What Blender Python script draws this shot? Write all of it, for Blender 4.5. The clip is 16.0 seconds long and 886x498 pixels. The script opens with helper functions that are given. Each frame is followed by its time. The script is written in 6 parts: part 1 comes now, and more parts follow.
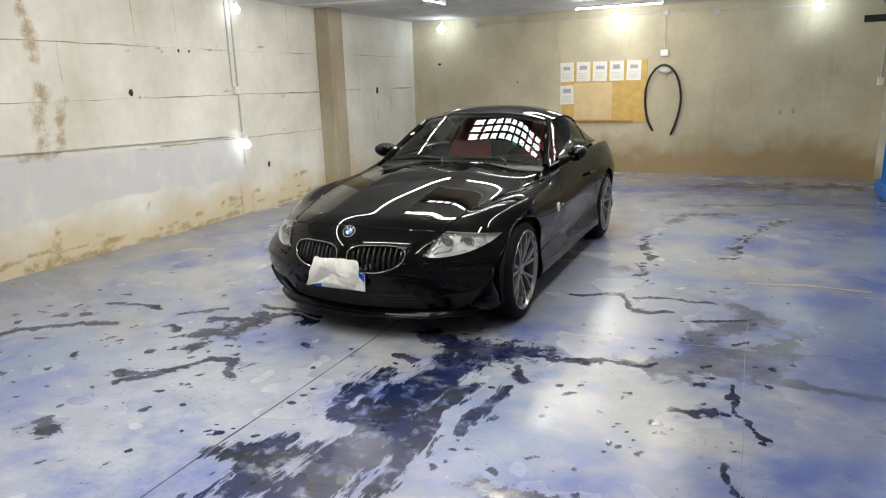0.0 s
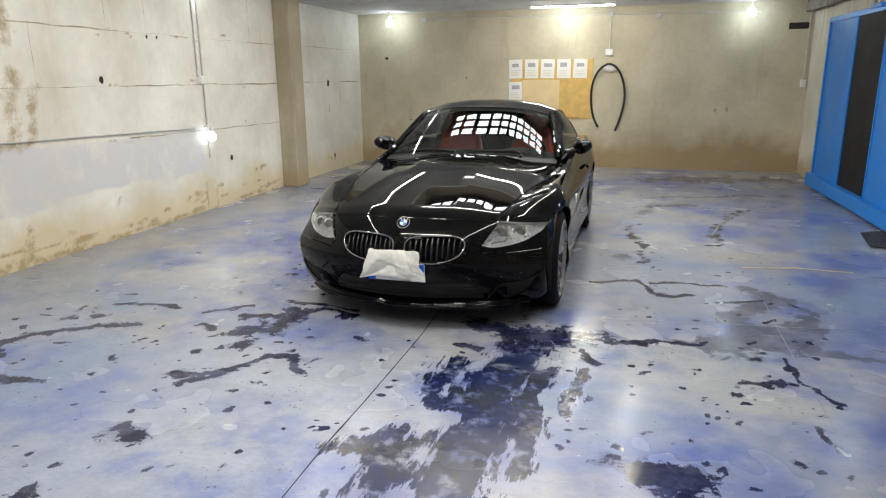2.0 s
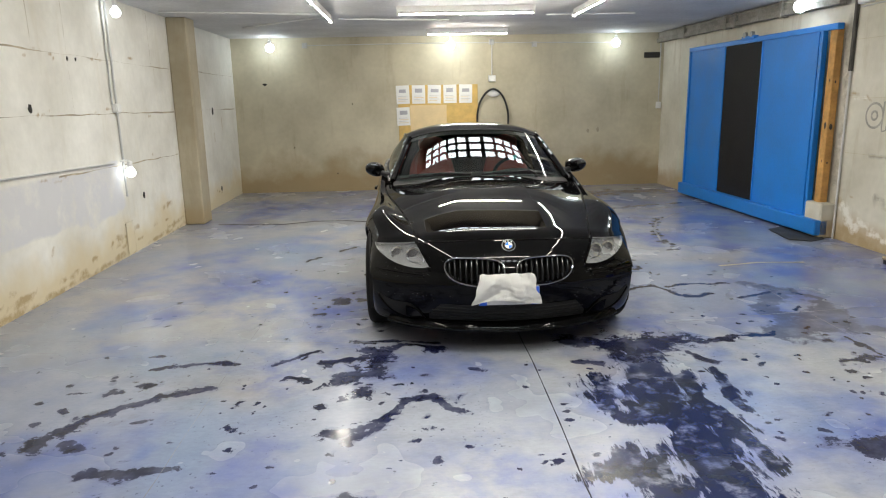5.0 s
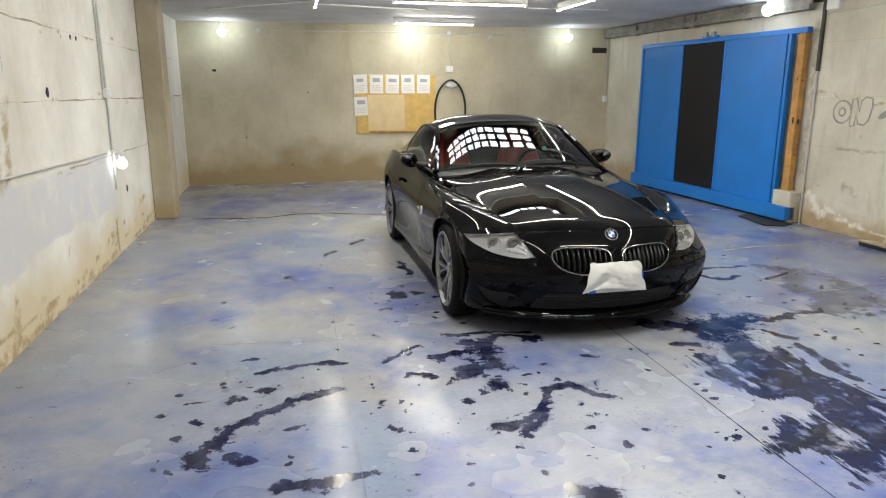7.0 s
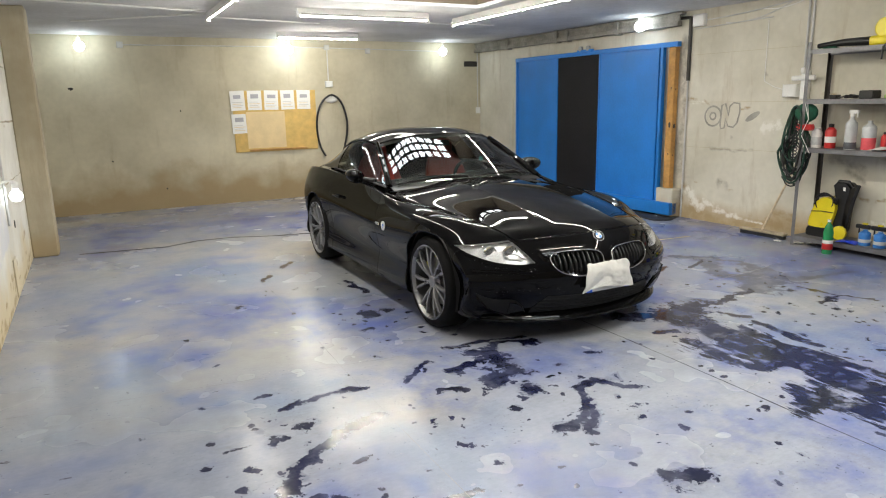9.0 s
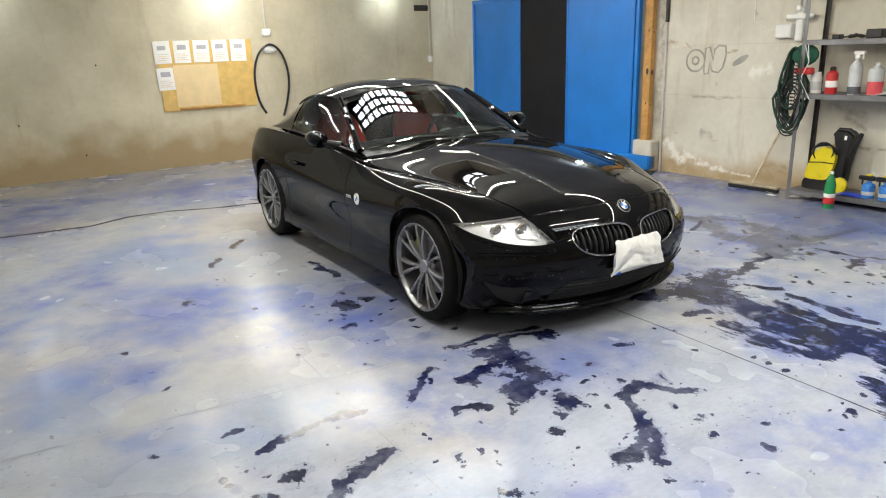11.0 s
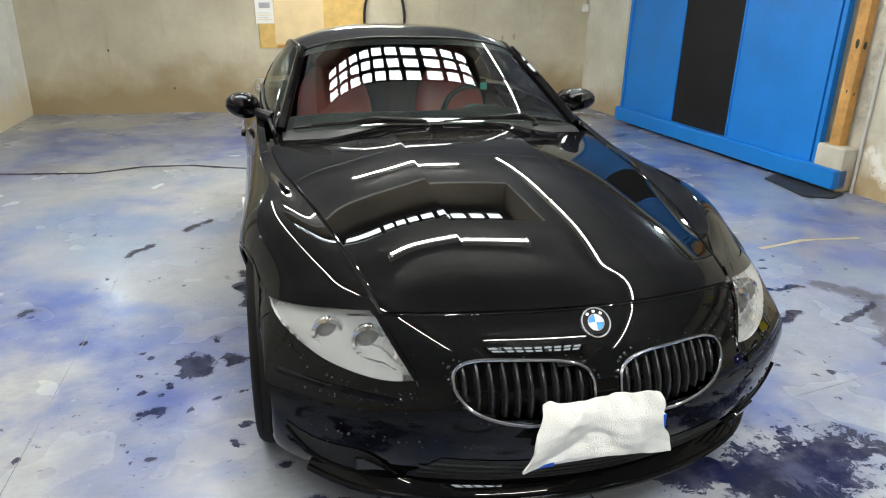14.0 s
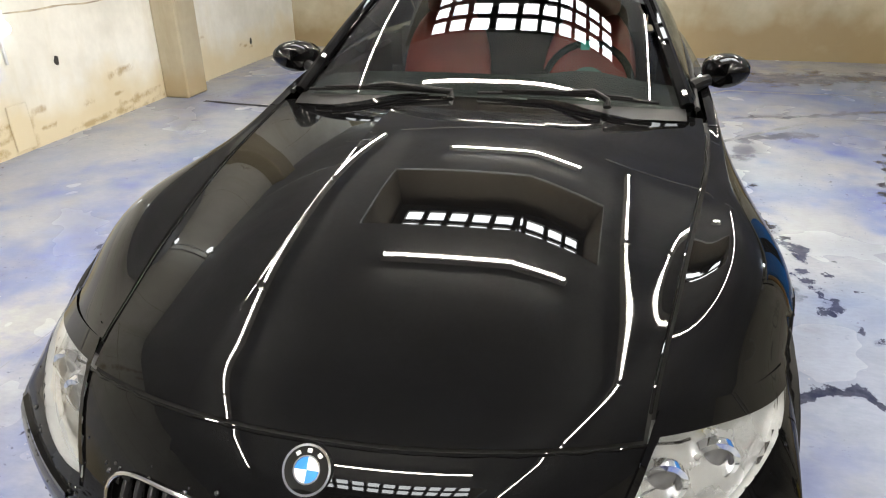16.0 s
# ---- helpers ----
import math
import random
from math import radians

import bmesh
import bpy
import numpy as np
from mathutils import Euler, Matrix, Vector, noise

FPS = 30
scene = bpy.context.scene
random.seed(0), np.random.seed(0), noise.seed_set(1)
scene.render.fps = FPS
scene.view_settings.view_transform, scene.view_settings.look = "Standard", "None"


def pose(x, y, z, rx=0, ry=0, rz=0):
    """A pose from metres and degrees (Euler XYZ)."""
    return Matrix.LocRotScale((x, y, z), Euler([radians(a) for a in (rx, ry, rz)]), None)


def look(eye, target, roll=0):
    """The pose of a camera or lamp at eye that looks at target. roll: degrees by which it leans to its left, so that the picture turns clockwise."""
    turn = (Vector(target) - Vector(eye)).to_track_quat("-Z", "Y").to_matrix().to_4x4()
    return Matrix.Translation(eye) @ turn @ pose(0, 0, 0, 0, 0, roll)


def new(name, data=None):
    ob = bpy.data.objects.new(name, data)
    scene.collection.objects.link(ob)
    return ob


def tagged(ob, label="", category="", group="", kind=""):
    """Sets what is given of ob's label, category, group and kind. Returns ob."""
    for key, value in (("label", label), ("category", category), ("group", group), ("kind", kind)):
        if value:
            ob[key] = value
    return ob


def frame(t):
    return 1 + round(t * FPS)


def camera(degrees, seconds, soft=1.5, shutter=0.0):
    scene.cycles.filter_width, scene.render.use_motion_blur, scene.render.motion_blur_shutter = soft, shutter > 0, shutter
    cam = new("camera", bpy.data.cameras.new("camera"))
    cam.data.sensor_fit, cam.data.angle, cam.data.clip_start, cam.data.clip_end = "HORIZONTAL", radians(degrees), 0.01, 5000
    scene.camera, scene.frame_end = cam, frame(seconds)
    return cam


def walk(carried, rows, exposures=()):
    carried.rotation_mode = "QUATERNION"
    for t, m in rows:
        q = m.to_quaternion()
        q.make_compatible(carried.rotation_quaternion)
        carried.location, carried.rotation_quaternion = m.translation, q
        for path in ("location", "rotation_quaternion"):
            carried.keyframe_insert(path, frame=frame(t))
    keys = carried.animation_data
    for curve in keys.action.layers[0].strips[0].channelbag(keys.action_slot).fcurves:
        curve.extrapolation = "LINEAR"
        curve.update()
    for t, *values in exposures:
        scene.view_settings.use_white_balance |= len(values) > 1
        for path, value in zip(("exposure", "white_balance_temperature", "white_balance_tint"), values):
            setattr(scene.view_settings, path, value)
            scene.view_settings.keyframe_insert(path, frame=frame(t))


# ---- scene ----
cam = camera(66.5, 16.0, 1.1)
PATH = [
    (0, (0.084, -0.006, 1.522), (-0.733, 1.754, 1.037), -1.7),
    (0.5, (-0.071, -0.095, 1.53), (-0.858, 1.676, 1.033), -0.2),
    (1, (-0.329, -0.288, 1.535), (-0.952, 1.546, 1.035), 0.2),
    (1.5, (-0.521, -0.347, 1.511), (-1.135, 1.493, 1.026), 0.2),
    (2, (-0.777, -0.377, 1.515), (-1.307, 1.485, 1.014), -0.5),
    (2.5, (-1.031, -0.428, 1.517), (-1.472, 1.463, 1.039), 0.7),
    (3, (-1.316, -0.521, 1.525), (-1.651, 1.393, 1.049), 0.0),
    (3.2, (-1.418, -0.536, 1.518), (-1.728, 1.386, 1.059), 0.4),
    (5.3, (-2.825, -0.477, 1.505), (-2.691, 1.471, 1.074), -0.2),
    (5.5, (-2.965, -0.446, 1.511), (-2.807, 1.501, 1.084), 1.0),
    (6, (-3.287, -0.416, 1.512), (-2.959, 1.513, 1.096), 1.1),
    (6.5, (-3.638, -0.428, 1.524), (-3.198, 1.472, 1.081), 1.2),
    (7, (-3.914, -0.32, 1.518), (-3.49, 1.579, 1.055), -0.0),
    (7.5, (-4.163, -0.258, 1.505), (-3.62, 1.616, 1.067), 1.2),
    (8, (-4.475, -0.233, 1.51), (-3.76, 1.573, 1.033), 0.2),
    (8.5, (-4.701, -0.123, 1.489), (-3.868, 1.641, 1.044), 0.8),
    (9, (-4.86, 0.033, 1.522), (-3.97, 1.772, 1.093), -1.2),
    (9.5, (-5.007, 0.149, 1.526), (-4.018, 1.83, 1.084), -1.7),
    (9.7, (-5.063, 0.216, 1.537), (-4.043, 1.874, 1.076), -2.9),
    (11.8, (-4.346, 1.213, 1.465), (-3.315, 2.818, 0.862), -1.5),
    (12, (-4.216, 1.268, 1.455), (-3.198, 2.89, 0.877), -0.9),
    (12.5, (-3.878, 1.466, 1.45), (-2.888, 3.102, 0.863), 1.2),
    (13, (-3.56, 1.667, 1.451), (-2.685, 3.345, 0.805), 0.7),
    (13.5, (-3.203, 1.78, 1.445), (-2.591, 3.555, 0.757), 0.7),
    (14, (-2.848, 1.929, 1.431), (-2.362, 3.74, 0.733), 1.3),
    (14.5, (-2.556, 2.102, 1.47), (-2.208, 3.929, 0.732), 0.7),
    (15, (-2.182, 2.193, 1.481), (-2.187, 4.034, 0.697), 0.8),
    (15.5, (-1.902, 2.395, 1.448), (-2.044, 4.199, 0.597), 0.5),
    (16, (-1.685, 2.581, 1.438), (-2.076, 4.339, 0.568), -0.4),
]
walk(cam, [(t, look(eye, target, roll)) for t, eye, target, roll in PATH],
     [(0.0, 0.26, 6450, 7), (3.2, 0.26, 6450, 7), (6.0, 0.18, 6450, 7), (7.0, 0.27, 6500, 7), (9.7, 0.36, 6550, 7), (12.0, 0.70, 6350, 6), (13.5, 0.66, 6200, 4), (14.5, 0.70, 6300, 5), (15.0, 0.60, 6550, 7), (16.0, 0.88, 6600, 8)])

# ---- world and light ----
world = bpy.data.worlds.new("world")
scene.world = world
world.use_nodes = True
world.node_tree.nodes["Background"].inputs[0].default_value = (0.5, 0.6, 0.8, 1)
world.node_tree.nodes["Background"].inputs[1].default_value = 0.02

TUBE_POWER, BULB_POWER, SKY_POWER = 158.0, 26.0, 20.0

# ---- geometry helpers ----


class Geo:
    """Vertices and faces of one mesh in the making."""

    def __init__(self):
        self.v, self.f = [], []

    def add(self, verts, faces, m=None):
        n = len(self.v)
        self.v += [tuple(m @ Vector(p)) if m else tuple(p) for p in verts]
        self.f += [tuple(n + i for i in f) for f in faces]
        return self

    def box(self, x0, x1, y0, y1, z0, z1, bevel=0.0, m=None, seg=1):
        bm = bmesh.new()
        bmesh.ops.create_cube(bm, size=1)
        for p in bm.verts:
            p.co = Vector((x0 + (p.co.x + 0.5) * (x1 - x0), y0 + (p.co.y + 0.5) * (y1 - y0), z0 + (p.co.z + 0.5) * (z1 - z0)))
        if bevel:
            bmesh.ops.bevel(bm, geom=bm.edges[:], offset=bevel, segments=seg, affect="EDGES", profile=0.5)
        bm.verts.index_update()
        self.add([p.co.copy() for p in bm.verts], [[p.index for p in f.verts] for f in bm.faces], m)
        bm.free()
        return self

    def lathe(self, profile, n=24, m=None, closed=False):
        """Profile of (radius, height) turned about z."""
        vs, fs, k = [], [], len(profile)
        for i in range(n):
            a = 2 * math.pi * i / n
            vs += [(r * math.cos(a), r * math.sin(a), h) for r, h in profile]
        for i in range(n):
            for j in range(k if closed else k - 1):
                a, b = i * k, ((i + 1) % n) * k
                fs.append((a + j, b + j, b + (j + 1) % k, a + (j + 1) % k))
        return self.add(vs, fs, m)

    def tube(self, pts, r, n=8, loop=False):
        pts = [Vector(p) for p in pts]
        k, vs, fs = len(pts), [], []
        side = None
        for i, p in enumerate(pts):
            a = pts[(i - 1) % k] if loop or i > 0 else p
            b = pts[(i + 1) % k] if loop or i < k - 1 else p
            d = (b - a).normalized()
            if side is None:
                side = d.orthogonal().normalized()
            side = (side - d * side.dot(d)).normalized()
            up = d.cross(side)
            rr = r[i] if isinstance(r, (list, tuple)) else r
            vs += [p + rr * (math.cos(2 * math.pi * j / n) * side + math.sin(2 * math.pi * j / n) * up) for j in range(n)]
        for i in range(k if loop else k - 1):
            for j in range(n):
                a, b = i * n, ((i + 1) % k) * n
                fs.append((a + j, a + (j + 1) % n, b + (j + 1) % n, b + j))
        if not loop:
            fs += [tuple(range(n))[::-1], tuple((k - 1) * n + j for j in range(n))]
        return self.add(vs, fs)

    def grid(self, rows, keep=None):
        """Rows of points, all of one length, joined into quads."""
        k = len(rows[0])
        vs = [p for row in rows for p in row]
        fs = [(i * k + j, i * k + j + 1, (i + 1) * k + j + 1, (i + 1) * k + j)
              for i in range(len(rows) - 1) for j in range(k - 1) if keep is None or keep(i, j)]
        return self.add(vs, fs)

    def sheet(self, rows, thick):
        """A grid with thickness, along the normals of its quads."""
        r = [[Vector(p) for p in row] for row in rows]
        n, k = len(r), len(r[0])
        back = []
        for i in range(n):
            line = []
            for j in range(k):
                du = r[min(i + 1, n - 1)][j] - r[max(i - 1, 0)][j]
                dv = r[i][min(j + 1, k - 1)] - r[i][max(j - 1, 0)]
                line.append(r[i][j] - thick * du.cross(dv).normalized())
            back.append(line)
        self.grid(r)
        self.grid([row[::-1] for row in back])
        edge = [(i, 0) for i in range(n)] + [(n - 1, j) for j in range(1, k)] + [(i, k - 1) for i in range(n - 2, -1, -1)] + [(0, j) for j in range(k - 2, 0, -1)]
        edge.append(edge[0])
        return self.grid([[r[i][j] for i, j in edge], [back[i][j] for i, j in edge]])

    def prism(self, outline, z0, z1, m=None):
        n = len(outline)
        vs = [(x, y, z0) for x, y in outline] + [(x, y, z1) for x, y in outline]
        fs = [tuple(range(n))[::-1], tuple(range(n, 2 * n))] + [(i, (i + 1) % n, n + (i + 1) % n, n + i) for i in range(n)]
        return self.add(vs, fs, m)

    def cyl(self, a, b, r, n=16, r1=None):
        return self.tube([a, b], [r, r if r1 is None else r1], n)

    def ball(self, c, r, n=16, sx=1, sy=1, sz=1):
        prof = [(max(1e-4, r * math.sin(math.pi * i / (n // 2))), -r * math.cos(math.pi * i / (n // 2))) for i in range(n // 2 + 1)]
        return self.lathe(prof, n, Matrix.Translation(c) @ Matrix.Diagonal((sx, sy, sz, 1)))


def part(name, geo, material, parent=None, label="", sharp=35, shift=None):
    """Links a Geo as one mesh object, under a thing or a part if one is given."""
    me = bpy.data.meshes.new(name)
    vs = geo.v if shift is None else [(x + shift[0], y + shift[1], z + shift[2]) for x, y, z in geo.v]
    me.from_pydata(vs, [], geo.f)
    me.validate()
    me.polygons.foreach_set("use_smooth", [True] * len(me.polygons))
    me.set_sharp_from_angle(angle=radians(sharp))
    me.materials.append(material)
    ob = new(name, me)
    if parent:
        ob.parent = parent
    if label:
        tagged(ob, label)
    return ob


def thing(name, at, label, category, group="", kind=""):
    ob = new(name)
    ob.empty_display_size = 0.1
    ob.location = at
    return tagged(ob, label, category, group, kind)


def cubic(xs, ys):
    """Natural cubic spline through the knots, straight beyond them."""
    x, y = np.array(xs, float), np.array(ys, float)
    n, h = len(x), np.diff(x)
    a, b = np.eye(n), np.zeros(n)
    for i in range(1, n - 1):
        a[i, i - 1:i + 2] = h[i - 1], 2 * (h[i - 1] + h[i]), h[i]
        b[i] = 6 * ((y[i + 1] - y[i]) / h[i] - (y[i] - y[i - 1]) / h[i - 1])
    m = np.linalg.solve(a, b)

    def at(t):
        t = float(min(max(t, x[0]), x[-1]))
        i = int(min(max(np.searchsorted(x, t) - 1, 0), n - 2))
        u, w = x[i + 1] - t, t - x[i]
        return float((m[i] * u ** 3 + m[i + 1] * w ** 3) / (6 * h[i]) + (y[i] / h[i] - m[i] * h[i] / 6) * u + (y[i + 1] / h[i] - m[i + 1] * h[i] / 6) * w)
    return at


# ---- materials ----


def mat(name, col, rough=0.5, metal=0.0, var=0.12, scale=6.0, fine=60.0, bump=0.0, col2=None, spec=0.5, coat=0.0, rvar=0.08, sheen=0.0):
    """A surface with variation at two scales: broad stains and fine grain."""
    m = bpy.data.materials.new(name)
    m.use_nodes = True
    nt = m.node_tree
    n, l = nt.nodes, nt.links
    p = n["Principled BSDF"]
    co = n.new("ShaderNodeTexCoord")
    broad, grain = n.new("ShaderNodeTexNoise"), n.new("ShaderNodeTexNoise")
    broad.inputs["Scale"].default_value, broad.inputs["Detail"].default_value = scale, 5
    grain.inputs["Scale"].default_value, grain.inputs["Detail"].default_value = fine, 4
    l.new(co.outputs["Object"], broad.inputs["Vector"])
    l.new(co.outputs["Object"], grain.inputs["Vector"])
    ramp = n.new("ShaderNodeValToRGB")
    ramp.color_ramp.elements[0].position, ramp.color_ramp.elements[1].position = 0.34, 0.68
    c0 = [max(0, c * (1 - var)) for c in col]
    c1 = list(col2) if col2 else [min(1, c * (1 + var)) for c in col]
    ramp.color_ramp.elements[0].color, ramp.color_ramp.elements[1].color = (*c0, 1), (*c1, 1)
    l.new(broad.outputs[0], ramp.inputs[0])
    mix = n.new("ShaderNodeMix")
    mix.data_type, mix.blend_type = "RGBA", "MULTIPLY"
    mix.inputs[0].default_value = min(1.0, var * 2.5)
    shade = n.new("ShaderNodeMapRange")
    shade.inputs["From Min"].default_value, shade.inputs["From Max"].default_value = 0.3, 0.7
    shade.inputs["To Min"].default_value, shade.inputs["To Max"].default_value = 0.75, 1.15
    l.new(grain.outputs[0], shade.inputs[0])
    l.new(ramp.outputs[0], mix.inputs[6])
    l.new(shade.outputs[0], mix.inputs[7])
    l.new(mix.outputs[2], p.inputs["Base Color"])
    rr = n.new("ShaderNodeMapRange")
    rr.inputs["To Min"].default_value, rr.inputs["To Max"].default_value = max(0.02, rough - rvar), min(1, rough + rvar)
    rr.inputs["From Min"].default_value, rr.inputs["From Max"].default_value = 0.3, 0.7
    l.new(broad.outputs[0], rr.inputs[0])
    l.new(rr.outputs[0], p.inputs["Roughness"])
    p.inputs["Metallic"].default_value = metal
    p.inputs["Specular IOR Level"].default_value = spec
    p.inputs["Coat Weight"].default_value = coat
    p.inputs["Coat Roughness"].default_value = 0.02
    if bump:
        b = n.new("ShaderNodeBump")
        b.inputs["Strength"].default_value, b.inputs["Distance"].default_value = 1.0, bump
        l.new(grain.outputs[0], b.inputs["Height"])
        l.new(b.outputs[0], p.inputs["Normal"])
    return m


def glow(name, col, strength):
    m = bpy.data.materials.new(name)
    m.use_nodes = True
    p = m.node_tree.nodes["Principled BSDF"]
    p.inputs["Base Color"].default_value = (0.8, 0.8, 0.8, 1)
    p.inputs["Emission Color"].default_value = (*col, 1)
    p.inputs["Emission Strength"].default_value = strength
    return m


def pane(name, tint, ior=1.5, rough=0.0, haze=0.0):
    """Thin glass: tinted see-through, with the gloss that Fresnel gives."""
    m = bpy.data.materials.new(name)
    m.use_nodes = True
    n, l = m.node_tree.nodes, m.node_tree.links
    n.remove(n["Principled BSDF"])
    tr, gl, fr, mx = n.new("ShaderNodeBsdfTransparent"), n.new("ShaderNodeBsdfGlossy"), n.new("ShaderNodeFresnel"), n.new("ShaderNodeMixShader")
    tr.inputs[0].default_value = (*tint, 1)
    gl.inputs["Roughness"].default_value = rough
    fr.inputs[0].default_value = ior
    l.new(fr.outputs[0], mx.inputs[0])
    if haze:
        df, hz = n.new("ShaderNodeBsdfDiffuse"), n.new("ShaderNodeMixShader")
        df.inputs[0].default_value = (0.8, 0.8, 0.8, 1)
        hz.inputs[0].default_value = haze
        l.new(tr.outputs[0], hz.inputs[1])
        l.new(df.outputs[0], hz.inputs[2])
        l.new(hz.outputs[0], mx.inputs[1])
    else:
        l.new(tr.outputs[0], mx.inputs[1])
    l.new(gl.outputs[0], mx.inputs[2])
    l.new(mx.outputs[0], n["Material Output"].inputs[0])
    return m


def floor_material():
    """Old concrete with worn blue-violet paint, damp and glossy in places."""
    m = bpy.data.materials.new("painted_concrete_floor")
    m.use_nodes = True
    nt = m.node_tree
    n, l = nt.nodes, nt.links
    p = n["Principled BSDF"]
    co = n.new("ShaderNodeTexCoord")

    def noise_tex(scale, detail=6, rough=0.6, dist=0.0, sx=1, sy=1, off=0):
        mp = n.new("ShaderNodeMapping")
        mp.inputs["Scale"].default_value = (sx, sy, 1)
        mp.inputs["Location"].default_value = (off, off * 0.7, 0)
        t = n.new("ShaderNodeTexNoise")
        t.inputs["Scale"].default_value, t.inputs["Detail"].default_value = scale, detail
        t.inputs["Roughness"].default_value, t.inputs["Distortion"].default_value = rough, dist
        l.new(co.outputs["Object"], mp.inputs[0])
        l.new(mp.outputs[0], t.inputs["Vector"])
        return t.outputs[0]

    def ramp(src, a, b, lo=0.0, hi=1.0):
        r = n.new("ShaderNodeMapRange")
        for k, v in zip(("From Min", "From Max", "To Min", "To Max"), (a, b, lo, hi)):
            r.inputs[k].default_value = v
        r.interpolation_type = "SMOOTHSTEP"
        l.new(src, r.inputs[0])
        return r.outputs[0]

    def mixc(fac, a, b):
        x = n.new("ShaderNodeMix")
        x.data_type = "RGBA"
        l.new(fac, x.inputs[0])
        for s, i in ((a, 6), (b, 7)):
            if isinstance(s, tuple):
                x.inputs[i].default_value = (*s, 1)
            else:
                l.new(s, x.inputs[i])
        return x.outputs[2]

    def mul(a, b):
        x = n.new("ShaderNodeMath")
        x.operation = "MULTIPLY"
        l.new(a, x.inputs[0])
        l.new(b, x.inputs[1])
        return x.outputs[0]

    c = mixc(ramp(noise_tex(0.8, 3, 0.5, off=3), 0.3, 0.7), (0.335, 0.35, 0.378), (0.40, 0.40, 0.395))
    c = mixc(ramp(noise_tex(0.45, 2, 0.5, off=11), 0.34, 0.70, 0, 0.62), c, (0.20, 0.24, 0.37))
    at = n.new("ShaderNodeAttribute")
    at.attribute_name = "blue"
    lift = n.new("ShaderNodeMath")
    lift.operation = "MULTIPLY_ADD"
    lift.inputs[1].default_value = 0.16
    l.new(at.outputs["Fac"], lift.inputs[0])
    l.new(noise_tex(1.1, 3, 0.5, 0.2, off=7), lift.inputs[2])
    c = mixc(mul(ramp(lift.outputs[0], 0.46, 0.80), ramp(noise_tex(4, 3, 0.5, off=2), 0.2, 0.65, 0.35, 1.0)), c, (0.105, 0.145, 0.36))
    c = mixc(ramp(noise_tex(0.7, 4, 0.55, 0.3, off=53), 0.52, 0.72, 0, 0.5), c, (0.19, 0.26, 0.38))
    c = mixc(ramp(noise_tex(0.8, 3, 0.5, off=23), 0.58, 0.80, 0, 0.42), c, (0.34, 0.285, 0.19))
    c = mixc(ramp(noise_tex(2.3, 4, 0.55, off=41), 0.58, 0.80, 0, 0.5), c, (0.17, 0.18, 0.27))
    mottle = n.new("ShaderNodeMix")
    mottle.data_type, mottle.blend_type = "RGBA", "MULTIPLY"
    mottle.inputs[0].default_value = 1.0
    l.new(c, mottle.inputs[6])
    l.new(mul(ramp(noise_tex(5.5, 6, 0.65, 0.1, off=27), 0.25, 0.75, 0.90, 1.08), ramp(noise_tex(24, 6, 0.7, 0.2, 1.0, 2.2, off=29), 0.25, 0.75, 0.93, 1.06)), mottle.inputs[7])
    c = mottle.outputs[2]
    c = mixc(mul(ramp(noise_tex(7, 5, 0.62, 0.1, off=63), 0.52, 0.76, 0, 0.35), ramp(noise_tex(0.9, 2, 0.5, off=67), 0.46, 0.62)), c, (0.17, 0.16, 0.17))
    c = mixc(mul(ramp(noise_tex(4, 5, 0.60, 0.1, off=43), 0.42, 0.72, 0, 0.6), ramp(noise_tex(0.7, 2, 0.5, off=47), 0.47, 0.62)), c, (0.11, 0.135, 0.36))
    specks = mul(ramp(noise_tex(13, 3, 0.6, 0.3, off=31), 0.66, 0.72), ramp(noise_tex(1.6, 2, 0.5, off=37), 0.50, 0.62))
    c = mixc(specks, c, (0.03, 0.032, 0.06))
    flecks = mul(ramp(noise_tex(40, 3, 0.6, off=71), 0.62, 0.70, 0, 0.7), ramp(noise_tex(2.4, 3, 0.5, off=73), 0.46, 0.60))
    c = mixc(flecks, c, (0.06, 0.065, 0.12))
    c = mixc(mul(ramp(noise_tex(46, 3, 0.6, off=79), 0.66, 0.72, 0, 0.6), ramp(noise_tex(1.9, 3, 0.5, off=83), 0.50, 0.62)), c, (0.55, 0.54, 0.52))

    def field(key, src, gain, a, b):
        at = n.new("ShaderNodeAttribute")
        at.attribute_name = key
        src = ramp(src, 0.26, 0.74, -0.95, 0.06)
        x = n.new("ShaderNodeMath")
        x.operation = "MULTIPLY_ADD"
        x.inputs[1].default_value = gain
        l.new(at.outputs["Fac"], x.inputs[0])
        l.new(src, x.inputs[2])
        return ramp(x.outputs[0], a, b)

    streaks = noise_tex(6, 8, 0.76, 0.3, 3.6, 0.7, off=13)
    c = mixc(mul(field("track", streaks, 1.0, 0.26, 0.36), ramp(noise_tex(9, 5, 0.65, off=8), 0.30, 0.50, 0.25, 1.0)), c, mixc(ramp(noise_tex(3.4, 5, 0.6, 0.1, off=97), 0.46, 0.64), (0.008, 0.015, 0.062), (0.014, 0.018, 0.032)))
    c = mixc(mul(field("grey", noise_tex(7, 8, 0.72, 0.4, off=107), 1.0, 0.10, 0.50), ramp(noise_tex(4, 5, 0.6, off=109), 0.30, 0.60, 0.35, 0.85)), c, (0.075, 0.080, 0.115))
    ragged = noise_tex(15, 9, 0.76, 0.4, off=19)
    c = mixc(mul(field("wet", noise_tex(5, 5, 0.6, 0.3, off=19), 1.0, 0.12, 0.46), ramp(noise_tex(3, 3, 0.5, off=61), 0.35, 0.65, 0.1, 0.4)), c, (0.07, 0.075, 0.14))
    wet = field("wet", ragged, 1.0, 0.36, 0.44)
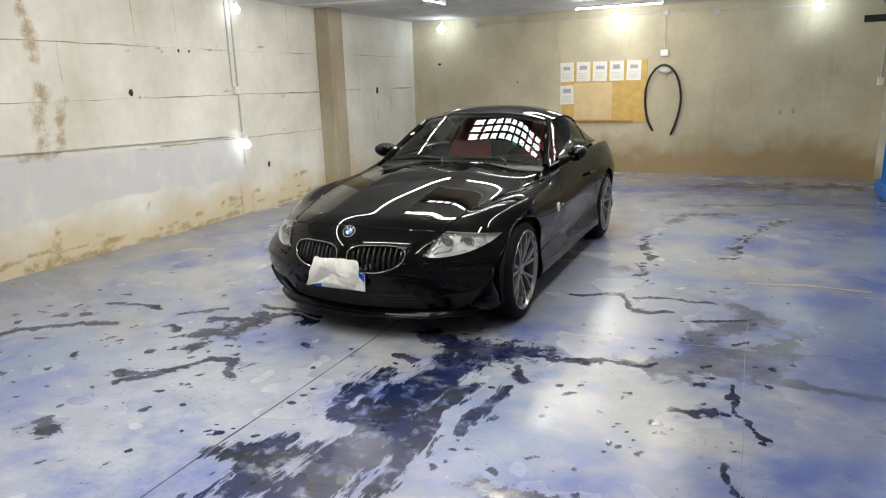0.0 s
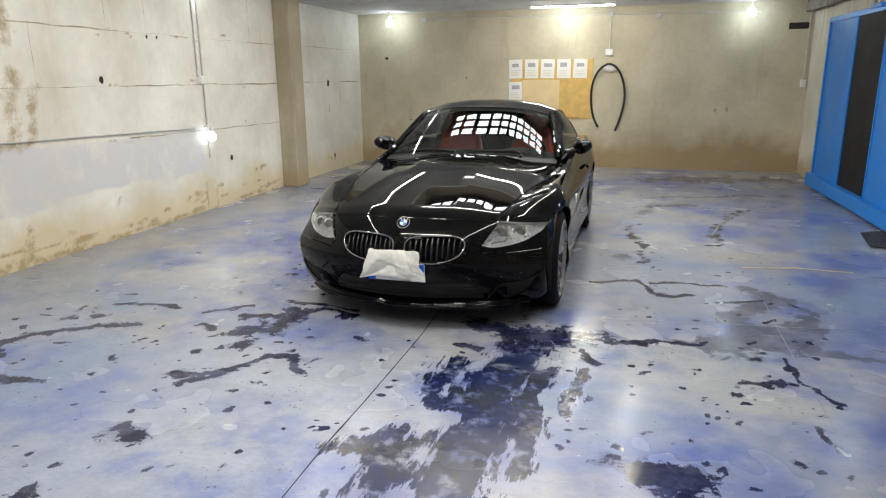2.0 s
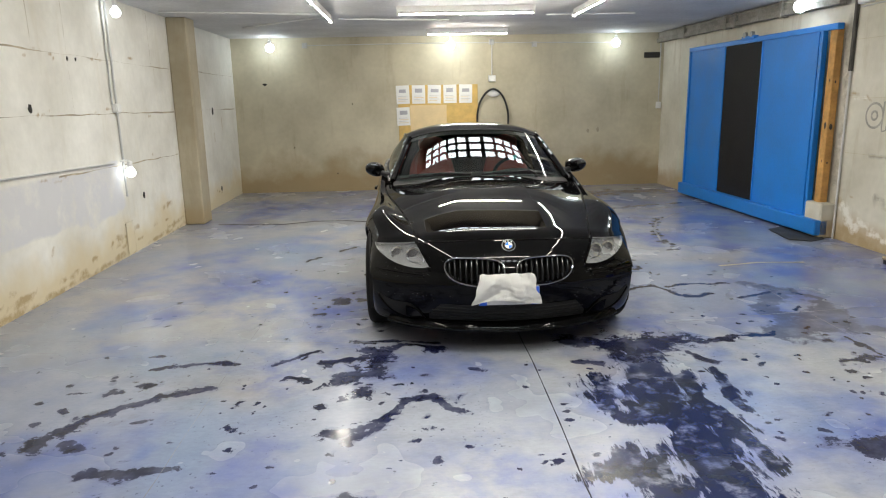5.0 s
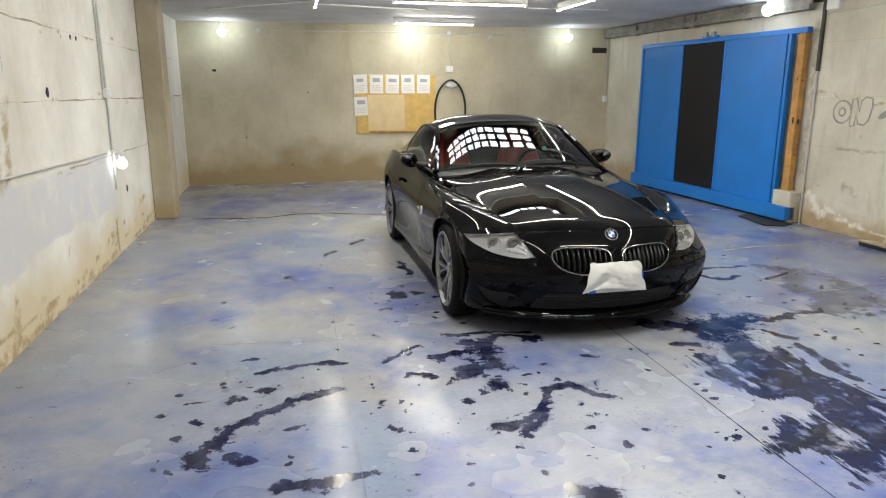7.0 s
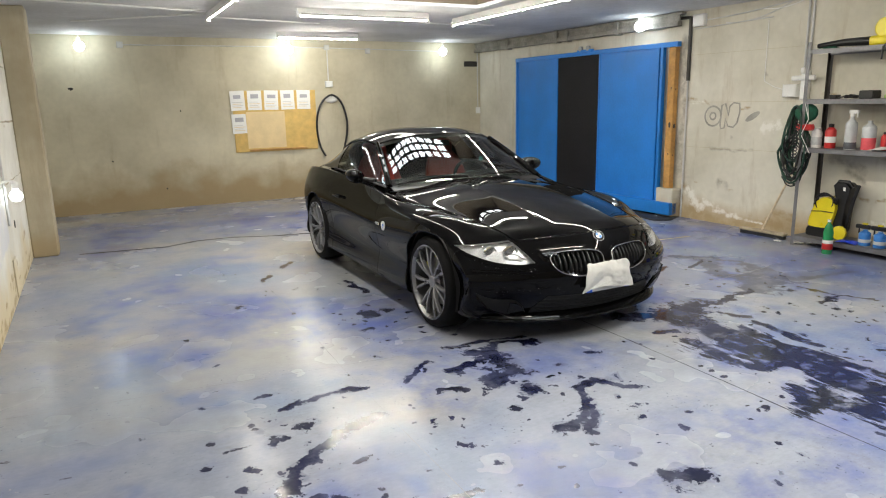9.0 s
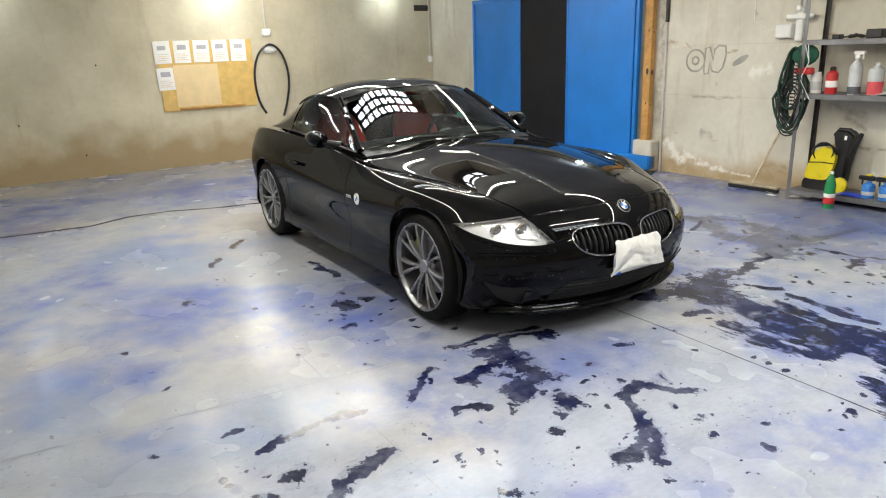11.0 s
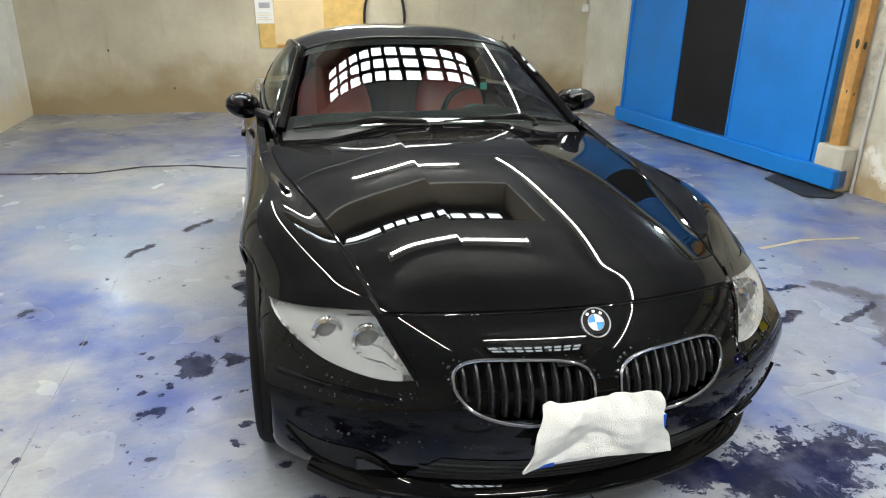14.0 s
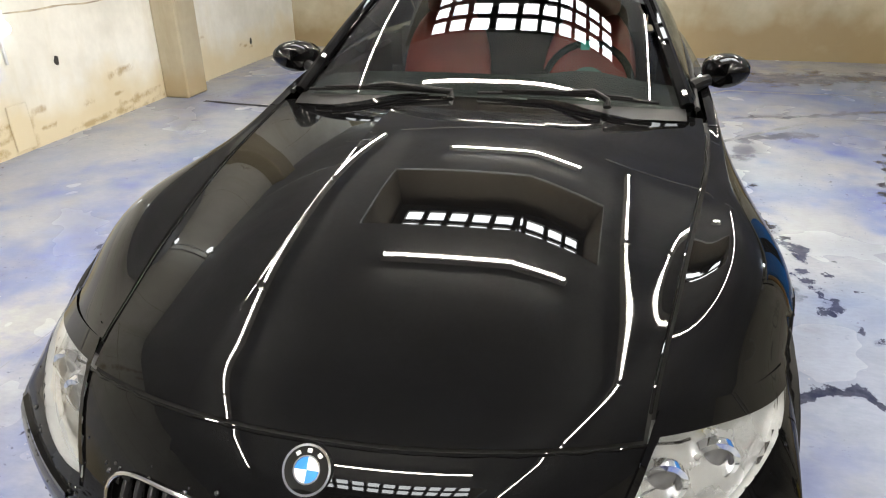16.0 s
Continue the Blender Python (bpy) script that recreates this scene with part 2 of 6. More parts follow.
    c = mixc(mul(wet, ramp(noise_tex(6, 6, 0.65, off=89), 0.30, 0.62, 0.72, 1.0)), c, mixc(ramp(noise_tex(2.6, 3, 0.5, off=91), 0.38, 0.64), (0.009, 0.012, 0.050), (0.020, 0.022, 0.042)))
    l.new(c, p.inputs["Base Color"])
    rmix = n.new("ShaderNodeMix")
    l.new(wet, rmix.inputs[0])
    l.new(ramp(noise_tex(1.6, 3, 0.5, 0.2, off=101), 0.3, 0.7, 0.17, 0.30), rmix.inputs[2])
    rmix.inputs[3].default_value = 0.09
    l.new(rmix.outputs[0], p.inputs["Roughness"])
    l.new(ramp(wet, 0.0, 1.0, 0.32, 0.20), p.inputs["Specular IOR Level"])
    b = n.new("ShaderNodeBump")
    b.inputs["Strength"].default_value, b.inputs["Distance"].default_value = 0.45, 0.004
    l.new(noise_tex(11, 4, 0.55), b.inputs["Height"])
    l.new(b.outputs[0], p.inputs["Normal"])
    return m


def wall_material(name, base, dirt, low, top, streak=0.55):
    """Raw wall: base and dirt colours in stains, a dirty foot that fades out at the height top, faint board joints."""
    m = mat(name, base, 0.85, 0, 0.07, 1.3, 14, 0.0015, dirt, 0.3)
    nt = m.node_tree
    n, l = nt.nodes, nt.links
    p = n["Principled BSDF"]
    src = p.inputs["Base Color"].links[0].from_socket
    geo = n.new("ShaderNodeNewGeometry")
    sep = n.new("ShaderNodeSeparateXYZ")
    l.new(geo.outputs["Position"], sep.inputs[0])
    wob = n.new("ShaderNodeTexNoise")
    wob.inputs["Scale"].default_value, wob.inputs["Detail"].default_value = 2.2, 6
    l.new(geo.outputs["Position"], wob.inputs["Vector"])
    ad = n.new("ShaderNodeMath")
    ad.operation = "MULTIPLY_ADD"
    ad.inputs[1].default_value, ad.inputs[2].default_value = -top * 1.6, top * 0.8
    l.new(wob.outputs[0], ad.inputs[0])
    sm = n.new("ShaderNodeMath")
    l.new(sep.outputs["Z"], sm.inputs[0])
    l.new(ad.outputs[0], sm.inputs[1])
    rg = n.new("ShaderNodeMapRange")
    rg.inputs["From Min"].default_value, rg.inputs["From Max"].default_value = top * 0.35, top
    rg.inputs["To Min"].default_value, rg.inputs["To Max"].default_value = 0.8, 0.0
    l.new(sm.outputs[0], rg.inputs[0])
    mp = n.new("ShaderNodeMapping")
    mp.inputs["Scale"].default_value = (2.2, 2.2, 0.35)
    l.new(geo.outputs["Position"], mp.inputs[0])
    run = n.new("ShaderNodeTexNoise")
    run.inputs["Scale"].default_value, run.inputs["Detail"].default_value, run.inputs["Roughness"].default_value = 1.6, 7, 0.65
    l.new(mp.outputs[0], run.inputs["Vector"])
    rs = n.new("ShaderNodeMapRange")
    rs.inputs["From Min"].default_value, rs.inputs["From Max"].default_value = 0.56, 0.78
    rs.inputs["To Min"].default_value, rs.inputs["To Max"].default_value = 0.0, streak
    l.new(run.outputs[0], rs.inputs[0])
    sx = n.new("ShaderNodeMix")
    sx.data_type = "RGBA"
    l.new(rs.outputs[0], sx.inputs[0])
    l.new(src, sx.inputs[6])
    sx.inputs[7].default_value = (*[0.75 * v for v in low], 1)
    mx = n.new("ShaderNodeMix")
    mx.data_type = "RGBA"
    l.new(rg.outputs[0], mx.inputs[0])
    l.new(sx.outputs[2], mx.inputs[6])
    mx.inputs[7].default_value = (*low, 1)
    l.new(mx.outputs[2], p.inputs["Base Color"])
    return m


LEFT_FIELDS = (("band", 3.0, 0.25, 0.75, 0.80, (0.62, 0.625, 0.665)), ("damp", 9.0, 0.30, 0.95, 0.75, (0.36, 0.25, 0.11)))
RIGHT_FIELDS = (("damp", 7.0, 0.20, 0.95, 0.80, (0.38, 0.28, 0.15)), ("grime", 8.0, 0.20, 1.0, 0.70, (0.27, 0.245, 0.20)), ("salt", 13.0, 0.28, 0.80, 0.85, (0.80, 0.78, 0.72)))


def damp_wall(m, fields=LEFT_FIELDS):
    """Adds stain fields of the mesh (key, noise size, range, strength, colour) to a wall's colour."""
    n, l = m.node_tree.nodes, m.node_tree.links
    p = n["Principled BSDF"]
    co = n.new("ShaderNodeTexCoord")
    for key, scale, lo, hi, most, colour in fields:
        at, tex, ad, rg, mx = (n.new("ShaderNode" + k) for k in ("Attribute", "TexNoise", "Math", "MapRange", "Mix"))
        at.attribute_name = key
        tex.inputs["Scale"].default_value, tex.inputs["Detail"].default_value, tex.inputs["Roughness"].default_value = scale, 7, 0.7
        l.new(co.outputs["Object"], tex.inputs["Vector"])
        ad.operation = "MULTIPLY"
        sh = n.new("ShaderNodeMapRange")
        sh.inputs["From Min"].default_value, sh.inputs["From Max"].default_value = 0.32, 0.62
        sh.inputs["To Min"].default_value = 0.35 if key == "band" else 0.1
        l.new(tex.outputs[0], sh.inputs[0])
        l.new(at.outputs["Fac"], ad.inputs[0])
        l.new(sh.outputs[0], ad.inputs[1])
        rg.inputs["From Min"].default_value, rg.inputs["From Max"].default_value, rg.inputs["To Max"].default_value = lo, hi, most
        l.new(ad.outputs[0], rg.inputs[0])
        mx.data_type = "RGBA"
        l.new(rg.outputs[0], mx.inputs[0])
        l.new(p.inputs["Base Color"].links[0].from_socket, mx.inputs[6])
        mx.inputs[7].default_value = (*colour, 1)
        l.new(mx.outputs[2], p.inputs["Base Color"])
    return m


M = {
    "floor": floor_material(),
    "ceiling": mat("ceiling_plaster", (0.66, 0.66, 0.66), 0.8, 0, 0.12, 1.5, 30, 0.003),
    "wall_left": damp_wall(wall_material("whitewashed_concrete", (0.73, 0.71, 0.645), (0.85, 0.84, 0.79), (0.66, 0.56, 0.36), 0.46, 0.30)),
    "wall_back": wall_material("ochre_plaster", (0.50, 0.455, 0.335), (0.63, 0.58, 0.44), (0.33, 0.235, 0.115), 0.66, 0.40),
    "wall_right": damp_wall(wall_material("raw_concrete", (0.58, 0.55, 0.455), (0.72, 0.69, 0.60), (0.43, 0.32, 0.18), 0.30, 0.7), RIGHT_FIELDS),
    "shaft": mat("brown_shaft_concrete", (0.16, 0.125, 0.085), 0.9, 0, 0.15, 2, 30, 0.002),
    "pillar": wall_material("bare_pillar_concrete", (0.38, 0.33, 0.235), (0.50, 0.45, 0.34), (0.40, 0.31, 0.18), 0.3),
    # near-black colour stands in for the shade inside wall holes and the vent
    "hole_shade": mat("dark_hole", (0.03, 0.028, 0.025), 0.9),
    "white_plastic": mat("white_plastic", (0.78, 0.78, 0.76), 0.4, 0, 0.05),
    "dusty_steel": mat("dusty_brown_steel", (0.24, 0.225, 0.195), 0.65, 0, 0.3, 5, 40),
    # for the shields added above the tubes
    "light_shield": mat("grey_light_shield", (0.40, 0.40, 0.40), 0.5, 0, 0.08),
    "grey_pipe": mat("grey_conduit", (0.55, 0.55, 0.54), 0.5, 0, 0.1),
    "blue_steel": mat("blue_painted_steel", (0.012, 0.19, 0.62), 0.38, 0, 0.08, 2.5, 40, 0.0006),
    "black_panel": mat("black_door_panel", (0.014, 0.014, 0.016), 0.6, 0, 0.3, 3, 40, 0.0006, None, 0.2),
    "wood": mat("orange_pine", (0.50, 0.27, 0.08), 0.6, 0, 0.25, 5, 30, 0.002),
    "iron": mat("dark_iron", (0.07, 0.065, 0.06), 0.55, 0.6, 0.3),
    "galv": mat("galvanised_steel", (0.42, 0.43, 0.44), 0.45, 0.7, 0.2),
    "shelf_steel": mat("grey_shelf_steel", (0.20, 0.20, 0.21), 0.5, 0.5, 0.2),
    "paint": mat("black_car_paint", (0.003, 0.003, 0.0033), 0.018, 0, 0.1, 5, 60, 0, None, 0.17, 0.0, 0.004),
    "shell": mat("dark_underbody", (0.006, 0.006, 0.006), 0.8, 0, 0.1),
    "trim": mat("black_trim", (0.010, 0.010, 0.011), 0.42, 0, 0.15, 6, 60, 0, None, 0.25),
    "rubber": mat("tyre_rubber", (0.008, 0.008, 0.0085), 0.7, 0, 0.2, 8, 90, 0.0006, None, 0.12),
    "rim": mat("grey_alloy", (0.27, 0.27, 0.28), 0.30, 0.6, 0.1, 6, 80),
    # rim alloy darkened in colour to stand in for shade inside the wheel
    "barrel": mat("shaded_rim_barrel", (0.06, 0.06, 0.062), 0.55, 0.3, 0.15),
    "disc": mat("brake_disc_steel", (0.25, 0.25, 0.25), 0.35, 1.0, 0.15),
    "caliper": mat("yellow_caliper", (0.55, 0.55, 0.03), 0.4),
    "chrome": mat("chrome", (0.82, 0.83, 0.85), 0.06, 1.0, 0.03, 5, 50, 0, None, 0.5, 0, 0.02),
    "reflector": mat("headlight_reflector", (0.58, 0.59, 0.60), 0.24, 0.66, 0.08),
    "lamp_grey": mat("headlight_bezel", (0.62, 0.63, 0.64), 0.4, 0.3, 0.08),
    "red_leather": mat("red_leather", (0.36, 0.045, 0.03), 0.5, 0, 0.15, 8, 120, 0.0008),
    "dash": mat("dark_dashboard", (0.010, 0.012, 0.0115), 0.75, 0, 0.15, 6, 200, 0.0004, None, 0.12),
    "teal_wheel": mat("grey_green_airbag_cover", (0.15, 0.22, 0.20), 0.5, 0, 0.1),
    "cloth": mat("white_terry_cloth", (0.64, 0.635, 0.61), 0.95, 0, 0.06, 10, 260, 0.0025),
    "plate_blue": mat("blue_plate_band", (0.01, 0.10, 0.65), 0.4),
    "badge_blue": mat("badge_blue", (0.02, 0.20, 0.70), 0.25),
    "badge_white": mat("badge_white", (0.8, 0.8, 0.8), 0.25, 0, 0.03),
    "badge_black": mat("badge_black", (0.006, 0.006, 0.006), 0.6, 0, 0.1, 6, 60, 0, None, 0.15),
    "joint": mat("dark_joint", (0.025, 0.025, 0.035), 0.8, 0, 0.2, 5, 40, 0, None, 0.05),
    "faint_joint": mat("dusty_joint", (0.22, 0.225, 0.25), 0.8, 0, 0.3, 4, 40, 0, None, 0.05),
    "cork": mat("cork_board", (0.66, 0.45, 0.15), 0.8, 0, 0.1, 10, 150, 0.0006),
    "card": mat("pale_cardboard", (0.74, 0.58, 0.33), 0.8, 0, 0.06),
    "paper": mat("white_paper", (0.82, 0.82, 0.80), 0.8, 0, 0.02),
    "ink": mat("grey_ink", (0.42, 0.42, 0.46), 0.8),
    "hose_black": mat("black_hose", (0.015, 0.015, 0.016), 0.4, 0, 0.15),
    "hose_green": mat("green_hose", (0.012, 0.05, 0.032), 0.45, 0, 0.2),
    "yellow": mat("yellow_plastic", (0.75, 0.62, 0.02), 0.35, 0, 0.06),
    "black_plastic": mat("black_plastic", (0.016, 0.016, 0.017), 0.4, 0, 0.15),
    "red_plastic": mat("red_plastic", (0.55, 0.03, 0.03), 0.35, 0, 0.08),
    "blue_plastic": mat("blue_plastic", (0.02, 0.06, 0.60), 0.4, 0, 0.1),
    "green_plastic": mat("green_bottle_plastic", (0.03, 0.28, 0.10), 0.2, 0, 0.1),
    "clear_plastic": mat("milky_plastic", (0.55, 0.57, 0.58), 0.3, 0, 0.05),
    "grey_liquid": mat("dark_grey_liquid", (0.12, 0.13, 0.15), 0.25),
    "pink_liquid": mat("pink_liquid", (0.70, 0.10, 0.12), 0.25),
    "purple": mat("purple_plastic", (0.08, 0.03, 0.30), 0.35),
    "pale_wood": mat("broom_stick_wood", (0.62, 0.52, 0.36), 0.7, 0, 0.15, 12, 60),
    "bristle": mat("broom_wood", (0.40, 0.33, 0.23), 0.8, 0, 0.25, 12, 80, 0.002),
    "spray": mat("grey_spray_paint", (0.35, 0.34, 0.30), 0.9, 0, 0.2),
    "mat_rubber": mat("black_rubber_mat", (0.02, 0.022, 0.024), 0.7, 0, 0.25, 10, 120, 0.001),
    "tube": glow("fluorescent_tube", (1.0, 0.93, 0.82), TUBE_POWER),
    "bulb": glow("cool_bulb", (0.84, 0.94, 1.0), BULB_POWER),
    "wall_bulb": glow("cool_wall_bulb", (0.92, 0.97, 1.0), BULB_POWER * 0.30),
    "skylight": glow("daylit_glass_block", (0.93, 0.97, 1.0), SKY_POWER),
    "green_tool": mat("pale_green_plastic", (0.35, 0.50, 0.16), 0.5),
    "green_rag": mat("green_net", (0.012, 0.09, 0.05), 0.8, 0, 0.25, 20, 120, 0.002),
    "blue_bottle": mat("blue_bottle_plastic", (0.05, 0.22, 0.62), 0.3),
    "dark_chrome": mat("dark_chrome", (0.50, 0.50, 0.51), 0.10, 1.0, 0.05, 5, 50, 0, None, 0.5, 0, 0.02),
    "projector": mat("projector_glass", (0.10, 0.10, 0.11), 0.05, 0.2, 0.05),
    "slat": mat("dark_gloss_slat", (0.02, 0.02, 0.022), 0.2, 0.2, 0.1),
    "teal_tag": mat("teal_tag", (0.06, 0.40, 0.33), 0.5),
    "glass": pane("windscreen_glass", (0.45, 0.52, 0.50)),
    "dark_glass": pane("side_glass", (0.26, 0.30, 0.28)),
    "paint_mark": mat("pale_yellow_floor_paint", (0.46, 0.40, 0.24), 0.5, 0, 0.2, 9, 50),
    "seam": mat("dirty_wall_seam", (0.42, 0.37, 0.28), 0.9, 0, 0.3, 8, 50),
    "water": mat("water_drop", (0.004, 0.004, 0.004), 0.02, 0, 0.02, 5, 60, 0, None, 0.9, 0, 0.01),
    "lens": pane("headlight_lens", (0.93, 0.94, 0.95), 1.5, 0.0, 0.05),
}

# ---- the room ----
XL, XR, YB, YF, ZC = -5.53, 2.0, 11.08, -3.2, 2.52
T = 0.2
# the concrete wall runs askew: it and all that stands along it is laid out square, then turned with it
ASKEW = Matrix.Translation((1.63, YB, 0)) @ Matrix.Rotation(radians(1.72), 4, "Z") @ Matrix.Translation((-XR, -YB, 0))


def along_wall(before, dy=0.0):
    """Turns all things that are not in the set before into the line of the concrete wall, dy further along it."""
    for ob in scene.objects:
        if ob.name not in before and ob.parent is None:
            ob.matrix_basis = ASKEW @ Matrix.Translation((0, dy, 0)) @ ob.matrix_basis


def names():
    return {ob.name for ob in scene.objects}


def setting(name, geo, material, label, category, sharp=35):
    return tagged(part(name, geo, material, None, "", sharp), label, category, kind="structure")


# wet stains and blue paint on the floor: strokes of (half width, points...)
DARK = [
    (0.065, (-4.34, 2.38), (-4.21, 2.66), (-3.93, 2.89), (-3.77, 2.95)), (0.04, (-4.12, 3.21), (-3.97, 3.29), (-3.75, 3.32)),
    (0.05, (-4.0, 2.13), (-3.87, 2.13), (-3.72, 2.16)), (0.06, (-4.22, 3.47)), (0.055, (-4.14, 2.97)), (0.05, (-4.31, 3.11)),
    (0.055, (-4.3, 2.88)), (0.055, (-4.17, 2.4)), (0.10, (-2.90, 3.46), (-2.82, 3.33), (-2.84, 3.10)), (0.055, (-3.22, 3.23), (-3.0, 3.3)),
    (0.08, (-3.04, 2.99)), (0.08, (-2.9, 2.81)), (0.065, (-3.11, 2.66)), (0.065, (-3.04, 2.38)),
]
DARK += [
    (0.045, (-2.57, 3.04)), (0.045, (-2.25, 3.1)), (0.05, (-2.54, 2.4)), (0.06, (-2.55, 2.12)), (0.045, (-2.0, 2.07)),
    (0.06, (-2.99, 2.36), (-2.82, 2.52), (-2.67, 2.72), (-2.53, 2.76), (-2.37, 2.58)), (0.05, (-2.89, 2.32), (-2.75, 2.56)),
    (0.055, (-2.95, 1.82), (-2.75, 1.78)), (0.05, (-2.93, 1.56)), (0.06, (-2.84, 1.33)), (0.055, (-3.20, 3.22), (-2.86, 3.34), (-2.70, 3.52), (-2.45, 3.44)),
    (0.05, (-2.35, 2.2)), (0.05, (-3.55, 1.6)), (0.04, (-3.5, 2.5)), (0.045, (-3.3, 3.9)),
]
DARK += [
    (0.12, (-1.62, 3.46), (-1.22, 3.42), (-1.0, 3.46)), (0.22, (-1.42, 3.36), (-1.15, 3.38)), (0.028, (-0.99, 3.38), (-0.5, 3.47), (-0.28, 3.56)),
    (0.12, (-0.71, 2.1), (-0.49, 2.09)), 
    
    (0.06, (-3.97, 5.21)), (0.045, (-3.18, 4.5), (-3.22, 4.62)), (0.05, (-3.35, 4.18), (-3.28, 4.2)), (0.045, (-2.87, 3.81)), (0.04, (-3.4, 6.3), (-3.3, 6.45)), (0.05, (-3.68, 5.88), (-3.6, 6.1)), (0.06, (-2.95, 5.1), (-3.0, 5.5)), (0.05, (-3.05, 4.6)),
    (0.03, (0.1, 2.6), (0.16, 2.4)), (0.035, (0.1, 2.2)),
]
DARK += [
    (0.026, (-0.21, 3.05), (0.09, 3.05)),
    (0.045, (-3.02, 3.62), (-2.62, 3.58)), (0.03, (-2.62, 3.58), (-2.45, 3.52)), (0.04, (-3.5, 3.30), (-3.25, 3.42)), (0.035, (-3.35, 3.06), (-3.22, 2.98)),
    (0.05, (-1.72, 3.18), (-1.60, 3.12)), (0.05, (-1.05, 3.2), (-0.92, 3.05)), (0.04, (-4.45, 2.55)), (0.045, (-4.38, 2.72)), (0.04, (-3.95, 2.55)),
]
DARK += [
    (0.042, (-1.03, 4.55), (-0.74, 4.69), (-0.60, 4.43), (-0.54, 4.36), (-0.38, 4.38)), (0.036, (-0.61, 4.64), (-0.34, 4.71), (-0.26, 4.67), (-0.09, 4.66)),
    (0.035, (-0.22, 4.26), (-0.05, 4.33), (0.1, 4.37)), (0.03, (-0.02, 4.07)), (0.035, (-0.6, 4.08)), (0.028, (-0.42, 3.52), (-0.67, 3.41), (-1.02, 3.40)),
    (0.024, (0.07, 3.39), (0.14, 3.08), (0.21, 2.88)), (0.022, (-0.2, 3.09), (-0.03, 3.02)), (0.03, (-0.76, 3.1)), (0.03, (-0.41, 3.11)), (0.03, (-0.37, 2.58)), (0.034, (-1.27, 2.9)),
]
# trails of drips that lead to the back
for trail in (((0.75, 8.03), (0.47, 7.72), (0.26, 7.25), (0.08, 6.77), (0.04, 6.43), (-0.07, 5.86)), ((-0.76, 6.64), (-0.77, 6.3), (-0.72, 5.96), (-0.66, 5.36), (-0.53, 4.95))):
    for (x0, y0), (x1, y1) in zip(trail, trail[1:]):
        steps = max(2, int(math.hypot(x1 - x0, y1 - y0) / 0.085))
        DARK += [(0.040 + 0.014 * ((3 * i) % 4) / 3, (x0 + (x1 - x0) * i / steps + 0.02 * (-1) ** i, y0 + (y1 - y0) * i / steps)) for i in range(steps)]
GREY = [(0.05, (-0.56, 8.37), (0.03, 8.47), (1.14, 8.9)), (0.07, (-0.68, 7.31), (-0.52, 7.73), (-0.13, 7.92)), (0.26, (-0.5, 9.9), (1.1, 10.2)), (0.10, (-0.84, 5.39)), (0.12, (-0.05, 3.92)),
        (0.17, (-0.20, 3.52), (0.20, 3.80)), (0.10, (0.31, 4.04), (0.22, 3.60)), (0.11, (0.04, 4.62), (0.18, 4.34), (-0.10, 4.0)), (0.06, (-0.42, 3.52), (-0.2, 3.5)), (0.05, (0.3, 3.55), (0.9, 3.5))]
splash = random.Random(5)
for cx, cy, spread, count in ((-2.95, 2.9, 0.42, 40), (-4.1, 2.9, 0.40, 30), (-1.55, 2.5, 0.5, 26), (0.0, 3.6, 0.5, 26), (-2.6, 2.3, 0.5, 26), (-0.2, 2.3, 0.6, 22), (-3.5, 5.3, 0.6, 34), (-3.2, 4.4, 0.22, 26), (-0.2, 4.6, 0.4, 14), (-0.55, 2.7, 0.4, 44), (-1.4, 2.2, 0.5, 30), (-3.6, 2.2, 0.5, 24)):
    DARK += [(splash.uniform(0.012, 0.034), (cx + splash.gauss(0, spread), cy + splash.gauss(0, spread))) for _ in range(count)]
TRACK = [(0.19, (-1.36, 3.12), (-1.40, 2.45), (-1.42, 1.75)), (0.08, (-1.66, 2.95), (-1.62, 2.4)), (0.09, (-1.18, 2.9), (-1.16, 2.0)), (0.13, (-1.72, 2.0), (-1.64, 1.78)), (0.08, (-1.35, 1.7), (-1.22, 1.45)), (0.05, (-0.95, 2.95), (-0.98, 2.5))]
BLUE = [(0.36, (-1.4, 3.0), (-1.45, 1.6)), (0.6, (0.6, 2.5), (0.9, 5.0), (0.6, 8.0)), (0.3, (-4.5, 2.3), (-4.3, 1.6)), (0.6, (-4.6, 9.2), (-1.0, 9.4), (1.0, 9.0)),
        (0.5, (-4.6, 4.6), (-4.2, 5.4)), (0.45, (-3.3, 4.3)), (0.5, (-0.2, 1.4), (0.6, 1.0)), (0.35, (-2.6, 3.2)), (0.45, (-0.75, 2.7), (-0.35, 1.8)), (0.3, (1.05, 5.84), (1.15, 5.06), (0.85, 4.2), (0.98, 3.5))]


def lattice(x, y, seed):
    """Smooth noise from -1 to 1 over arrays of places, one bump a unit."""
    table = np.random.RandomState(seed).uniform(-1, 1, (64, 64))
    i, j = np.floor(x).astype(int), np.floor(y).astype(int)
    u, v = x - i, y - j
    u, v = u * u * (3 - 2 * u), v * v * (3 - 2 * v)
    a, b = table[i % 64, j % 64], table[(i + 1) % 64, j % 64]
    c, d = table[i % 64, (j + 1) % 64], table[(i + 1) % 64, (j + 1) % 64]
    return (a + (b - a) * u) * (1 - v) + (c + (d - c) * u) * v


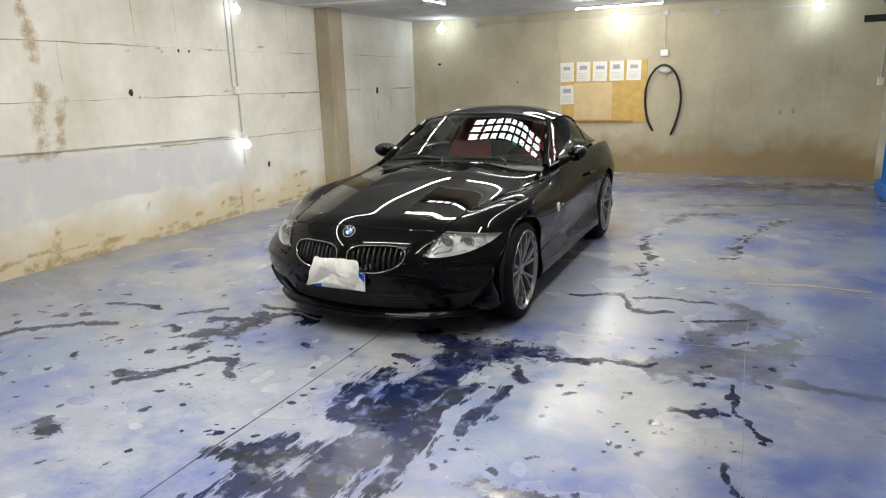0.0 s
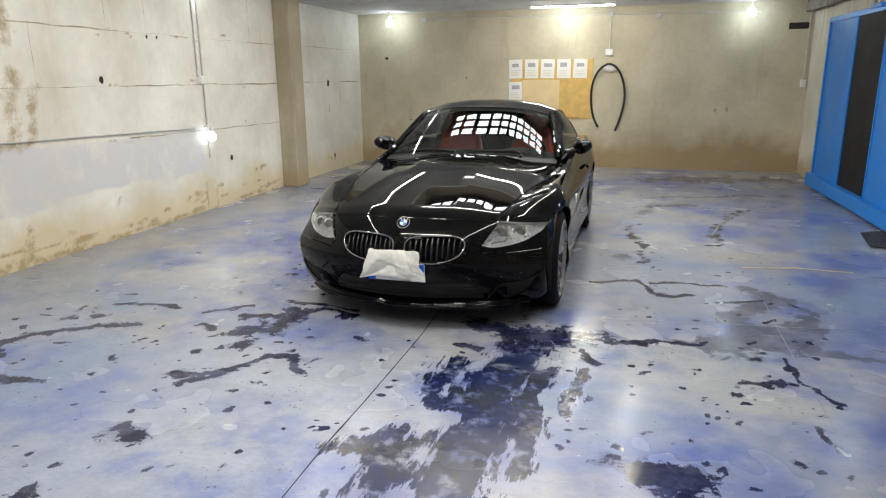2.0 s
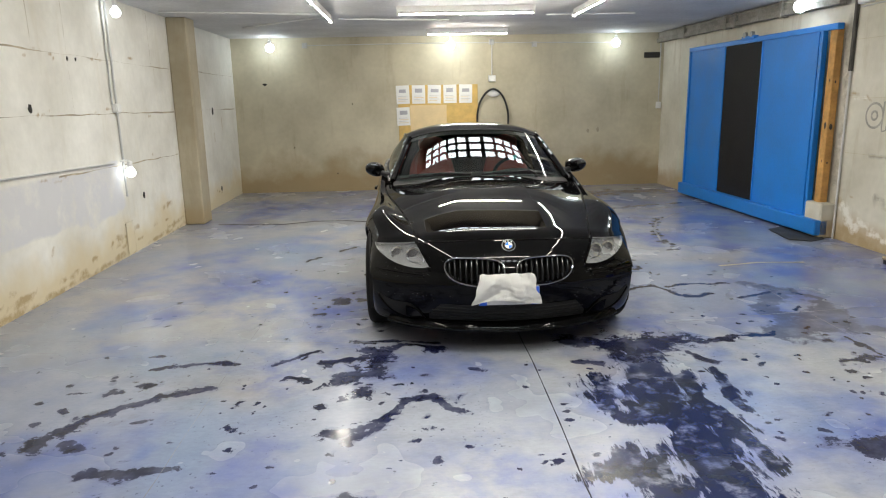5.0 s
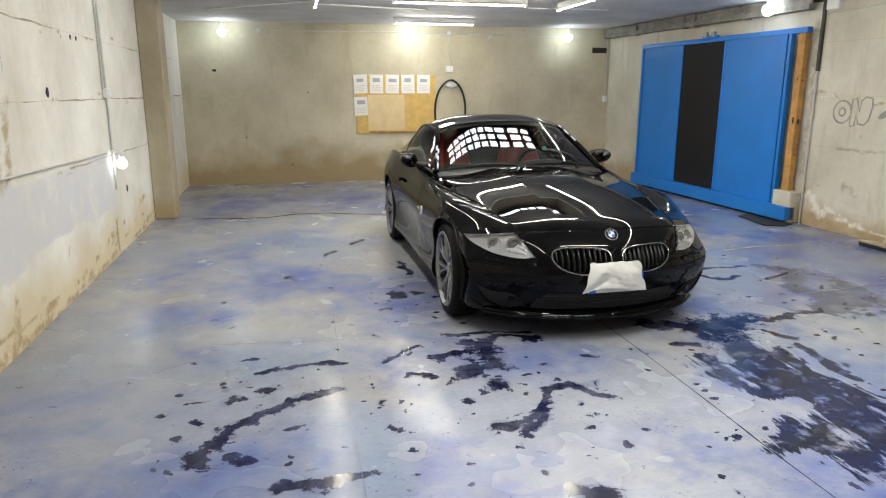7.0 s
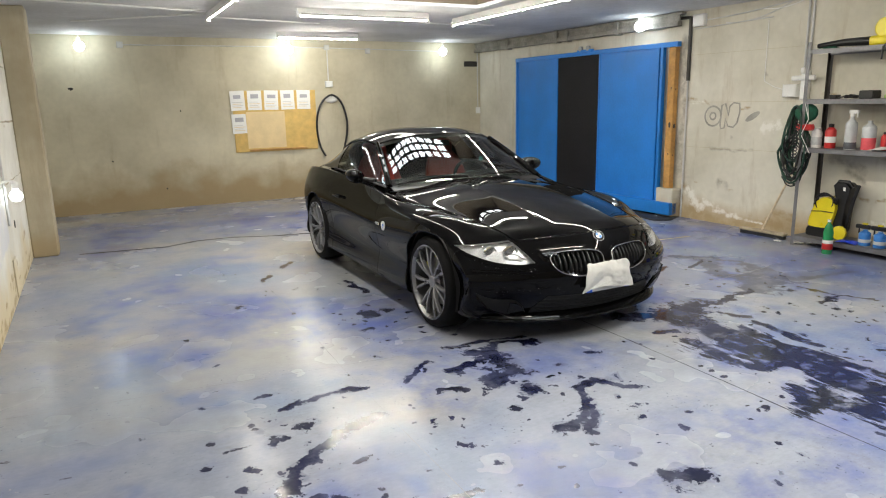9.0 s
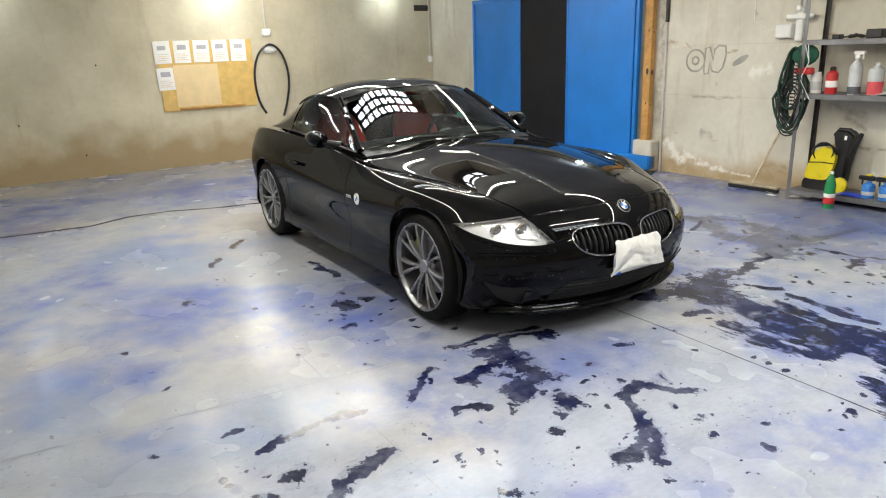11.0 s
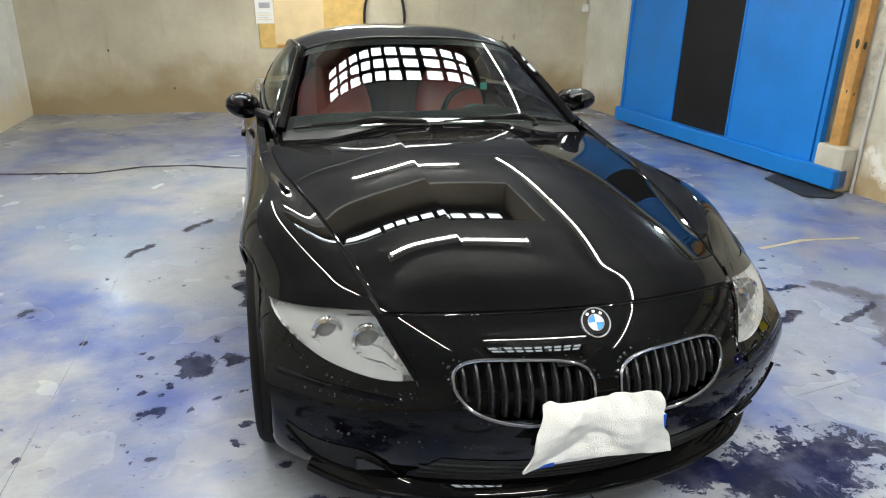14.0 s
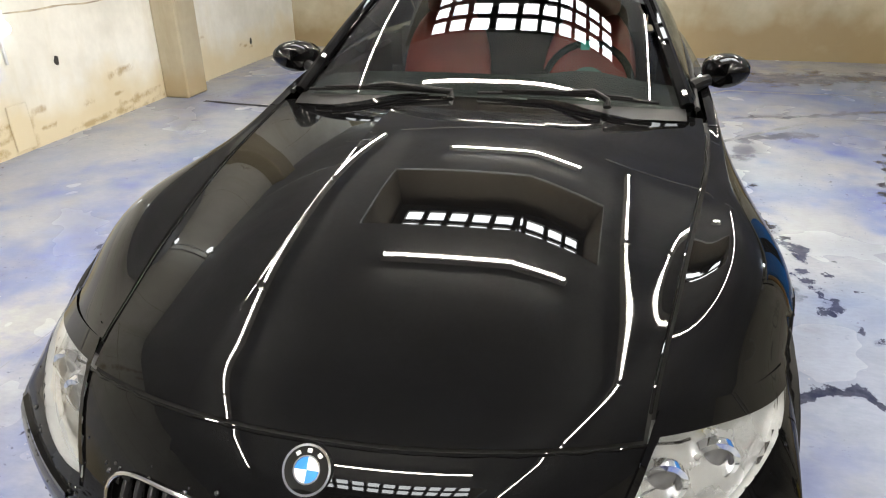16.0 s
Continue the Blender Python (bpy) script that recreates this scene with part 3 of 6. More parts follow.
def stroke_field(strokes, x, y, wander=1.0, slim=1.0):
    """1 on a stroke, falling to 0 at twice its half width; liquid edges wander and break up."""
    best = np.zeros_like(x)
    x, y = (p + wander * sum(w * lattice(x * k, y * k, seed + n) for n, (k, w) in enumerate(((3.1, 0.055), (8.3, 0.030), (21.0, 0.014), (47.0, 0.006)))) for p, seed in ((x, 11), (y, 31)))
    ripple = 1 + 0.40 * lattice(x * 5.7, y * 5.7, 51) + 0.28 * lattice(x * 15.0, y * 15.0, 61)
    for half, *pts in strokes:
        half *= slim if half < 0.075 else 1
        pts = pts * 2 if len(pts) == 1 else pts
        for (x0, y0), (x1, y1) in zip(pts, pts[1:]):
            dx, dy, reach = x1 - x0, y1 - y0, 4.5 * half
            near = np.nonzero((x > min(x0, x1) - reach) & (x < max(x0, x1) + reach) & (y > min(y0, y1) - reach) & (y < max(y0, y1) + reach))[0]
            px, py = x[near], y[near]
            t = np.clip(((px - x0) * dx + (py - y0) * dy) / max(1e-9, dx * dx + dy * dy), 0, 1)
            d = np.hypot(px - x0 - t * dx, py - y0 - t * dy) / half
            if wander and half > 0.034:
                d = d * ripple[near]
            best[near] = np.maximum(best[near], np.clip(1.42 - 0.80 * d, 0, 1.3))
    return best


gx = np.linspace(XL - T, XR + T, 560)
gy = np.concatenate([np.linspace(YF - T, 0.6, 12)[:-1], np.linspace(0.6, 5.0, 300)[:-1], np.linspace(5.0, YB + T, 150)])
rows = [[(x, y, 0.0) for x in gx] for y in gy]
floor = setting("floor", Geo().grid(rows).box(XL - T, XR + T, YF - T, YB + T, -0.2, -0.01), M["floor"],
                "worn blue-violet painted concrete garage floor, damp and stained", "floor")
fx = np.array([v.co.x for v in floor.data.vertices])
fy = np.array([v.co.y for v in floor.data.vertices])
for key, strokes in (("wet", DARK), ("track", TRACK), ("blue", BLUE), ("grey", GREY)):
    floor.data.attributes.new(key, "FLOAT", "POINT").data.foreach_set("value", stroke_field(strokes, fx, fy, 0.4 if key == "blue" else 1.0, 0.84 if key == "wet" else 1.0).astype(np.float32))
wall_rows = [[(XL, y, z) for z in np.linspace(0, ZC, 85)] for y in np.concatenate([[YF - T], np.linspace(2.2, YB, 300), [YB + T]])]
wall_left = setting("wall_left", Geo().grid(wall_rows).box(XL - T, XL - 0.006, YF - T, YB + T, 0, ZC), M["wall_left"],
                    "whitewashed board-marked concrete wall with yellowed foot and a grey-blue painted band", "wall")
# brown damp stains on it: strokes of (half width, points (y, z)...)
DAMP = [(0.05, (3.86, 2.52), (3.92, 2.2), (3.96, 1.8)), (0.03, (3.72, 2.52), (3.75, 2.3)), (0.06, (3.98, 1.55), (3.92, 1.25), (3.95, 1.0)), (0.04, (4.15, 1.45), (4.1, 1.1)), (0.04, (3.7, 1.02), (4.05, 1.0)),
        (0.05, (3.9, 0.02), (3.92, 0.30)), (0.05, (3.6, 0.03), (4.4, 0.02)), (0.03, (4.4, 0.02), (6.3, 0.02)), (0.025, (6.9, 0.02), (8.1, 0.02)), (0.05, (6.52, 0.03), (6.5, 0.2)),
        (0.016, (4.93, 0.30), (4.98, 0.38)), (0.012, (5.0, 1.42), (5.2, 1.42)), (0.014, (5.15, 1.92), (5.35, 1.91)), (0.012, (5.95, 1.90), (6.1, 1.90))]
damp = random.Random(8)
DAMP += [(damp.uniform(0.010, 0.035), (y, z), (y + damp.uniform(0.05, 0.35), z + damp.gauss(0, 0.012))) for y, z in ((damp.uniform(3.2, 8.0), abs(damp.gauss(0.02, 0.13))) for _ in range(34))]
DAMP += [(damp.uniform(0.006, 0.012), (y, z), (y + damp.uniform(0.02, 0.22), z + damp.gauss(0, 0.006))) for y, z in ((damp.uniform(4.5, 8.0), damp.choice((0.95, 1.42, 1.92)) + damp.gauss(0, 0.03)) for _ in range(22))]
DAMP += [(0.016, (9.72, 0.95), (9.74, 1.05)), (0.02, (8.5, 0.45), (8.9, 0.42)), (0.018, (9.6, 0.22), (9.9, 0.20)), (0.012, (10.2, 1.1), (10.2, 1.3))]
wy = np.array([v.co.y for v in wall_left.data.vertices])
wz = np.array([v.co.z for v in wall_left.data.vertices])
wall_left.data.attributes.new("damp", "FLOAT", "POINT").data.foreach_set("value", stroke_field(DAMP, wy, wz, 0.6).astype(np.float32))
edge = 0.035 * lattice(wy * 2.1, wz * 2.1, 5) + 0.02 * lattice(wy * 7, wz * 7, 6)
band_field = np.clip((6.42 - wy) / 0.12 + 20 * edge, 0, 1) * np.clip((0.985 + edge - wz) / 0.03, 0, 1) * np.clip((wz - 0.42 - 1.6 * edge) / 0.05, 0, 1)
wall_left.data.attributes.new("band", "FLOAT", "POINT").data.foreach_set("value", band_field.astype(np.float32))
wall_back = setting("wall_back", Geo().box(XL, XR, YB, YB + T, 0, ZC), M["wall_back"],
                    "stained ochre plaster wall with brown foot", "wall")
right_rows = [[(XR, y, z) for y in np.concatenate([[YF - T], np.linspace(2.2, 7.0, 240), [YB + T]])] for z in np.linspace(0, ZC, 120)]
wall_right = setting("wall_right", Geo().grid(right_rows).box(XR + 0.006, XR + T, YF - T, YB + T, 0, ZC), M["wall_right"],
                     "raw grey concrete wall with damp stains", "wall")
ry = np.array([v.co.y for v in wall_right.data.vertices])
rz = np.array([v.co.z for v in wall_right.data.vertices])
speck = random.Random(21)
FOOT = [(0.07, (6.25, 0.03), (5.2, 0.03)), (0.05, (6.2, 0.12), (5.8, 0.07)), (0.06, (5.25, 0.06), (4.9, 0.10), (4.5, 0.05)), (0.04, (4.5, 0.02), (2.4, 0.02)), (0.03, (4.95, 0.22), (4.7, 0.2)), (0.05, (6.27, 0.25), (6.24, 0.4))]
FOOT += [(speck.uniform(0.008, 0.022), (y, z), (y + speck.uniform(0.03, 0.2), z + speck.gauss(0, 0.02))) for y, z in ((speck.uniform(2.6, 6.2), speck.choice((0.10, 0.45, 0.90, 1.44)) + speck.gauss(0, 0.05)) for _ in range(26))]
SALT = [(0.05, (6.18, 0.34), (6.10, 0.26)), (0.05, (6.12, 0.20), (5.92, 0.17)), (0.035, (5.92, 0.24), (5.70, 0.18)), (0.03, (5.75, 0.15), (5.45, 0.12)), (0.018, (5.45, 0.10), (5.1, 0.09)), (0.055, (5.17, 1.15), (5.02, 1.17)), (0.018, (3.9, 0.26), (3.3, 0.25)), (0.014, (6.2, 1.42), (6.0, 1.44))]
GRIME = [(0.05, (5.72, 0.50), (5.64, 0.47)), (0.05, (4.35, 0.86), (4.05, 0.80)), (0.03, (4.2, 0.74), (4.0, 0.66)), (0.04, (3.5, 0.84), (3.1, 0.78)), (0.018, (5.6, 1.07)), (0.012, (5.95, 1.52)), (0.012, (5.2, 1.74), (5.12, 1.66)), (0.06, (6.33, 0.6), (6.33, 2.2)), (0.02, (5.9, 0.92), (5.3, 0.91))]
for key, strokes in (("damp", FOOT), ("salt", SALT), ("grime", GRIME)):
    wall_right.data.attributes.new(key, "FLOAT", "POINT").data.foreach_set("value", stroke_field(strokes, ry, rz, 0.6).astype(np.float32))
wall_right.matrix_basis = ASKEW
wall_front = setting("wall_front", Geo().box(XL, XR + 0.1, YF - T, YF, 0, ZC), M["wall_back"],
                     "plain plastered wall behind the entrance", "wall")

# ceiling with the shafts of two glass-block skylights
RX0, RX1, RZ = -3.10, -0.88, 3.10
SHAFTS = ((5.84, 6.86), (0.94, 1.96))
ceil = Geo()
ceil.box(XL - T, RX0, YF - T, YB + T, ZC, ZC + T).box(RX1, XR + T, YF - T, YB + T, ZC, ZC + T)
ceil.box(RX0, RX1, YF - T, SHAFTS[1][0], ZC, ZC + T).box(RX0, RX1, SHAFTS[1][1], SHAFTS[0][0], ZC, ZC + T).box(RX0, RX1, SHAFTS[0][1], YB + T, ZC, ZC + T)
setting("ceiling", ceil, M["ceiling"], "grey plastered garage ceiling with recessed light shafts", "ceiling")
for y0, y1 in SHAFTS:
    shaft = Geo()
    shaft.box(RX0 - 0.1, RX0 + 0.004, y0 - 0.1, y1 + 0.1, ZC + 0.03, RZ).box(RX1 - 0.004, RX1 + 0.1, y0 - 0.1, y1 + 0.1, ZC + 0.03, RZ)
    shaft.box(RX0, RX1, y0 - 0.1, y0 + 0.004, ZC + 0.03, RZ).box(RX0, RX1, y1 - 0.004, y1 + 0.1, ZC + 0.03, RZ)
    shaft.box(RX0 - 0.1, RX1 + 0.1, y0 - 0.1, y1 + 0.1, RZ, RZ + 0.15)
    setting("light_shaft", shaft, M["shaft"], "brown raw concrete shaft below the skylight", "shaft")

# skylights of glass blocks, three rows of ten
SX, SP = -1.985, 0.205
first_pane = None
for number, (y0, y1) in enumerate(SHAFTS):
    skylight = tagged(thing("skylight", (SX, y0 + 0.56, RZ), "daylit glass-block skylight set in the ceiling shaft", "skylight"), kind="structure")
    frame_geo = Geo()
    for i in range(11):
        frame_geo.box((i - 5) * SP - 0.025, (i - 5) * SP + 0.025, -1.5 * SP, 1.5 * SP, -0.05, 0.0)
    for j in range(4):
        frame_geo.box(-5 * SP, 5 * SP, (j - 1.5) * SP - 0.025, (j - 1.5) * SP + 0.025, -0.052, -0.002)
    part("grid_frame", frame_geo, M["iron"], skylight)
    pane_geo = Geo().box(-SP / 2 + 0.026, SP / 2 - 0.026, -SP / 2 + 0.026, SP / 2 - 0.026, -0.035, -0.004, 0.01)
    for i in range(10):
        for j in range(3):
            if first_pane is None:
                ob = first_pane = part("pane", pane_geo, M["skylight"], skylight)
            else:
                ob = new("pane", first_pane.data)
                ob.parent = skylight
            ob.location = ((i - 4.5) * SP, (j - 1) * SP, 0)

# pillar on the whitewashed wall
setting("pillar", Geo().box(XL, XL + 0.24, 8.12, 8.45, 0, ZC, 0.012), M["pillar"], "rough bare concrete pillar against the wall", "pillar")

def wall_seam(wall_x, pts, half, seed, label, material):
    """A ragged seam along a side wall through points (y, z), thin or gone in places."""
    s = -1 if wall_x > 0 else 1
    fine = []
    for (y0, z0), (y1, z1) in zip(pts, pts[1:]):
        k = max(2, int(math.hypot(y1 - y0, z1 - z0) / 0.03))
        fine += [(y0 + (y1 - y0) * i / k, z0 + (z1 - z0) * i / k) for i in range(k + 1)]
    flat = abs(pts[0][0] - pts[-1][0]) > abs(pts[0][1] - pts[-1][1])
    a, b = [], []
    for y, z in fine:
        w = half * max(0.12, 0.55 + 1.6 * noise.noise((y * 1.7, z * 1.7, seed)) + 0.5 * noise.noise((y * 11, z * 11, seed)))
        j = 0.012 * noise.noise((y * 3, z * 3, seed + 2))
        for row, e in ((a, -w), (b, w)):
            row.append((wall_x + s * 0.0025, y, z + e + j) if flat else (wall_x + s * 0.0025, y + e + j, z))
    return setting("trim", Geo().grid([a, b]), material, label, "seam")


for k, (y0, z0, y1, z1) in enumerate(((1.5, 1.965, 8.10, 1.915), (1.5, 1.45, 8.10, 1.415), (8.47, 1.93, 11.0, 1.92), (8.47, 1.42, 11.0, 1.41), (5.2, 0.93, 8.1, 0.90))):
    wall_seam(XL, [(y0, z0), (y1, z1)], 0.006, k + 0.7, "dirty formwork seam across the concrete wall", M["seam"])
for k, (y, z0, z1) in enumerate(((5.60, 1.45, 2.52), (5.05, 1.96, 2.5), (4.2, 1.45, 1.96), (7.5, 1.93, 2.5))):
    wall_seam(XL, [(y, z0), (y, z1)], 0.004, k + 9.7, "faint upright seam in the concrete wall", M["seam"])


def hole(at, r, axis, material="hole_shade", wide=False):
    g = Geo()
    pts = [(r * (0.7 + 0.5 * noise.noise((i * 0.9, r * 40, at[1]))) * math.cos(i * 0.523), 1.5 * r * (0.8 + 0.3 * noise.noise((i * 1.3, at[1], 3))) * math.sin(i * 0.523)) for i in range(12)]
    m = Matrix.Translation(at) @ (Matrix.Rotation(radians(90), 4, "Y") if axis == "x" else Matrix.Rotation(radians(90), 4, "X"))
    g.prism([(y, x) for x, y in pts] if (axis == "x") != wide else pts, -0.003, 0.004, m)
    return tagged(part("wall_hole", g, M[material]), "small dark broken hole in the wall", "hole", "wall holes")


for y, z, r in ((4.92, 1.49, 0.03), (9.74, 1.39, 0.045), (9.87, 0.24, 0.03), (5.6, 1.9, 0.016), (6.9, 0.55, 0.03), (5.75, 1.9, 0.014)):
    hole((XL + 0.002, y, z), r, "x")
for x, z, r in ((-5.02, 1.79, 0.03), (-3.6, 1.45, 0.012), (-4.6, 0.75, 0.012), (-3.9, 0.3, 0.012), (0.55, 0.95, 0.035), (0.38, 0.93, 0.03)):
    hole((x, YB - 0.002, z), r, "y", "seam" if x > 0 else "hole_shade", x < -5)

# ---- lamps ----


def bulb_lamp(at, label, cord=True):
    """A bare bulb hanging from its holder; at is the bulb's middle."""
    root = thing("bulb_lamp", at, label, "lamp", "bare bulbs")
    k = 1.0 if cord else 0.72
    part("bulb", Geo().lathe([(0.001, -0.075 * k), (0.032 * k, -0.068 * k), (0.058 * k, -0.042 * k), (0.068 * k, -0.008 * k), (0.058 * k, 0.026 * k), (0.034 * k, 0.048 * k), (0.018, 0.057)], 20), M["bulb" if cord else "wall_bulb"], root)
    part("holder", Geo().lathe([(0.019, 0.05), (0.024, 0.052), (0.024, 0.1), (0.012, 0.11), (0.004, 0.112)], 16), M["white_plastic"], root)
    if cord:
        part("cord", Geo().cyl((0, 0, 0.10), (0, 0, ZC - at[2]), 0.006, 8), M["white_plastic"], root)
        part("ceiling_rose", Geo().lathe([(0.04, ZC - at[2] - 0.0005), (0.04, ZC - at[2] - 0.012), (0.012, ZC - at[2] - 0.025)], 16), M["white_plastic"], root)
    return root


for x in (-4.845, -1.96, 0.73):
    bulb_lamp((x, YB - 0.27, 2.355), "glowing bare bulb below the ceiling at the back wall")
bulb_lamp((1.55, 6.90, 2.405), "glowing bare bulb above the blue sliding door")
bulb_lamp((XL + 0.12, 6.42, 2.375), "glowing bare bulb high on the whitewashed wall", False)
bulb_lamp((XL + 0.09, 6.41, 0.85), "glowing bare bulb low on the whitewashed wall", False)


def tube_light(a, b, label, r=0.0135, base=0.018):
    a, b = Vector(a), Vector(b)
    mid, d = (a + b) / 2, (b - a).normalized()
    half = (b - a).length / 2
    root = thing("tube_light", mid, label, "lamp", "ceiling tube lights")
    root.rotation_euler = (0, 0, math.atan2(d.y, d.x))
    # shield added over the tube to keep its light off the ceiling
    part("added_shield", Geo().grid([[(x, q * math.cos(a), q * math.sin(a)) for q, a in [(r + 0.003, radians(8 + 164 * i / 14)) for i in range(15)] + [(r + 0.006, radians(172 - 164 * i / 14)) for i in range(15)] + [(r + 0.003, radians(8))]] for x in (-half, half)]), M["light_shield"], root)
    part("batten", Geo().box(-half - 0.03, half + 0.03, -base, base, r + 0.008, ZC - mid.z - 0.001, 0.003), M["white_plastic"], root)
    part("tube", Geo().grid([[(x, r * math.cos(radians(a)), r * math.sin(radians(a))) for a in range(170, 371, 20)] for x in (half, -half)]), M["tube"], root)
    for s in (-1, 1):
        part("end_cap", Geo().box(s * (half + 0.012) - 0.014, s * (half + 0.012) + 0.014, -0.022, 0.022, -0.022, 0.04, 0.004), M["white_plastic"], root)
    return root


TZ = 2.44
tube_light((-2.72, 7.45, TZ), (-1.22, 7.45, TZ), "lit fluorescent tube across the ceiling behind the shaft")
tube_light((-2.34, 9.9, TZ), (-1.18, 9.9, TZ), "lit fluorescent tube on the ceiling near the back wall")
tube_light((-2.75, 5.36, TZ), (-1.25, 5.36, TZ), "lit fluorescent tube across the ceiling before the shaft")
tube_light((-2.75, 2.35, TZ), (-1.25, 2.35, TZ), "lit fluorescent tube across the ceiling over the entrance bay")
tube_light((-2.75, 0.6, TZ), (-1.25, 0.6, TZ), "lit fluorescent tube across the ceiling over the entrance bay")
for x, y1 in ((-3.56, 8.08), (-0.66, 7.82)):
    for k in range(4):
        tube_light((x, y1 - 1.55 * k - 1.5, TZ), (x, y1 - 1.55 * k, TZ), "thin lit strip along the side of the ceiling shaft", 0.0065, 0.007)

# ---- the car ----
CY = 5.25
car = thing("car", (-2.07, CY, 0), "freshly washed black two-seat sports coupe with red leather seats", "car")
Y_NOSE, Y_TAIL = 3.21, 7.30


def cpart(name, geo, material, parent=None, label="", sharp=35):
    return part(name, geo, material, parent or car, label, sharp, (0, -CY, 0))


KY = (3.21, 3.45, 3.75, 4.0, 4.4, 4.8, 5.2, 5.8, 6.3, 6.8, 7.1, 7.3)
c_mid = cubic(KY, (0.685, 0.735, 0.796, 0.836, 0.880, 0.898, 0.91, 0.92, 0.93, 0.925, 0.91, 0.88))
c_xs = cubic(KY, (0.50, 0.53, 0.58, 0.62, 0.69, 0.75, 0.765, 0.77, 0.76, 0.74, 0.70, 0.66))
c_zs = cubic(KY, (0.66, 0.695, 0.740, 0.765, 0.788, 0.806, 0.855, 0.89, 0.90, 0.89, 0.87, 0.84))
c_zf = cubic(KY, (0.635, 0.665, 0.736, 0.775, 0.788, 0.794, 0.848, 0.885, 0.90, 0.89, 0.86, 0.82))
c_w = cubic(KY, (0.818, 0.832, 0.864, 0.884, 0.886, 0.884, 0.880, 0.884, 0.900, 0.895, 0.86, 0.80))
c_zsh = cubic(KY, (0.60, 0.605, 0.660, 0.705, 0.71, 0.695, 0.70, 0.74, 0.77, 0.75, 0.72, 0.68))
c_zw = cubic(KY, (0.50, 0.50, 0.52, 0.54, 0.54, 0.54, 0.56, 0.58, 0.60, 0.57, 0.55, 0.55))
c_in = cubic(KY, (0.02, 0.02, 0.02, 0.02, 0.025, 0.03, 0.032, 0.03, 0.02, 0.02, 0.02, 0.03))
c_zb = cubic(KY, (0.17, 0.17, 0.18, 0.18, 0.17, 0.165, 0.16, 0.165, 0.17, 0.20, 0.22, 0.25))
c_bow = cubic((3.21, 3.45, 3.75, 4.0, 4.3, 4.8, 6.4, 6.8, 7.1, 7.3), (0.70, 0.50, 0.27, 0.12, 0.02, 0, 0, -0.06, -0.2, -0.4))
SUB = 9


def puff(d, reach, p=2.2):
    d = min(1.0, max(0.0, d / reach))
    return (1 - (1 - d) ** p) ** (1 / p)


def section(s):
    """Half of the car's skin across, from the middle of the top round to the middle of the floor."""
    w, xs, zm = c_w(s), c_xs(s), c_mid(s)
    xc = xs + (w - xs) * 0.45
    z2 = zm - 0.005
    bulge = 0.003
    pts = [(0.255, z2), (0.255 + (xs - 0.255) * 0.5, (z2 + c_zs(s)) / 2 + bulge), (xs, c_zs(s)),
           (xc, c_zf(s)), (w - 0.022, c_zsh(s)), (w, c_zw(s)), (w - c_in(s), 0.36), (w - 0.03, c_zb(s)), (w * 0.6, c_zb(s) - 0.01), (0, c_zb(s) - 0.01)]
    k = list(range(len(pts)))
    fx, fz = cubic(k, [p[0] for p in pts]), cubic(k, [p[1] for p in pts])
    flat = [0.248 * i / (2 * SUB - 2) for i in range(2 * SUB - 1)] + [0.252]
    line = [(x, zm - 0.005 * (x / 0.252) ** 2) for x in flat]
    line += [(max(0.0, fx(i / SUB)), fz(i / SUB)) for i in [0, 0.12] + list(range(2, (len(pts) - 1) * SUB + 1))]
    front, rear = s - Y_NOSE, Y_TAIL - s
    tip = 0.45 if s < 5.2 else 0.62
    out = []
    for x, z in line:
        up = puff(front, 0.28) * puff(rear, 0.22)
        down = puff(front, 0.24, 1.9) * puff(rear, 0.25)
        z = tip + (z - tip) * (up if z > tip else down)
        full_bow = 0.78 + 0.22 * min(1.0, max(0.0, (z - 0.42) / 0.18)) ** 2 * (3 - 2 * min(1.0, max(0.0, (z - 0.42) / 0.18)))
        out.append(Vector((x, s + c_bow(s) * (full_bow if s < 5 else 1.0) * x ** 2.2, z)))
    out[0].x = out[-1].x = 0.0
    return out


G_NOSE, G_DOOR, G_BACK = 3.362, 4.93, 6.02
stations = [Y_NOSE + 0.30 * (i / 27) ** 2 for i in range(28)]
stations += [3.51 + (4.4 - 3.51) * i / 60 for i in range(1, 61)] + [4.4 + (7.08 - 4.4) * i / 100 for i in range(1, 101)]
stations += [Y_TAIL - 0.22 * (i / 12) ** 2 for i in range(11, -1, -1)]
for g in (G_NOSE, G_DOOR, G_BACK):
    stations = [s for s in stations if abs(s - g) > 0.009] + [g - 0.003, g + 0.003]
stations.sort()
skin = [section(s) for s in stations]
NC = len(skin[0])
C_SHUT, C_BELT = 4 * SUB, 5 * SUB
WHEELS_Y, HUB_Z, ARCH = (4.03, 6.495), 0.318, 0.352


def inside(poly, x, z):
    hit = False
    for (x0, z0), (x1, z1) in zip(poly, poly[1:] + poly[:1]):
        if (z0 > z) != (z1 > z) and x < x0 + (z - z0) * (x1 - x0) / (z1 - z0):
            hit = not hit
    return hit


LAMP_LOW = cubic((0.455, 0.52, 0.60, 0.69, 0.75, 0.785, 0.808), (0.536, 0.524, 0.525, 0.541, 0.566, 0.590, 0.618))


def LAMP_TOP(x):
    return 0.538 + (x - 0.455) * (0.668 - 0.538) / 0.085 if x < 0.54 else 0.668 - 0.046 * (x - 0.54) / 0.268


LAMP_X = [0.458 + (0.806 - 0.458) * i / 28 for i in range(29)]
lamp_poly = [(x, LAMP_TOP(x) + 0.001) for x in LAMP_X] + [(x, LAMP_LOW(x) - 0.001) for x in LAMP_X[::-1]]


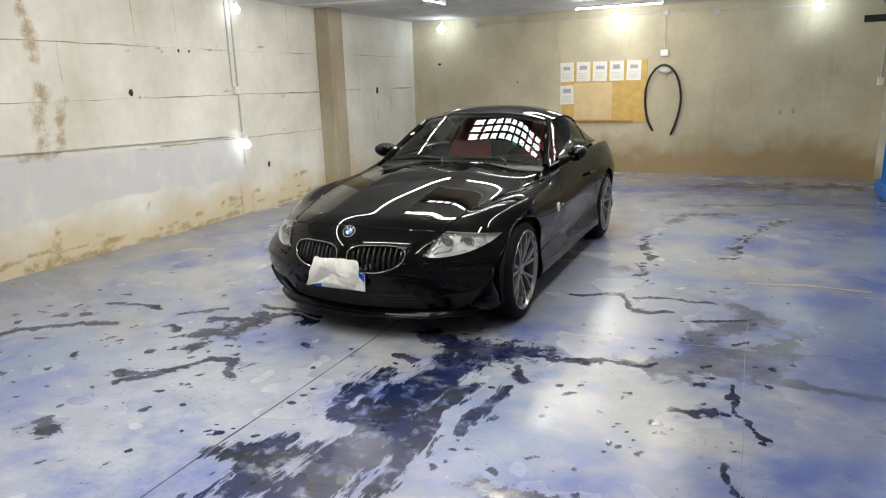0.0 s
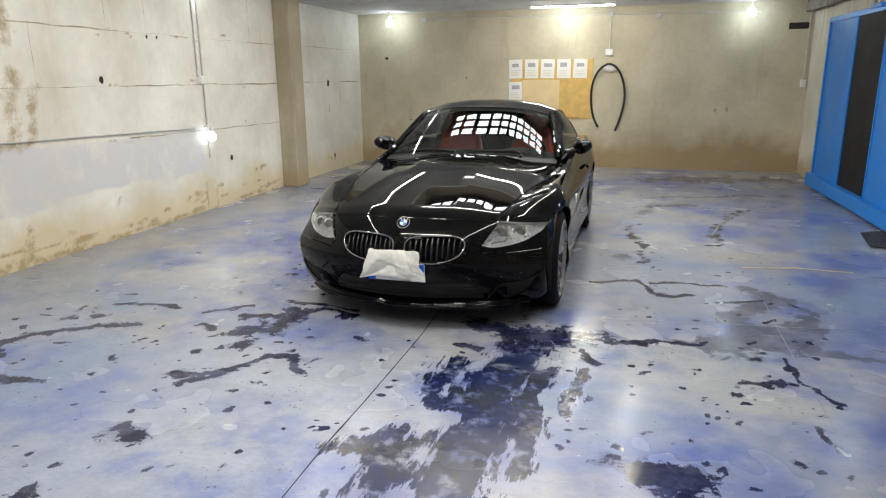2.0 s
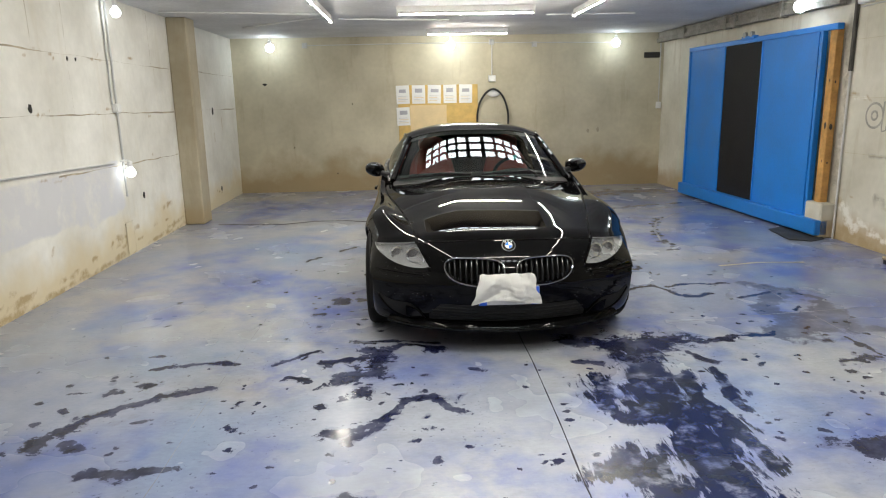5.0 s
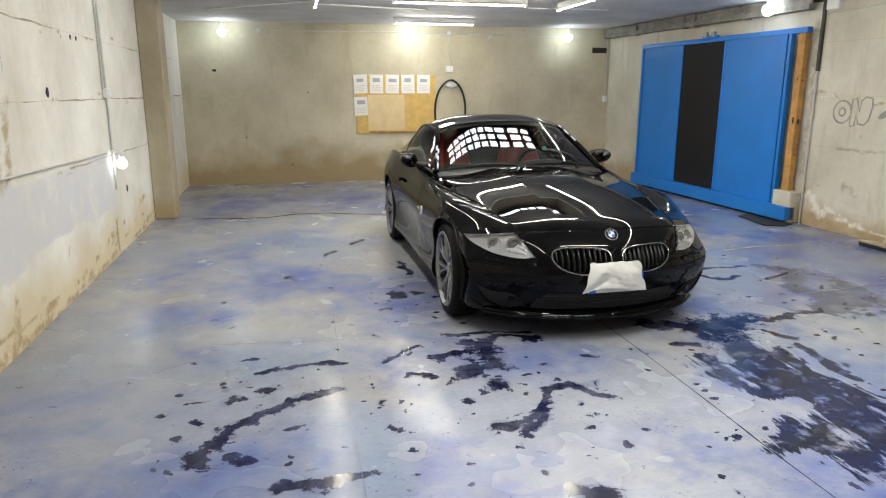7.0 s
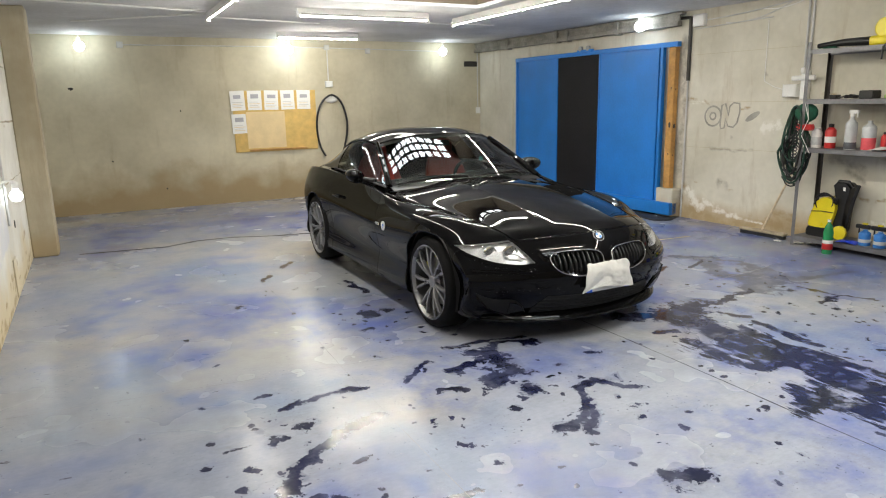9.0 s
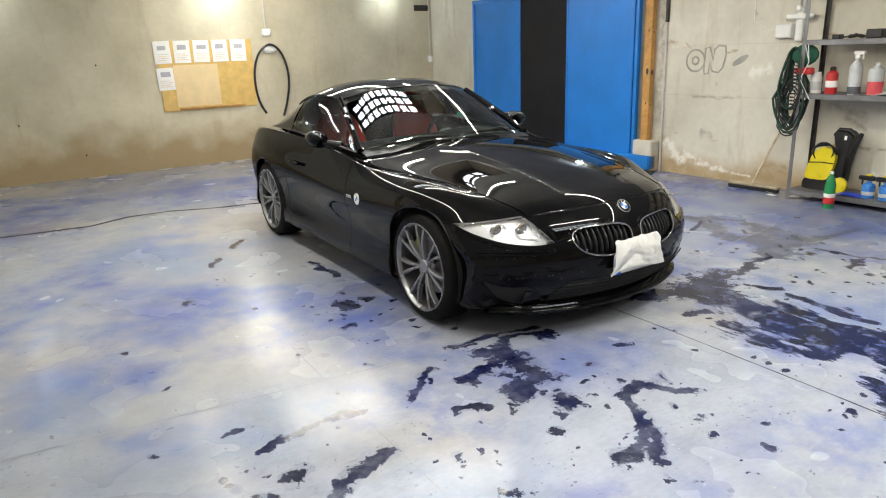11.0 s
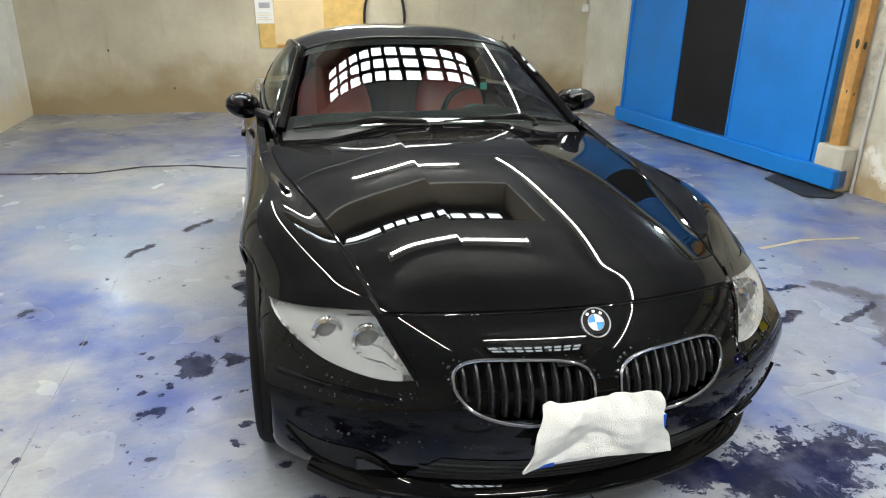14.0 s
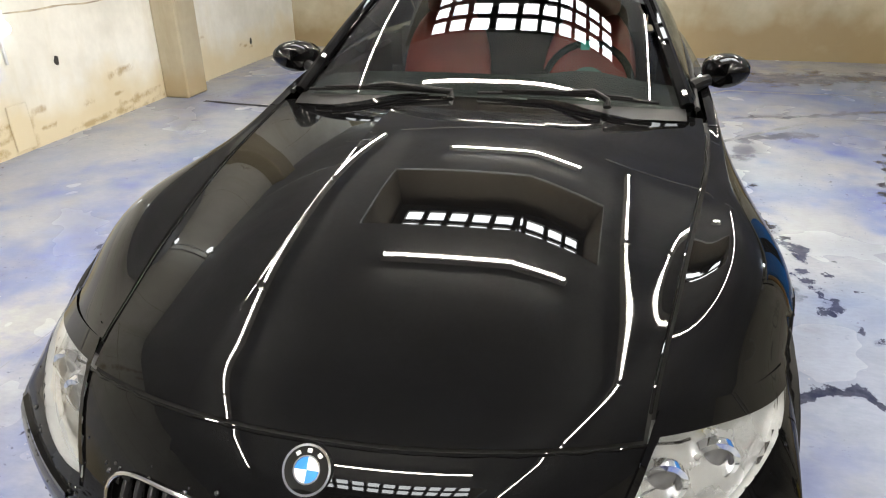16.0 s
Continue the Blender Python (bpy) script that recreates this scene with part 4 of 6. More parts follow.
def kidney_outline(grow=0.0, n=40):
    pts = []
    for i in range(n):
        a = 2 * math.pi * i / n
        ca, sa = math.cos(a), math.sin(a)
        e = 2 / 3.3
        x = 0.205 + (0.168 + grow) * abs(ca) ** e * (1 if ca > 0 else -1)
        z = 0.535 + (0.066 + grow) * abs(sa) ** e * (1 if sa > 0 else -1)
        z += 0.04 * (x - 0.205) * (1 if sa < 0 else 0.1) - 0.015 * (1 if sa < 0 else 0) * (1 - abs(x - 0.2) / 0.2)
        if x > 0.2 and z < 0.54:
            x -= 0.45 * (0.54 - z) * (x - 0.2) / 0.17
        pts.append((x, z))
    return pts


kidney_poly = kidney_outline(-0.004)
def body_faces(test, side, lift=0.0, cut=True):
    """The skin's quads that pass the test, on one side of the car (1 or -1), with openings left out."""
    idx, vs, fs = {}, [], []
    for i in range(len(skin) - 1):
        for j in range(NC - 1):
            quad = ((i, j), (i, j + 1), (i + 1, j + 1), (i + 1, j))
            c = sum((skin[a][b] for a, b in quad), Vector()) / 4
            if not test(i, j, c):
                continue
            if cut and c.x > 0.42 and any(math.hypot(c.y - y, c.z - HUB_Z) < ARCH for y in WHEELS_Y):
                continue
            if cut and c.y < 3.85 and j < 9.2 * SUB and (inside(lamp_poly, c.x, c.z) or inside(kidney_poly, c.x, c.z)):
                continue
            for q in quad:
                if q not in idx:
                    idx[q] = len(vs)
                    p = skin[q[0]][q[1]].copy()
                    for y in WHEELS_Y:
                        r = math.hypot(p.y - y, p.z - HUB_Z)
                        if cut and p.x > 0.42 and r < ARCH + 0.006 and p.z > 0.12:
                            k = ARCH / max(r, 1e-3)
                            p.y, p.z = y + (p.y - y) * k, HUB_Z + (p.z - HUB_Z) * k
                    vs.append(p)
            fs.append([idx[q] for q in quad])
    g = Geo()
    vs = [(p.x * side, p.y, p.z) for p in vs]
    g.add(vs, [f[::-1] for f in fs] if side > 0 else fs)
    return g


def cowl_y(x):
    return 4.86 + 0.14 * (abs(x) / 0.7) ** 2


def mid_s(i):
    return (stations[i] + stations[i + 1]) / 2


def off_gap(s):
    return all(abs(s - g) > 0.0035 for g in (G_NOSE, G_DOOR, G_BACK))


def is_nose(i, j, c):
    return mid_s(i) < G_NOSE - 0.002


def is_hood(i, j, c):
    return G_NOSE + 0.002 < mid_s(i) and c.y < cowl_y(c.x) and j < C_SHUT and c.y < 5.0


def is_fender(i, j, c):
    return G_NOSE + 0.002 < mid_s(i) < G_DOOR - 0.002 and j > C_SHUT


def is_door(i, j, c):
    return G_DOOR + 0.002 < mid_s(i) < G_BACK - 0.002 and C_SHUT < j


def is_quarter(i, j, c):
    return mid_s(i) > G_BACK + 0.002 and j >= C_SHUT


def is_deck(i, j, c):
    return mid_s(i) > 6.3 and j < C_SHUT


def both(test):
    a, b = body_faces(test, 1), body_faces(test, -1)
    return a.add(b.v, b.f)


front_bumper = cpart("front_bumper", both(is_nose), M["paint"])
hood = cpart("hood", both(is_hood), M["paint"])
cpart("trunk_lid", both(is_deck), M["paint"])
for side in (1, -1):
    cpart("fender", body_faces(is_fender, side), M["paint"])
    door = cpart("door", body_faces(is_door, side), M["paint"])
    cpart("door_handle", Geo().box(side * 0.893 - 0.012, side * 0.893 + 0.012, 5.72, 5.90, 0.70, 0.725, 0.008, None, 2), M["paint"], door)
    cpart("rear_quarter", body_faces(is_quarter, side), M["paint"])

# dark underbody shell just inside the skin
outer_skin = skin
inner_skin = []
for i, row in enumerate(skin):
    line = []
    for j, p in enumerate(row):
        du = skin[min(i + 1, len(skin) - 1)][j] - skin[max(i - 1, 0)][j]
        dv = row[min(j + 1, NC - 1)] - row[max(j - 1, 0)]
        nrm = du.cross(dv)
        if nrm.length < 1e-9:
            nrm = Vector((0, 0, 0))
        q = p + nrm.normalized() * 0.014
        q.x = max(0.0, q.x)
        q.y += 0.02 if i < 12 else 0
        line.append(q)
    inner_skin.append(line)
skin = inner_skin
shell_geo = Geo()
for side in (1, -1):
    g = body_faces(lambda i, j, c: i > 2 and (c.y < cowl_y(c.x) - 0.02 or c.y > 6.32 or c.z < 0.6), side)
    shell_geo.add(g.v, g.f)
skin = outer_skin
cpart("underbody", shell_geo, M["shell"])

from mathutils.bvhtree import BVHTree

full = Geo()
for side in (1, -1):
    g = body_faces(lambda i, j, c: True, side, 0, False)
    full.add(g.v, g.f)
skin_tree = BVHTree.FromPolygons(full.v, full.f)


def on_front(x, z, lift=0.0):
    """The point of the nose seen from straight ahead at (x, z), lifted along the normal."""
    p, nrm, _, _ = skin_tree.ray_cast(Vector((x, 2.0, z)), Vector((0, 1, 0)))
    if p is None:
        p, nrm, _, _ = skin_tree.find_nearest(Vector((x, 3.7, z)))
    if nrm.y > 0:
        nrm = -nrm
    return p + nrm * lift


def on_top(x, y, lift=0.0):
    p, nrm, _, _ = skin_tree.ray_cast(Vector((x, y, 2.0)), Vector((0, 0, -1)))
    if nrm.z < 0:
        nrm = -nrm
    return p + nrm * lift


# rolled panel edges along the bonnet's shut lines
nose_edge = []
for x in np.linspace(-0.60, 0.60, 61):
    s0 = G_NOSE - 0.006
    lo = section(s0)[:6 * SUB]
    k = min(range(len(lo) - 1), key=lambda i: abs(lo[i].x - abs(x)))
    nose_edge.append((x, lo[k].y, lo[k].z - 0.0005))
cpart("nose_edge", Geo().tube(nose_edge, 0.0028, 8), M["paint"])
for side in (1, -1):
    edge = []
    for y in np.linspace(3.42, 4.86, 49):
        p = section(y)[C_SHUT]
        edge.append((side * (p.x + 0.004), p.y, p.z - 0.001))
    cpart("fender_edge", Geo().tube(edge, 0.0028, 8), M["paint"])

# headlights
for side in (1, -1):
    lamp = cpart("headlight", Geo().grid([[(side * p.x, p.y, p.z) for p in (on_front(x, z, 0.0) + Vector((0, 0.05, 0)) for z in np.linspace(LAMP_LOW(x) - 0.004, LAMP_TOP(x) + 0.004, 10))] for x in LAMP_X]),
                 M["reflector"], None, "clear headlight with silver reflector")
    bez = [[(x, LAMP_TOP(x)) for x in LAMP_X] + [(x, LAMP_LOW(x)) for x in LAMP_X[::-1]]][0]
    cpart("bezel", Geo().grid([[(side * p.x, p.y, p.z) for p in (on_front(x, z, d) for x, z in bez + bez[:1])] for d in (0.001, -0.05)]), M["lamp_grey"], lamp)
    for x, z, r in ((0.570, 0.613, 0.042), (0.668, 0.606, 0.041)):
        p = on_front(x, z, -0.04)
        m = Matrix.Translation((side * p.x, p.y, p.z)) @ Matrix.Rotation(radians(90), 4, "X") @ Matrix.Rotation(radians(side * 14), 4, "Y")
        cpart("projector_ring", Geo().lathe([(r, 0), (r + 0.006, 0.01), (r + 0.004, 0.026), (r - 0.006, 0.028), (r - 0.008, 0.012), (r - 0.009, 0)], 28, m, True), M["chrome"], lamp)
        cpart("projector_lens", Geo().lathe([(0.0005, 0.022), (r * 0.4, 0.019), (r * 0.7, 0.012), (r * 0.84, 0.0)], 24, m), M["projector"], lamp)
    cpart("lens", Geo().grid([[(side * p.x, p.y, p.z) for p in (on_front(x, z, 0.003) for z in np.linspace(LAMP_LOW(x), LAMP_TOP(x), 12))] for x in LAMP_X[::-side]]), M["lens"], lamp).visible_shadow = False
    cpart("lamp_trim", Geo().grid([[(side * p.x, p.y, p.z) for p in pr + pr[:1]] for pr in ([on_front(x, LAMP_TOP(x) + e, 0.004) for x in LAMP_X] + [on_front(x, LAMP_LOW(x) - e, 0.004) for x in LAMP_X[::-1]] for e in (0.016, -0.007))]), M["paint"], lamp)
    for k in (0.35, 0.62):
        cpart("reflector_rib", Geo().tube([(side * p.x, p.y, p.z) for p in (on_front(x, LAMP_LOW(x) + (LAMP_TOP(x) - LAMP_LOW(x)) * k * (0.7 + 0.5 * (x - 0.45) / 0.35), -0.036) for x in LAMP_X[4:-4])], 0.004, 6), M["chrome"], lamp)
    cpart("indicator", Geo().grid([[(side * p.x, p.y, p.z) for p in (on_front(x, z, -0.02) for z in np.linspace(LAMP_LOW(x) + 0.004, LAMP_LOW(x) + 0.03, 4))] for x in LAMP_X[3:-3]]), M["reflector"], lamp)

# twin grille
for side in (1, -1):
    grille = cpart("grille", Geo().prism([(x * side, z) for x, z in kidney_outline(0.01)], 0, 0.01, Matrix.Translation((0, 3.40, 0)) @ Matrix.Rotation(radians(90), 4, "X")), M["shell"], None, "dark twin grille with chrome rim")
    ring = [on_front(x, z, 0.004) for x, z in kidney_outline(0.002, 56)]
    cpart("grille_rim", Geo().tube([(p.x * side, p.y, p.z) for p in ring], 0.0042, 8, True), M["dark_chrome"], grille)
    k_in = kidney_outline(-0.004, 80)
    for i in range(10):
        x = 0.063 + i * 0.0315
        zs = [z for (xa, z) in k_in if abs(xa - x) < 0.022]
        z0, z1 = min(zs) + 0.004, max(zs) - 0.004
        rows = []
        for t in range(6):
            z = z0 + (z1 - z0) * t / 5
            p = on_front(x, z)
            y = p.y + 0.006 + 0.010 * abs(t / 2.5 - 1) ** 2
            rows.append([(side * (x + 0.0075 * o), y + 0.014 * (1 - h), z) for o, h in ((-1, -0.5), (-0.9, 0.4), (-0.45, 0.9), (0, 1), (0.45, 0.9), (0.9, 0.4), (1, -0.5))])
        cpart("slat", Geo().grid(rows), M["slat"], grille)

# lower air intake with its bars, and the scoops beside it: dark sheets painted as shaded openings
def on_nose_patch(xs, low, high, lift, n=8):
    return [[on_front(x, z, lift) for z in np.linspace(low(x), high(x), n)] for x in xs]


intake = cpart("air_intake", Geo().grid(on_nose_patch(np.linspace(-0.47, 0.47, 41), lambda x: 0.205 + 0.10 * max(0, abs(x) - 0.40), lambda x: 0.332 - 1.2 * max(0, abs(x) - 0.40), 0.002)), M["shell"])
for i in range(5):
    z = 0.222 + i * 0.022
    half = 0.45 if z < 0.29 else 0.42
    cpart("intake_bar", Geo().tube([on_front(x, z, 0.004) for x in np.linspace(-half, half, 25)], 0.003, 5), M["shell"], intake)
scoop_low = cubic((0.49, 0.56, 0.64, 0.72, 0.775), (0.20, 0.195, 0.215, 0.262, 0.335))
scoop_top = cubic((0.49, 0.56, 0.64, 0.72, 0.775), (0.215, 0.30, 0.315, 0.325, 0.352))
for side in (1, -1):
    patch = on_nose_patch([0.49 + 0.285 * i / 24 for i in range(25)], scoop_low, scoop_top, 0.002)
    duct = cpart("brake_duct", Geo().grid([[(side * p.x, p.y, p.z) for p in row] for row in patch[::-side]]), M["shell"])
    edge = [on_front(x, scoop_low(x), 0.003) for x in [0.49 + 0.285 * i / 24 for i in range(25)]]
    cpart("duct_edge", Geo().tube([(side * p.x, p.y, p.z) for p in edge], 0.007, 8), M["paint"], duct)
    fin = []
    for x, z0, z1 in ((0.495, 0.212, 0.22), (0.53, 0.215, 0.27), (0.57, 0.22, 0.295), (0.60, 0.23, 0.30)):
        fin.append([(side * p.x, p.y, p.z) for p in (on_front(x, z, 0.006 + 0.05 * (x - 0.495)) for z in (z0, (z0 + z1) / 2, z1))])
    cpart("duct_vane", Geo().sheet(fin[::-side], 0.006), M["paint"], duct)

# front lip under the bumper
lip_rows = []
for x in np.linspace(-0.72, 0.72, 49):
    y = 3.287 + 0.47 * abs(x) ** 2.2 + 1.2 * max(0.0, abs(x) - 0.52) ** 2
    lip_rows.append([(x, y + 0.20, 0.226), (x, y + 0.07, 0.216), (x, y + 0.040, 0.209), (x, y + 0.028, 0.201), (x, y + 0.014, 0.188), (x, y + 0.001, 0.174), (x, y - 0.006, 0.163), (x, y - 0.004, 0.152), (x, y + 0.12, 0.142)])
lip_ob = cpart("front_lip", Geo().grid(lip_rows), M["paint"])
cpart("lip_edge", Geo().tube([(r[6][0], r[6][1] + 0.010, r[6][2]) for r in lip_rows], 0.012, 12), M["paint"], lip_ob)
for side in (1, -1):
    rows = []
    for x in np.linspace(0.50, 0.79, 13):
        p = on_front(x, 0.485)
        rows.append([(side * p.x, p.y - d, p.z + h) for d, h in ((-0.01, 0.012), (0.006, 0.010), (0.008, 0.0), (-0.01, -0.006))])
    cpart("bumper_strip", Geo().grid(rows), M["paint"])

# bonnet emblem: a roundel in plain quarters
pb = on_front(0, 0.665, 0.0)
mb = Matrix.Translation(pb) @ Matrix.Rotation(radians(48), 4, "X") @ Matrix.Scale(0.92, 4)
emblem = cpart("emblem", Geo().lathe([(0.001, 0.004), (0.041, 0.004), (0.041, -0.004)], 36, mb), M["badge_black"], None, "round emblem in blue and white quarters")
cpart("emblem_rim", Geo().lathe([(0.0385, 0.003), (0.0395, 0.0065), (0.0435, 0.0065), (0.0455, 0.002), (0.0455, -0.006)], 40, mb), M["chrome"], emblem)
cpart("emblem_ring", Geo().lathe([(0.0215, 0.004), (0.022, 0.0062), (0.0245, 0.0062), (0.025, 0.004)], 36, mb), M["chrome"], emblem)
for turn in (52, 90, 128):
    cpart("emblem_bar", Geo().box(-0.0042, 0.0042, 0.0285, 0.0355, 0.003, 0.0055, 0.0006, mb @ Matrix.Rotation(radians(turn - 90), 4, "Z")), M["badge_white"], emblem)
for q in range(4):
    arc = [(0, 0)] + [(0.0215 * math.cos(radians(90 * q + 11.25 * i)), 0.0215 * math.sin(radians(90 * q + 11.25 * i))) for i in range(9)]
    cpart("emblem_quarter", Geo().prism(arc, 0.003, 0.0055, mb), M["badge_blue"] if q % 2 else M["badge_white"], emblem)

# side emblem and gill on each fender
for side in (1, -1):
    m = Matrix.Translation((side * 0.884, 4.75, 0.60)) @ Matrix.Rotation(radians(90 * side), 4, "Y")
    sb = cpart("side_emblem", Geo().lathe([(0.001, 0.004), (0.036, 0.004), (0.036, -0.01)], 28, m), M["badge_white"], None, "small chrome side emblem")
    for q in range(4):
        arc = [(0, 0)] + [(0.018 * math.cos(radians(90 * q + 15 * i)), 0.018 * math.sin(radians(90 * q + 15 * i))) for i in range(7)]
        cpart("emblem_quarter", Geo().prism(arc, 0.003, 0.0055, m), M["badge_blue"] if q % 2 else M["badge_white"], sb)
    cpart("side_gill", Geo().box(min(side * 0.878, side * 0.89), max(side * 0.878, side * 0.89), 4.83, 4.90, 0.59, 0.612, 0.003), M["chrome"])

# windscreen, hard top and side glass
RAIL_Y = (5.585, 5.75, 5.95, 6.15, 6.35, 6.55, 6.70)
rail_x = cubic(RAIL_Y, (0.560, 0.588, 0.605, 0.615, 0.625, 0.64, 0.65))
rail_z = cubic(RAIL_Y, (1.160, 1.188, 1.190, 1.150, 1.07, 0.975, 0.915))
roof_z = cubic((5.49, 5.7, 5.95, 6.2, 6.45, 6.65, 6.80), (1.232, 1.275, 1.286, 1.262, 1.165, 1.03, 0.93))


def header(u):
    """The windscreen's upper edge, u from -1 to 1 across."""
    return Vector((0.560 * u, 5.49 + 0.095 * abs(u) ** 3.4, 1.232 - 0.072 * abs(u) ** 3))


def cowl(u):
    return Vector((0.705 * u, 4.865 + 0.135 * abs(u) ** 3.4, 0.893 - 0.04 * abs(u) ** 2.6))


US = [i / 16 - 1 for i in range(33)]
screen_rows = []
for t in range(13):
    t = t / 12
    row = []
    for u in US:
        p = cowl(u).lerp(header(u), t)
        p += Vector((0, -0.005, 0.010)) * 4 * t * (1 - t)
        row.append(p)
    screen_rows.append(row)
screen = cpart("windscreen", Geo().grid([r[1:-1] for r in screen_rows]), M["glass"], None, "raked glass windscreen mirroring the skylight")
screen.visible_shadow = False
band = Geo().grid([[p + Vector((0, 0.004, -0.003)) for p in r] for r in screen_rows[11:]])
cpart("screen_band", band, M["trim"], screen)
for side in (1, -1):
    pil = [cowl(side * 0.99).lerp(header(side * 0.99), t / 10) + Vector((side * 0.012, 0.012, 0.006)) + Vector((0, -0.005, 0.010)) * 4 * (t / 10) * (1 - t / 10) for t in range(11)]
    cpart("pillar_cover", Geo().tube(pil, 0.024, 10), M["paint"])

roof_rows = []
YS = np.linspace(5.49, 6.80, 27)
for y in YS:
    row = []
    for u in US:
        k = abs(u)
        yy = y + 0.095 * k ** 3.4 * max(0.0, 1 - (y - 5.49) / 0.5) - 0.10 * k * k * max(0.0, (y - 6.2) / 0.6)
        yr = max(RAIL_Y[0], min(RAIL_Y[-1], yy))
        zc, zr, xr = roof_z(y), rail_z(yr), rail_x(yr)
        row.append(Vector((xr * math.copysign(k ** 0.92, u), yy, zc - (zc - zr) * k ** 2.6)))
    roof_rows.append(row)
roof = cpart("hard_top", Geo().grid(roof_rows), M["paint"], None, "gloss black hard top")
cpart("headliner", Geo().grid([[p - Vector((0, 0, 0.025)) for p in r[1:-1]] for r in roof_rows[1:17]][::-1]), M["dash"], roof)
cpart("roof_seam", Geo().tube([header(u) + Vector((0, 0.012, 0.004)) for u in US], 0.005, 6), M["trim"], roof)


def belt(y, side):
    return Vector((side * (0.735 + 0.035 * min(1, (y - 5.0) / 0.6)), y, 0.858 + 0.065 * min(1.0, (y - 5.0) / 1.0)))


for side in (1, -1):
    rows = []
    for i in range(15):
        t = i / 14
        y0 = 5.04 + 1.10 * t
        a = belt(y0, side)
        if t < 0.5:
            b = cowl(side).lerp(header(side), min(1, t / 0.5) * 0.98 + 0.02) + Vector((side * 0.02, 0.03, -0.01))
        else:
            y1 = 5.60 + (6.20 - 5.60) * (t - 0.5) / 0.5
            b = Vector((side * (rail_x(y1) + 0.012), y1, rail_z(y1) - 0.012))
        rows.append([a.lerp(b, j / 6) + Vector((side * 0.02 * math.sin(math.pi * j / 6), 0, 0)) for j in range(7)])
    cpart("side_window", Geo().grid(rows[::-side]), M["dark_glass"], None, "tinted side window")
    cpart("window_seal", Geo().tube([belt(5.0 + 1.16 * i / 12, side) + Vector((side * 0.006, 0, 0)) for i in range(13)], 0.009, 6), M["trim"])
    rows = []
    for i in range(11):
        t = i / 10
        y1 = 6.12 + 0.58 * t
        a = Vector((side * (rail_x(y1) + 0.003), y1, rail_z(y1)))
        b = Vector((side * (0.775 - 0.05 * t), 6.10 + 0.62 * t, 0.918 - 0.01 * t))
        rows.append([a.lerp(b, j / 6) + Vector((side * 0.025 * math.sin(math.pi * j / 6), 0, 0)) for j in range(7)])
    cpart("rear_pillar", Geo().grid(rows), M["paint"])
    cpart("roof_rail", Geo().tube([(side * (rail_x(y) + 0.004), y, rail_z(y) - 0.004) for y in np.linspace(5.585, 6.25, 14)], 0.012, 8), M["paint"])

# cowl trim and wipers
cpart("cowl_panel", Geo().grid([[cowl(u) + Vector((0, dy, dz)) for u in US] for dy, dz in ((0.03, 0.004), (-0.02, -0.006), (-0.065, -0.022))]), M["trim"])
for pivot, u0, u1, lift in ((-0.12, -0.93, -0.18, 0.030), (0.62, 0.0, 0.86, 0.040)):
    rest = [cowl(u0 + (u1 - u0) * i / 14) + Vector((0, 0.3, 0.18)) * lift * (1.0 + 0.9 * math.sin(math.pi * i / 14)) + Vector((0, -0.006, 0.012)) for i in range(15)]
    arm = cpart("wiper", Geo().tube([cowl(pivot) + Vector((0, -0.035, 0.004)), cowl(pivot) + Vector((0, -0.02, 0.024)), rest[9] + Vector((0, -0.012, 0.022)), rest[7] + Vector((0, -0.004, 0.012))], [0.014, 0.011, 0.007, 0.005], 8), M["trim"])
    cpart("wiper_blade", Geo().tube(rest, 0.0065, 6), M["trim"], arm)
    cpart("blade_spine", Geo().tube([p + Vector((0, -0.004, 0.009)) for p in rest[2:13]], 0.004, 6), M["trim"], arm)

# mirrors
for side in (1, -1):
    rows = []
    prof = ((0.0, 0.02), (0.06, 0.62), (0.2, 0.9), (0.45, 1.0), (0.75, 0.97), (1.0, 0.86))
    for t, k in prof:
        rows.append([(side * (0.865 + 0.088 * math.cos(a) * k * (1.0 if math.cos(a) > 0 else 0.85)), 5.275 + 0.155 * t - 0.03 * math.cos(a), 0.925 + 0.062 * math.sin(a) * k + 0.012 * math.cos(a)) for a in [2 * math.pi * i / 24 for i in range(25)]])
    mir = cpart("mirror", Geo().grid(rows), M["paint"], None, "gloss black wing mirror")
    cpart("mirror_glass", Geo().add([(side * (0.865 + 0.078 * math.cos(a) * 0.84), 5.425 - 0.03 * math.cos(a), 0.925 + 0.05 * math.sin(a)) for a in [2 * math.pi * i / 24 for i in range(24)]], [tuple(range(24))]), M["chrome"], mir)
    cpart("mirror_foot", Geo().tube([(side * 0.735, 5.25, 0.875), (side * 0.77, 5.29, 0.885), (side * 0.82, 5.34, 0.895)], [0.032, 0.026, 0.022], 10), M["trim"], mir)

# wheels
wheel_n = 7


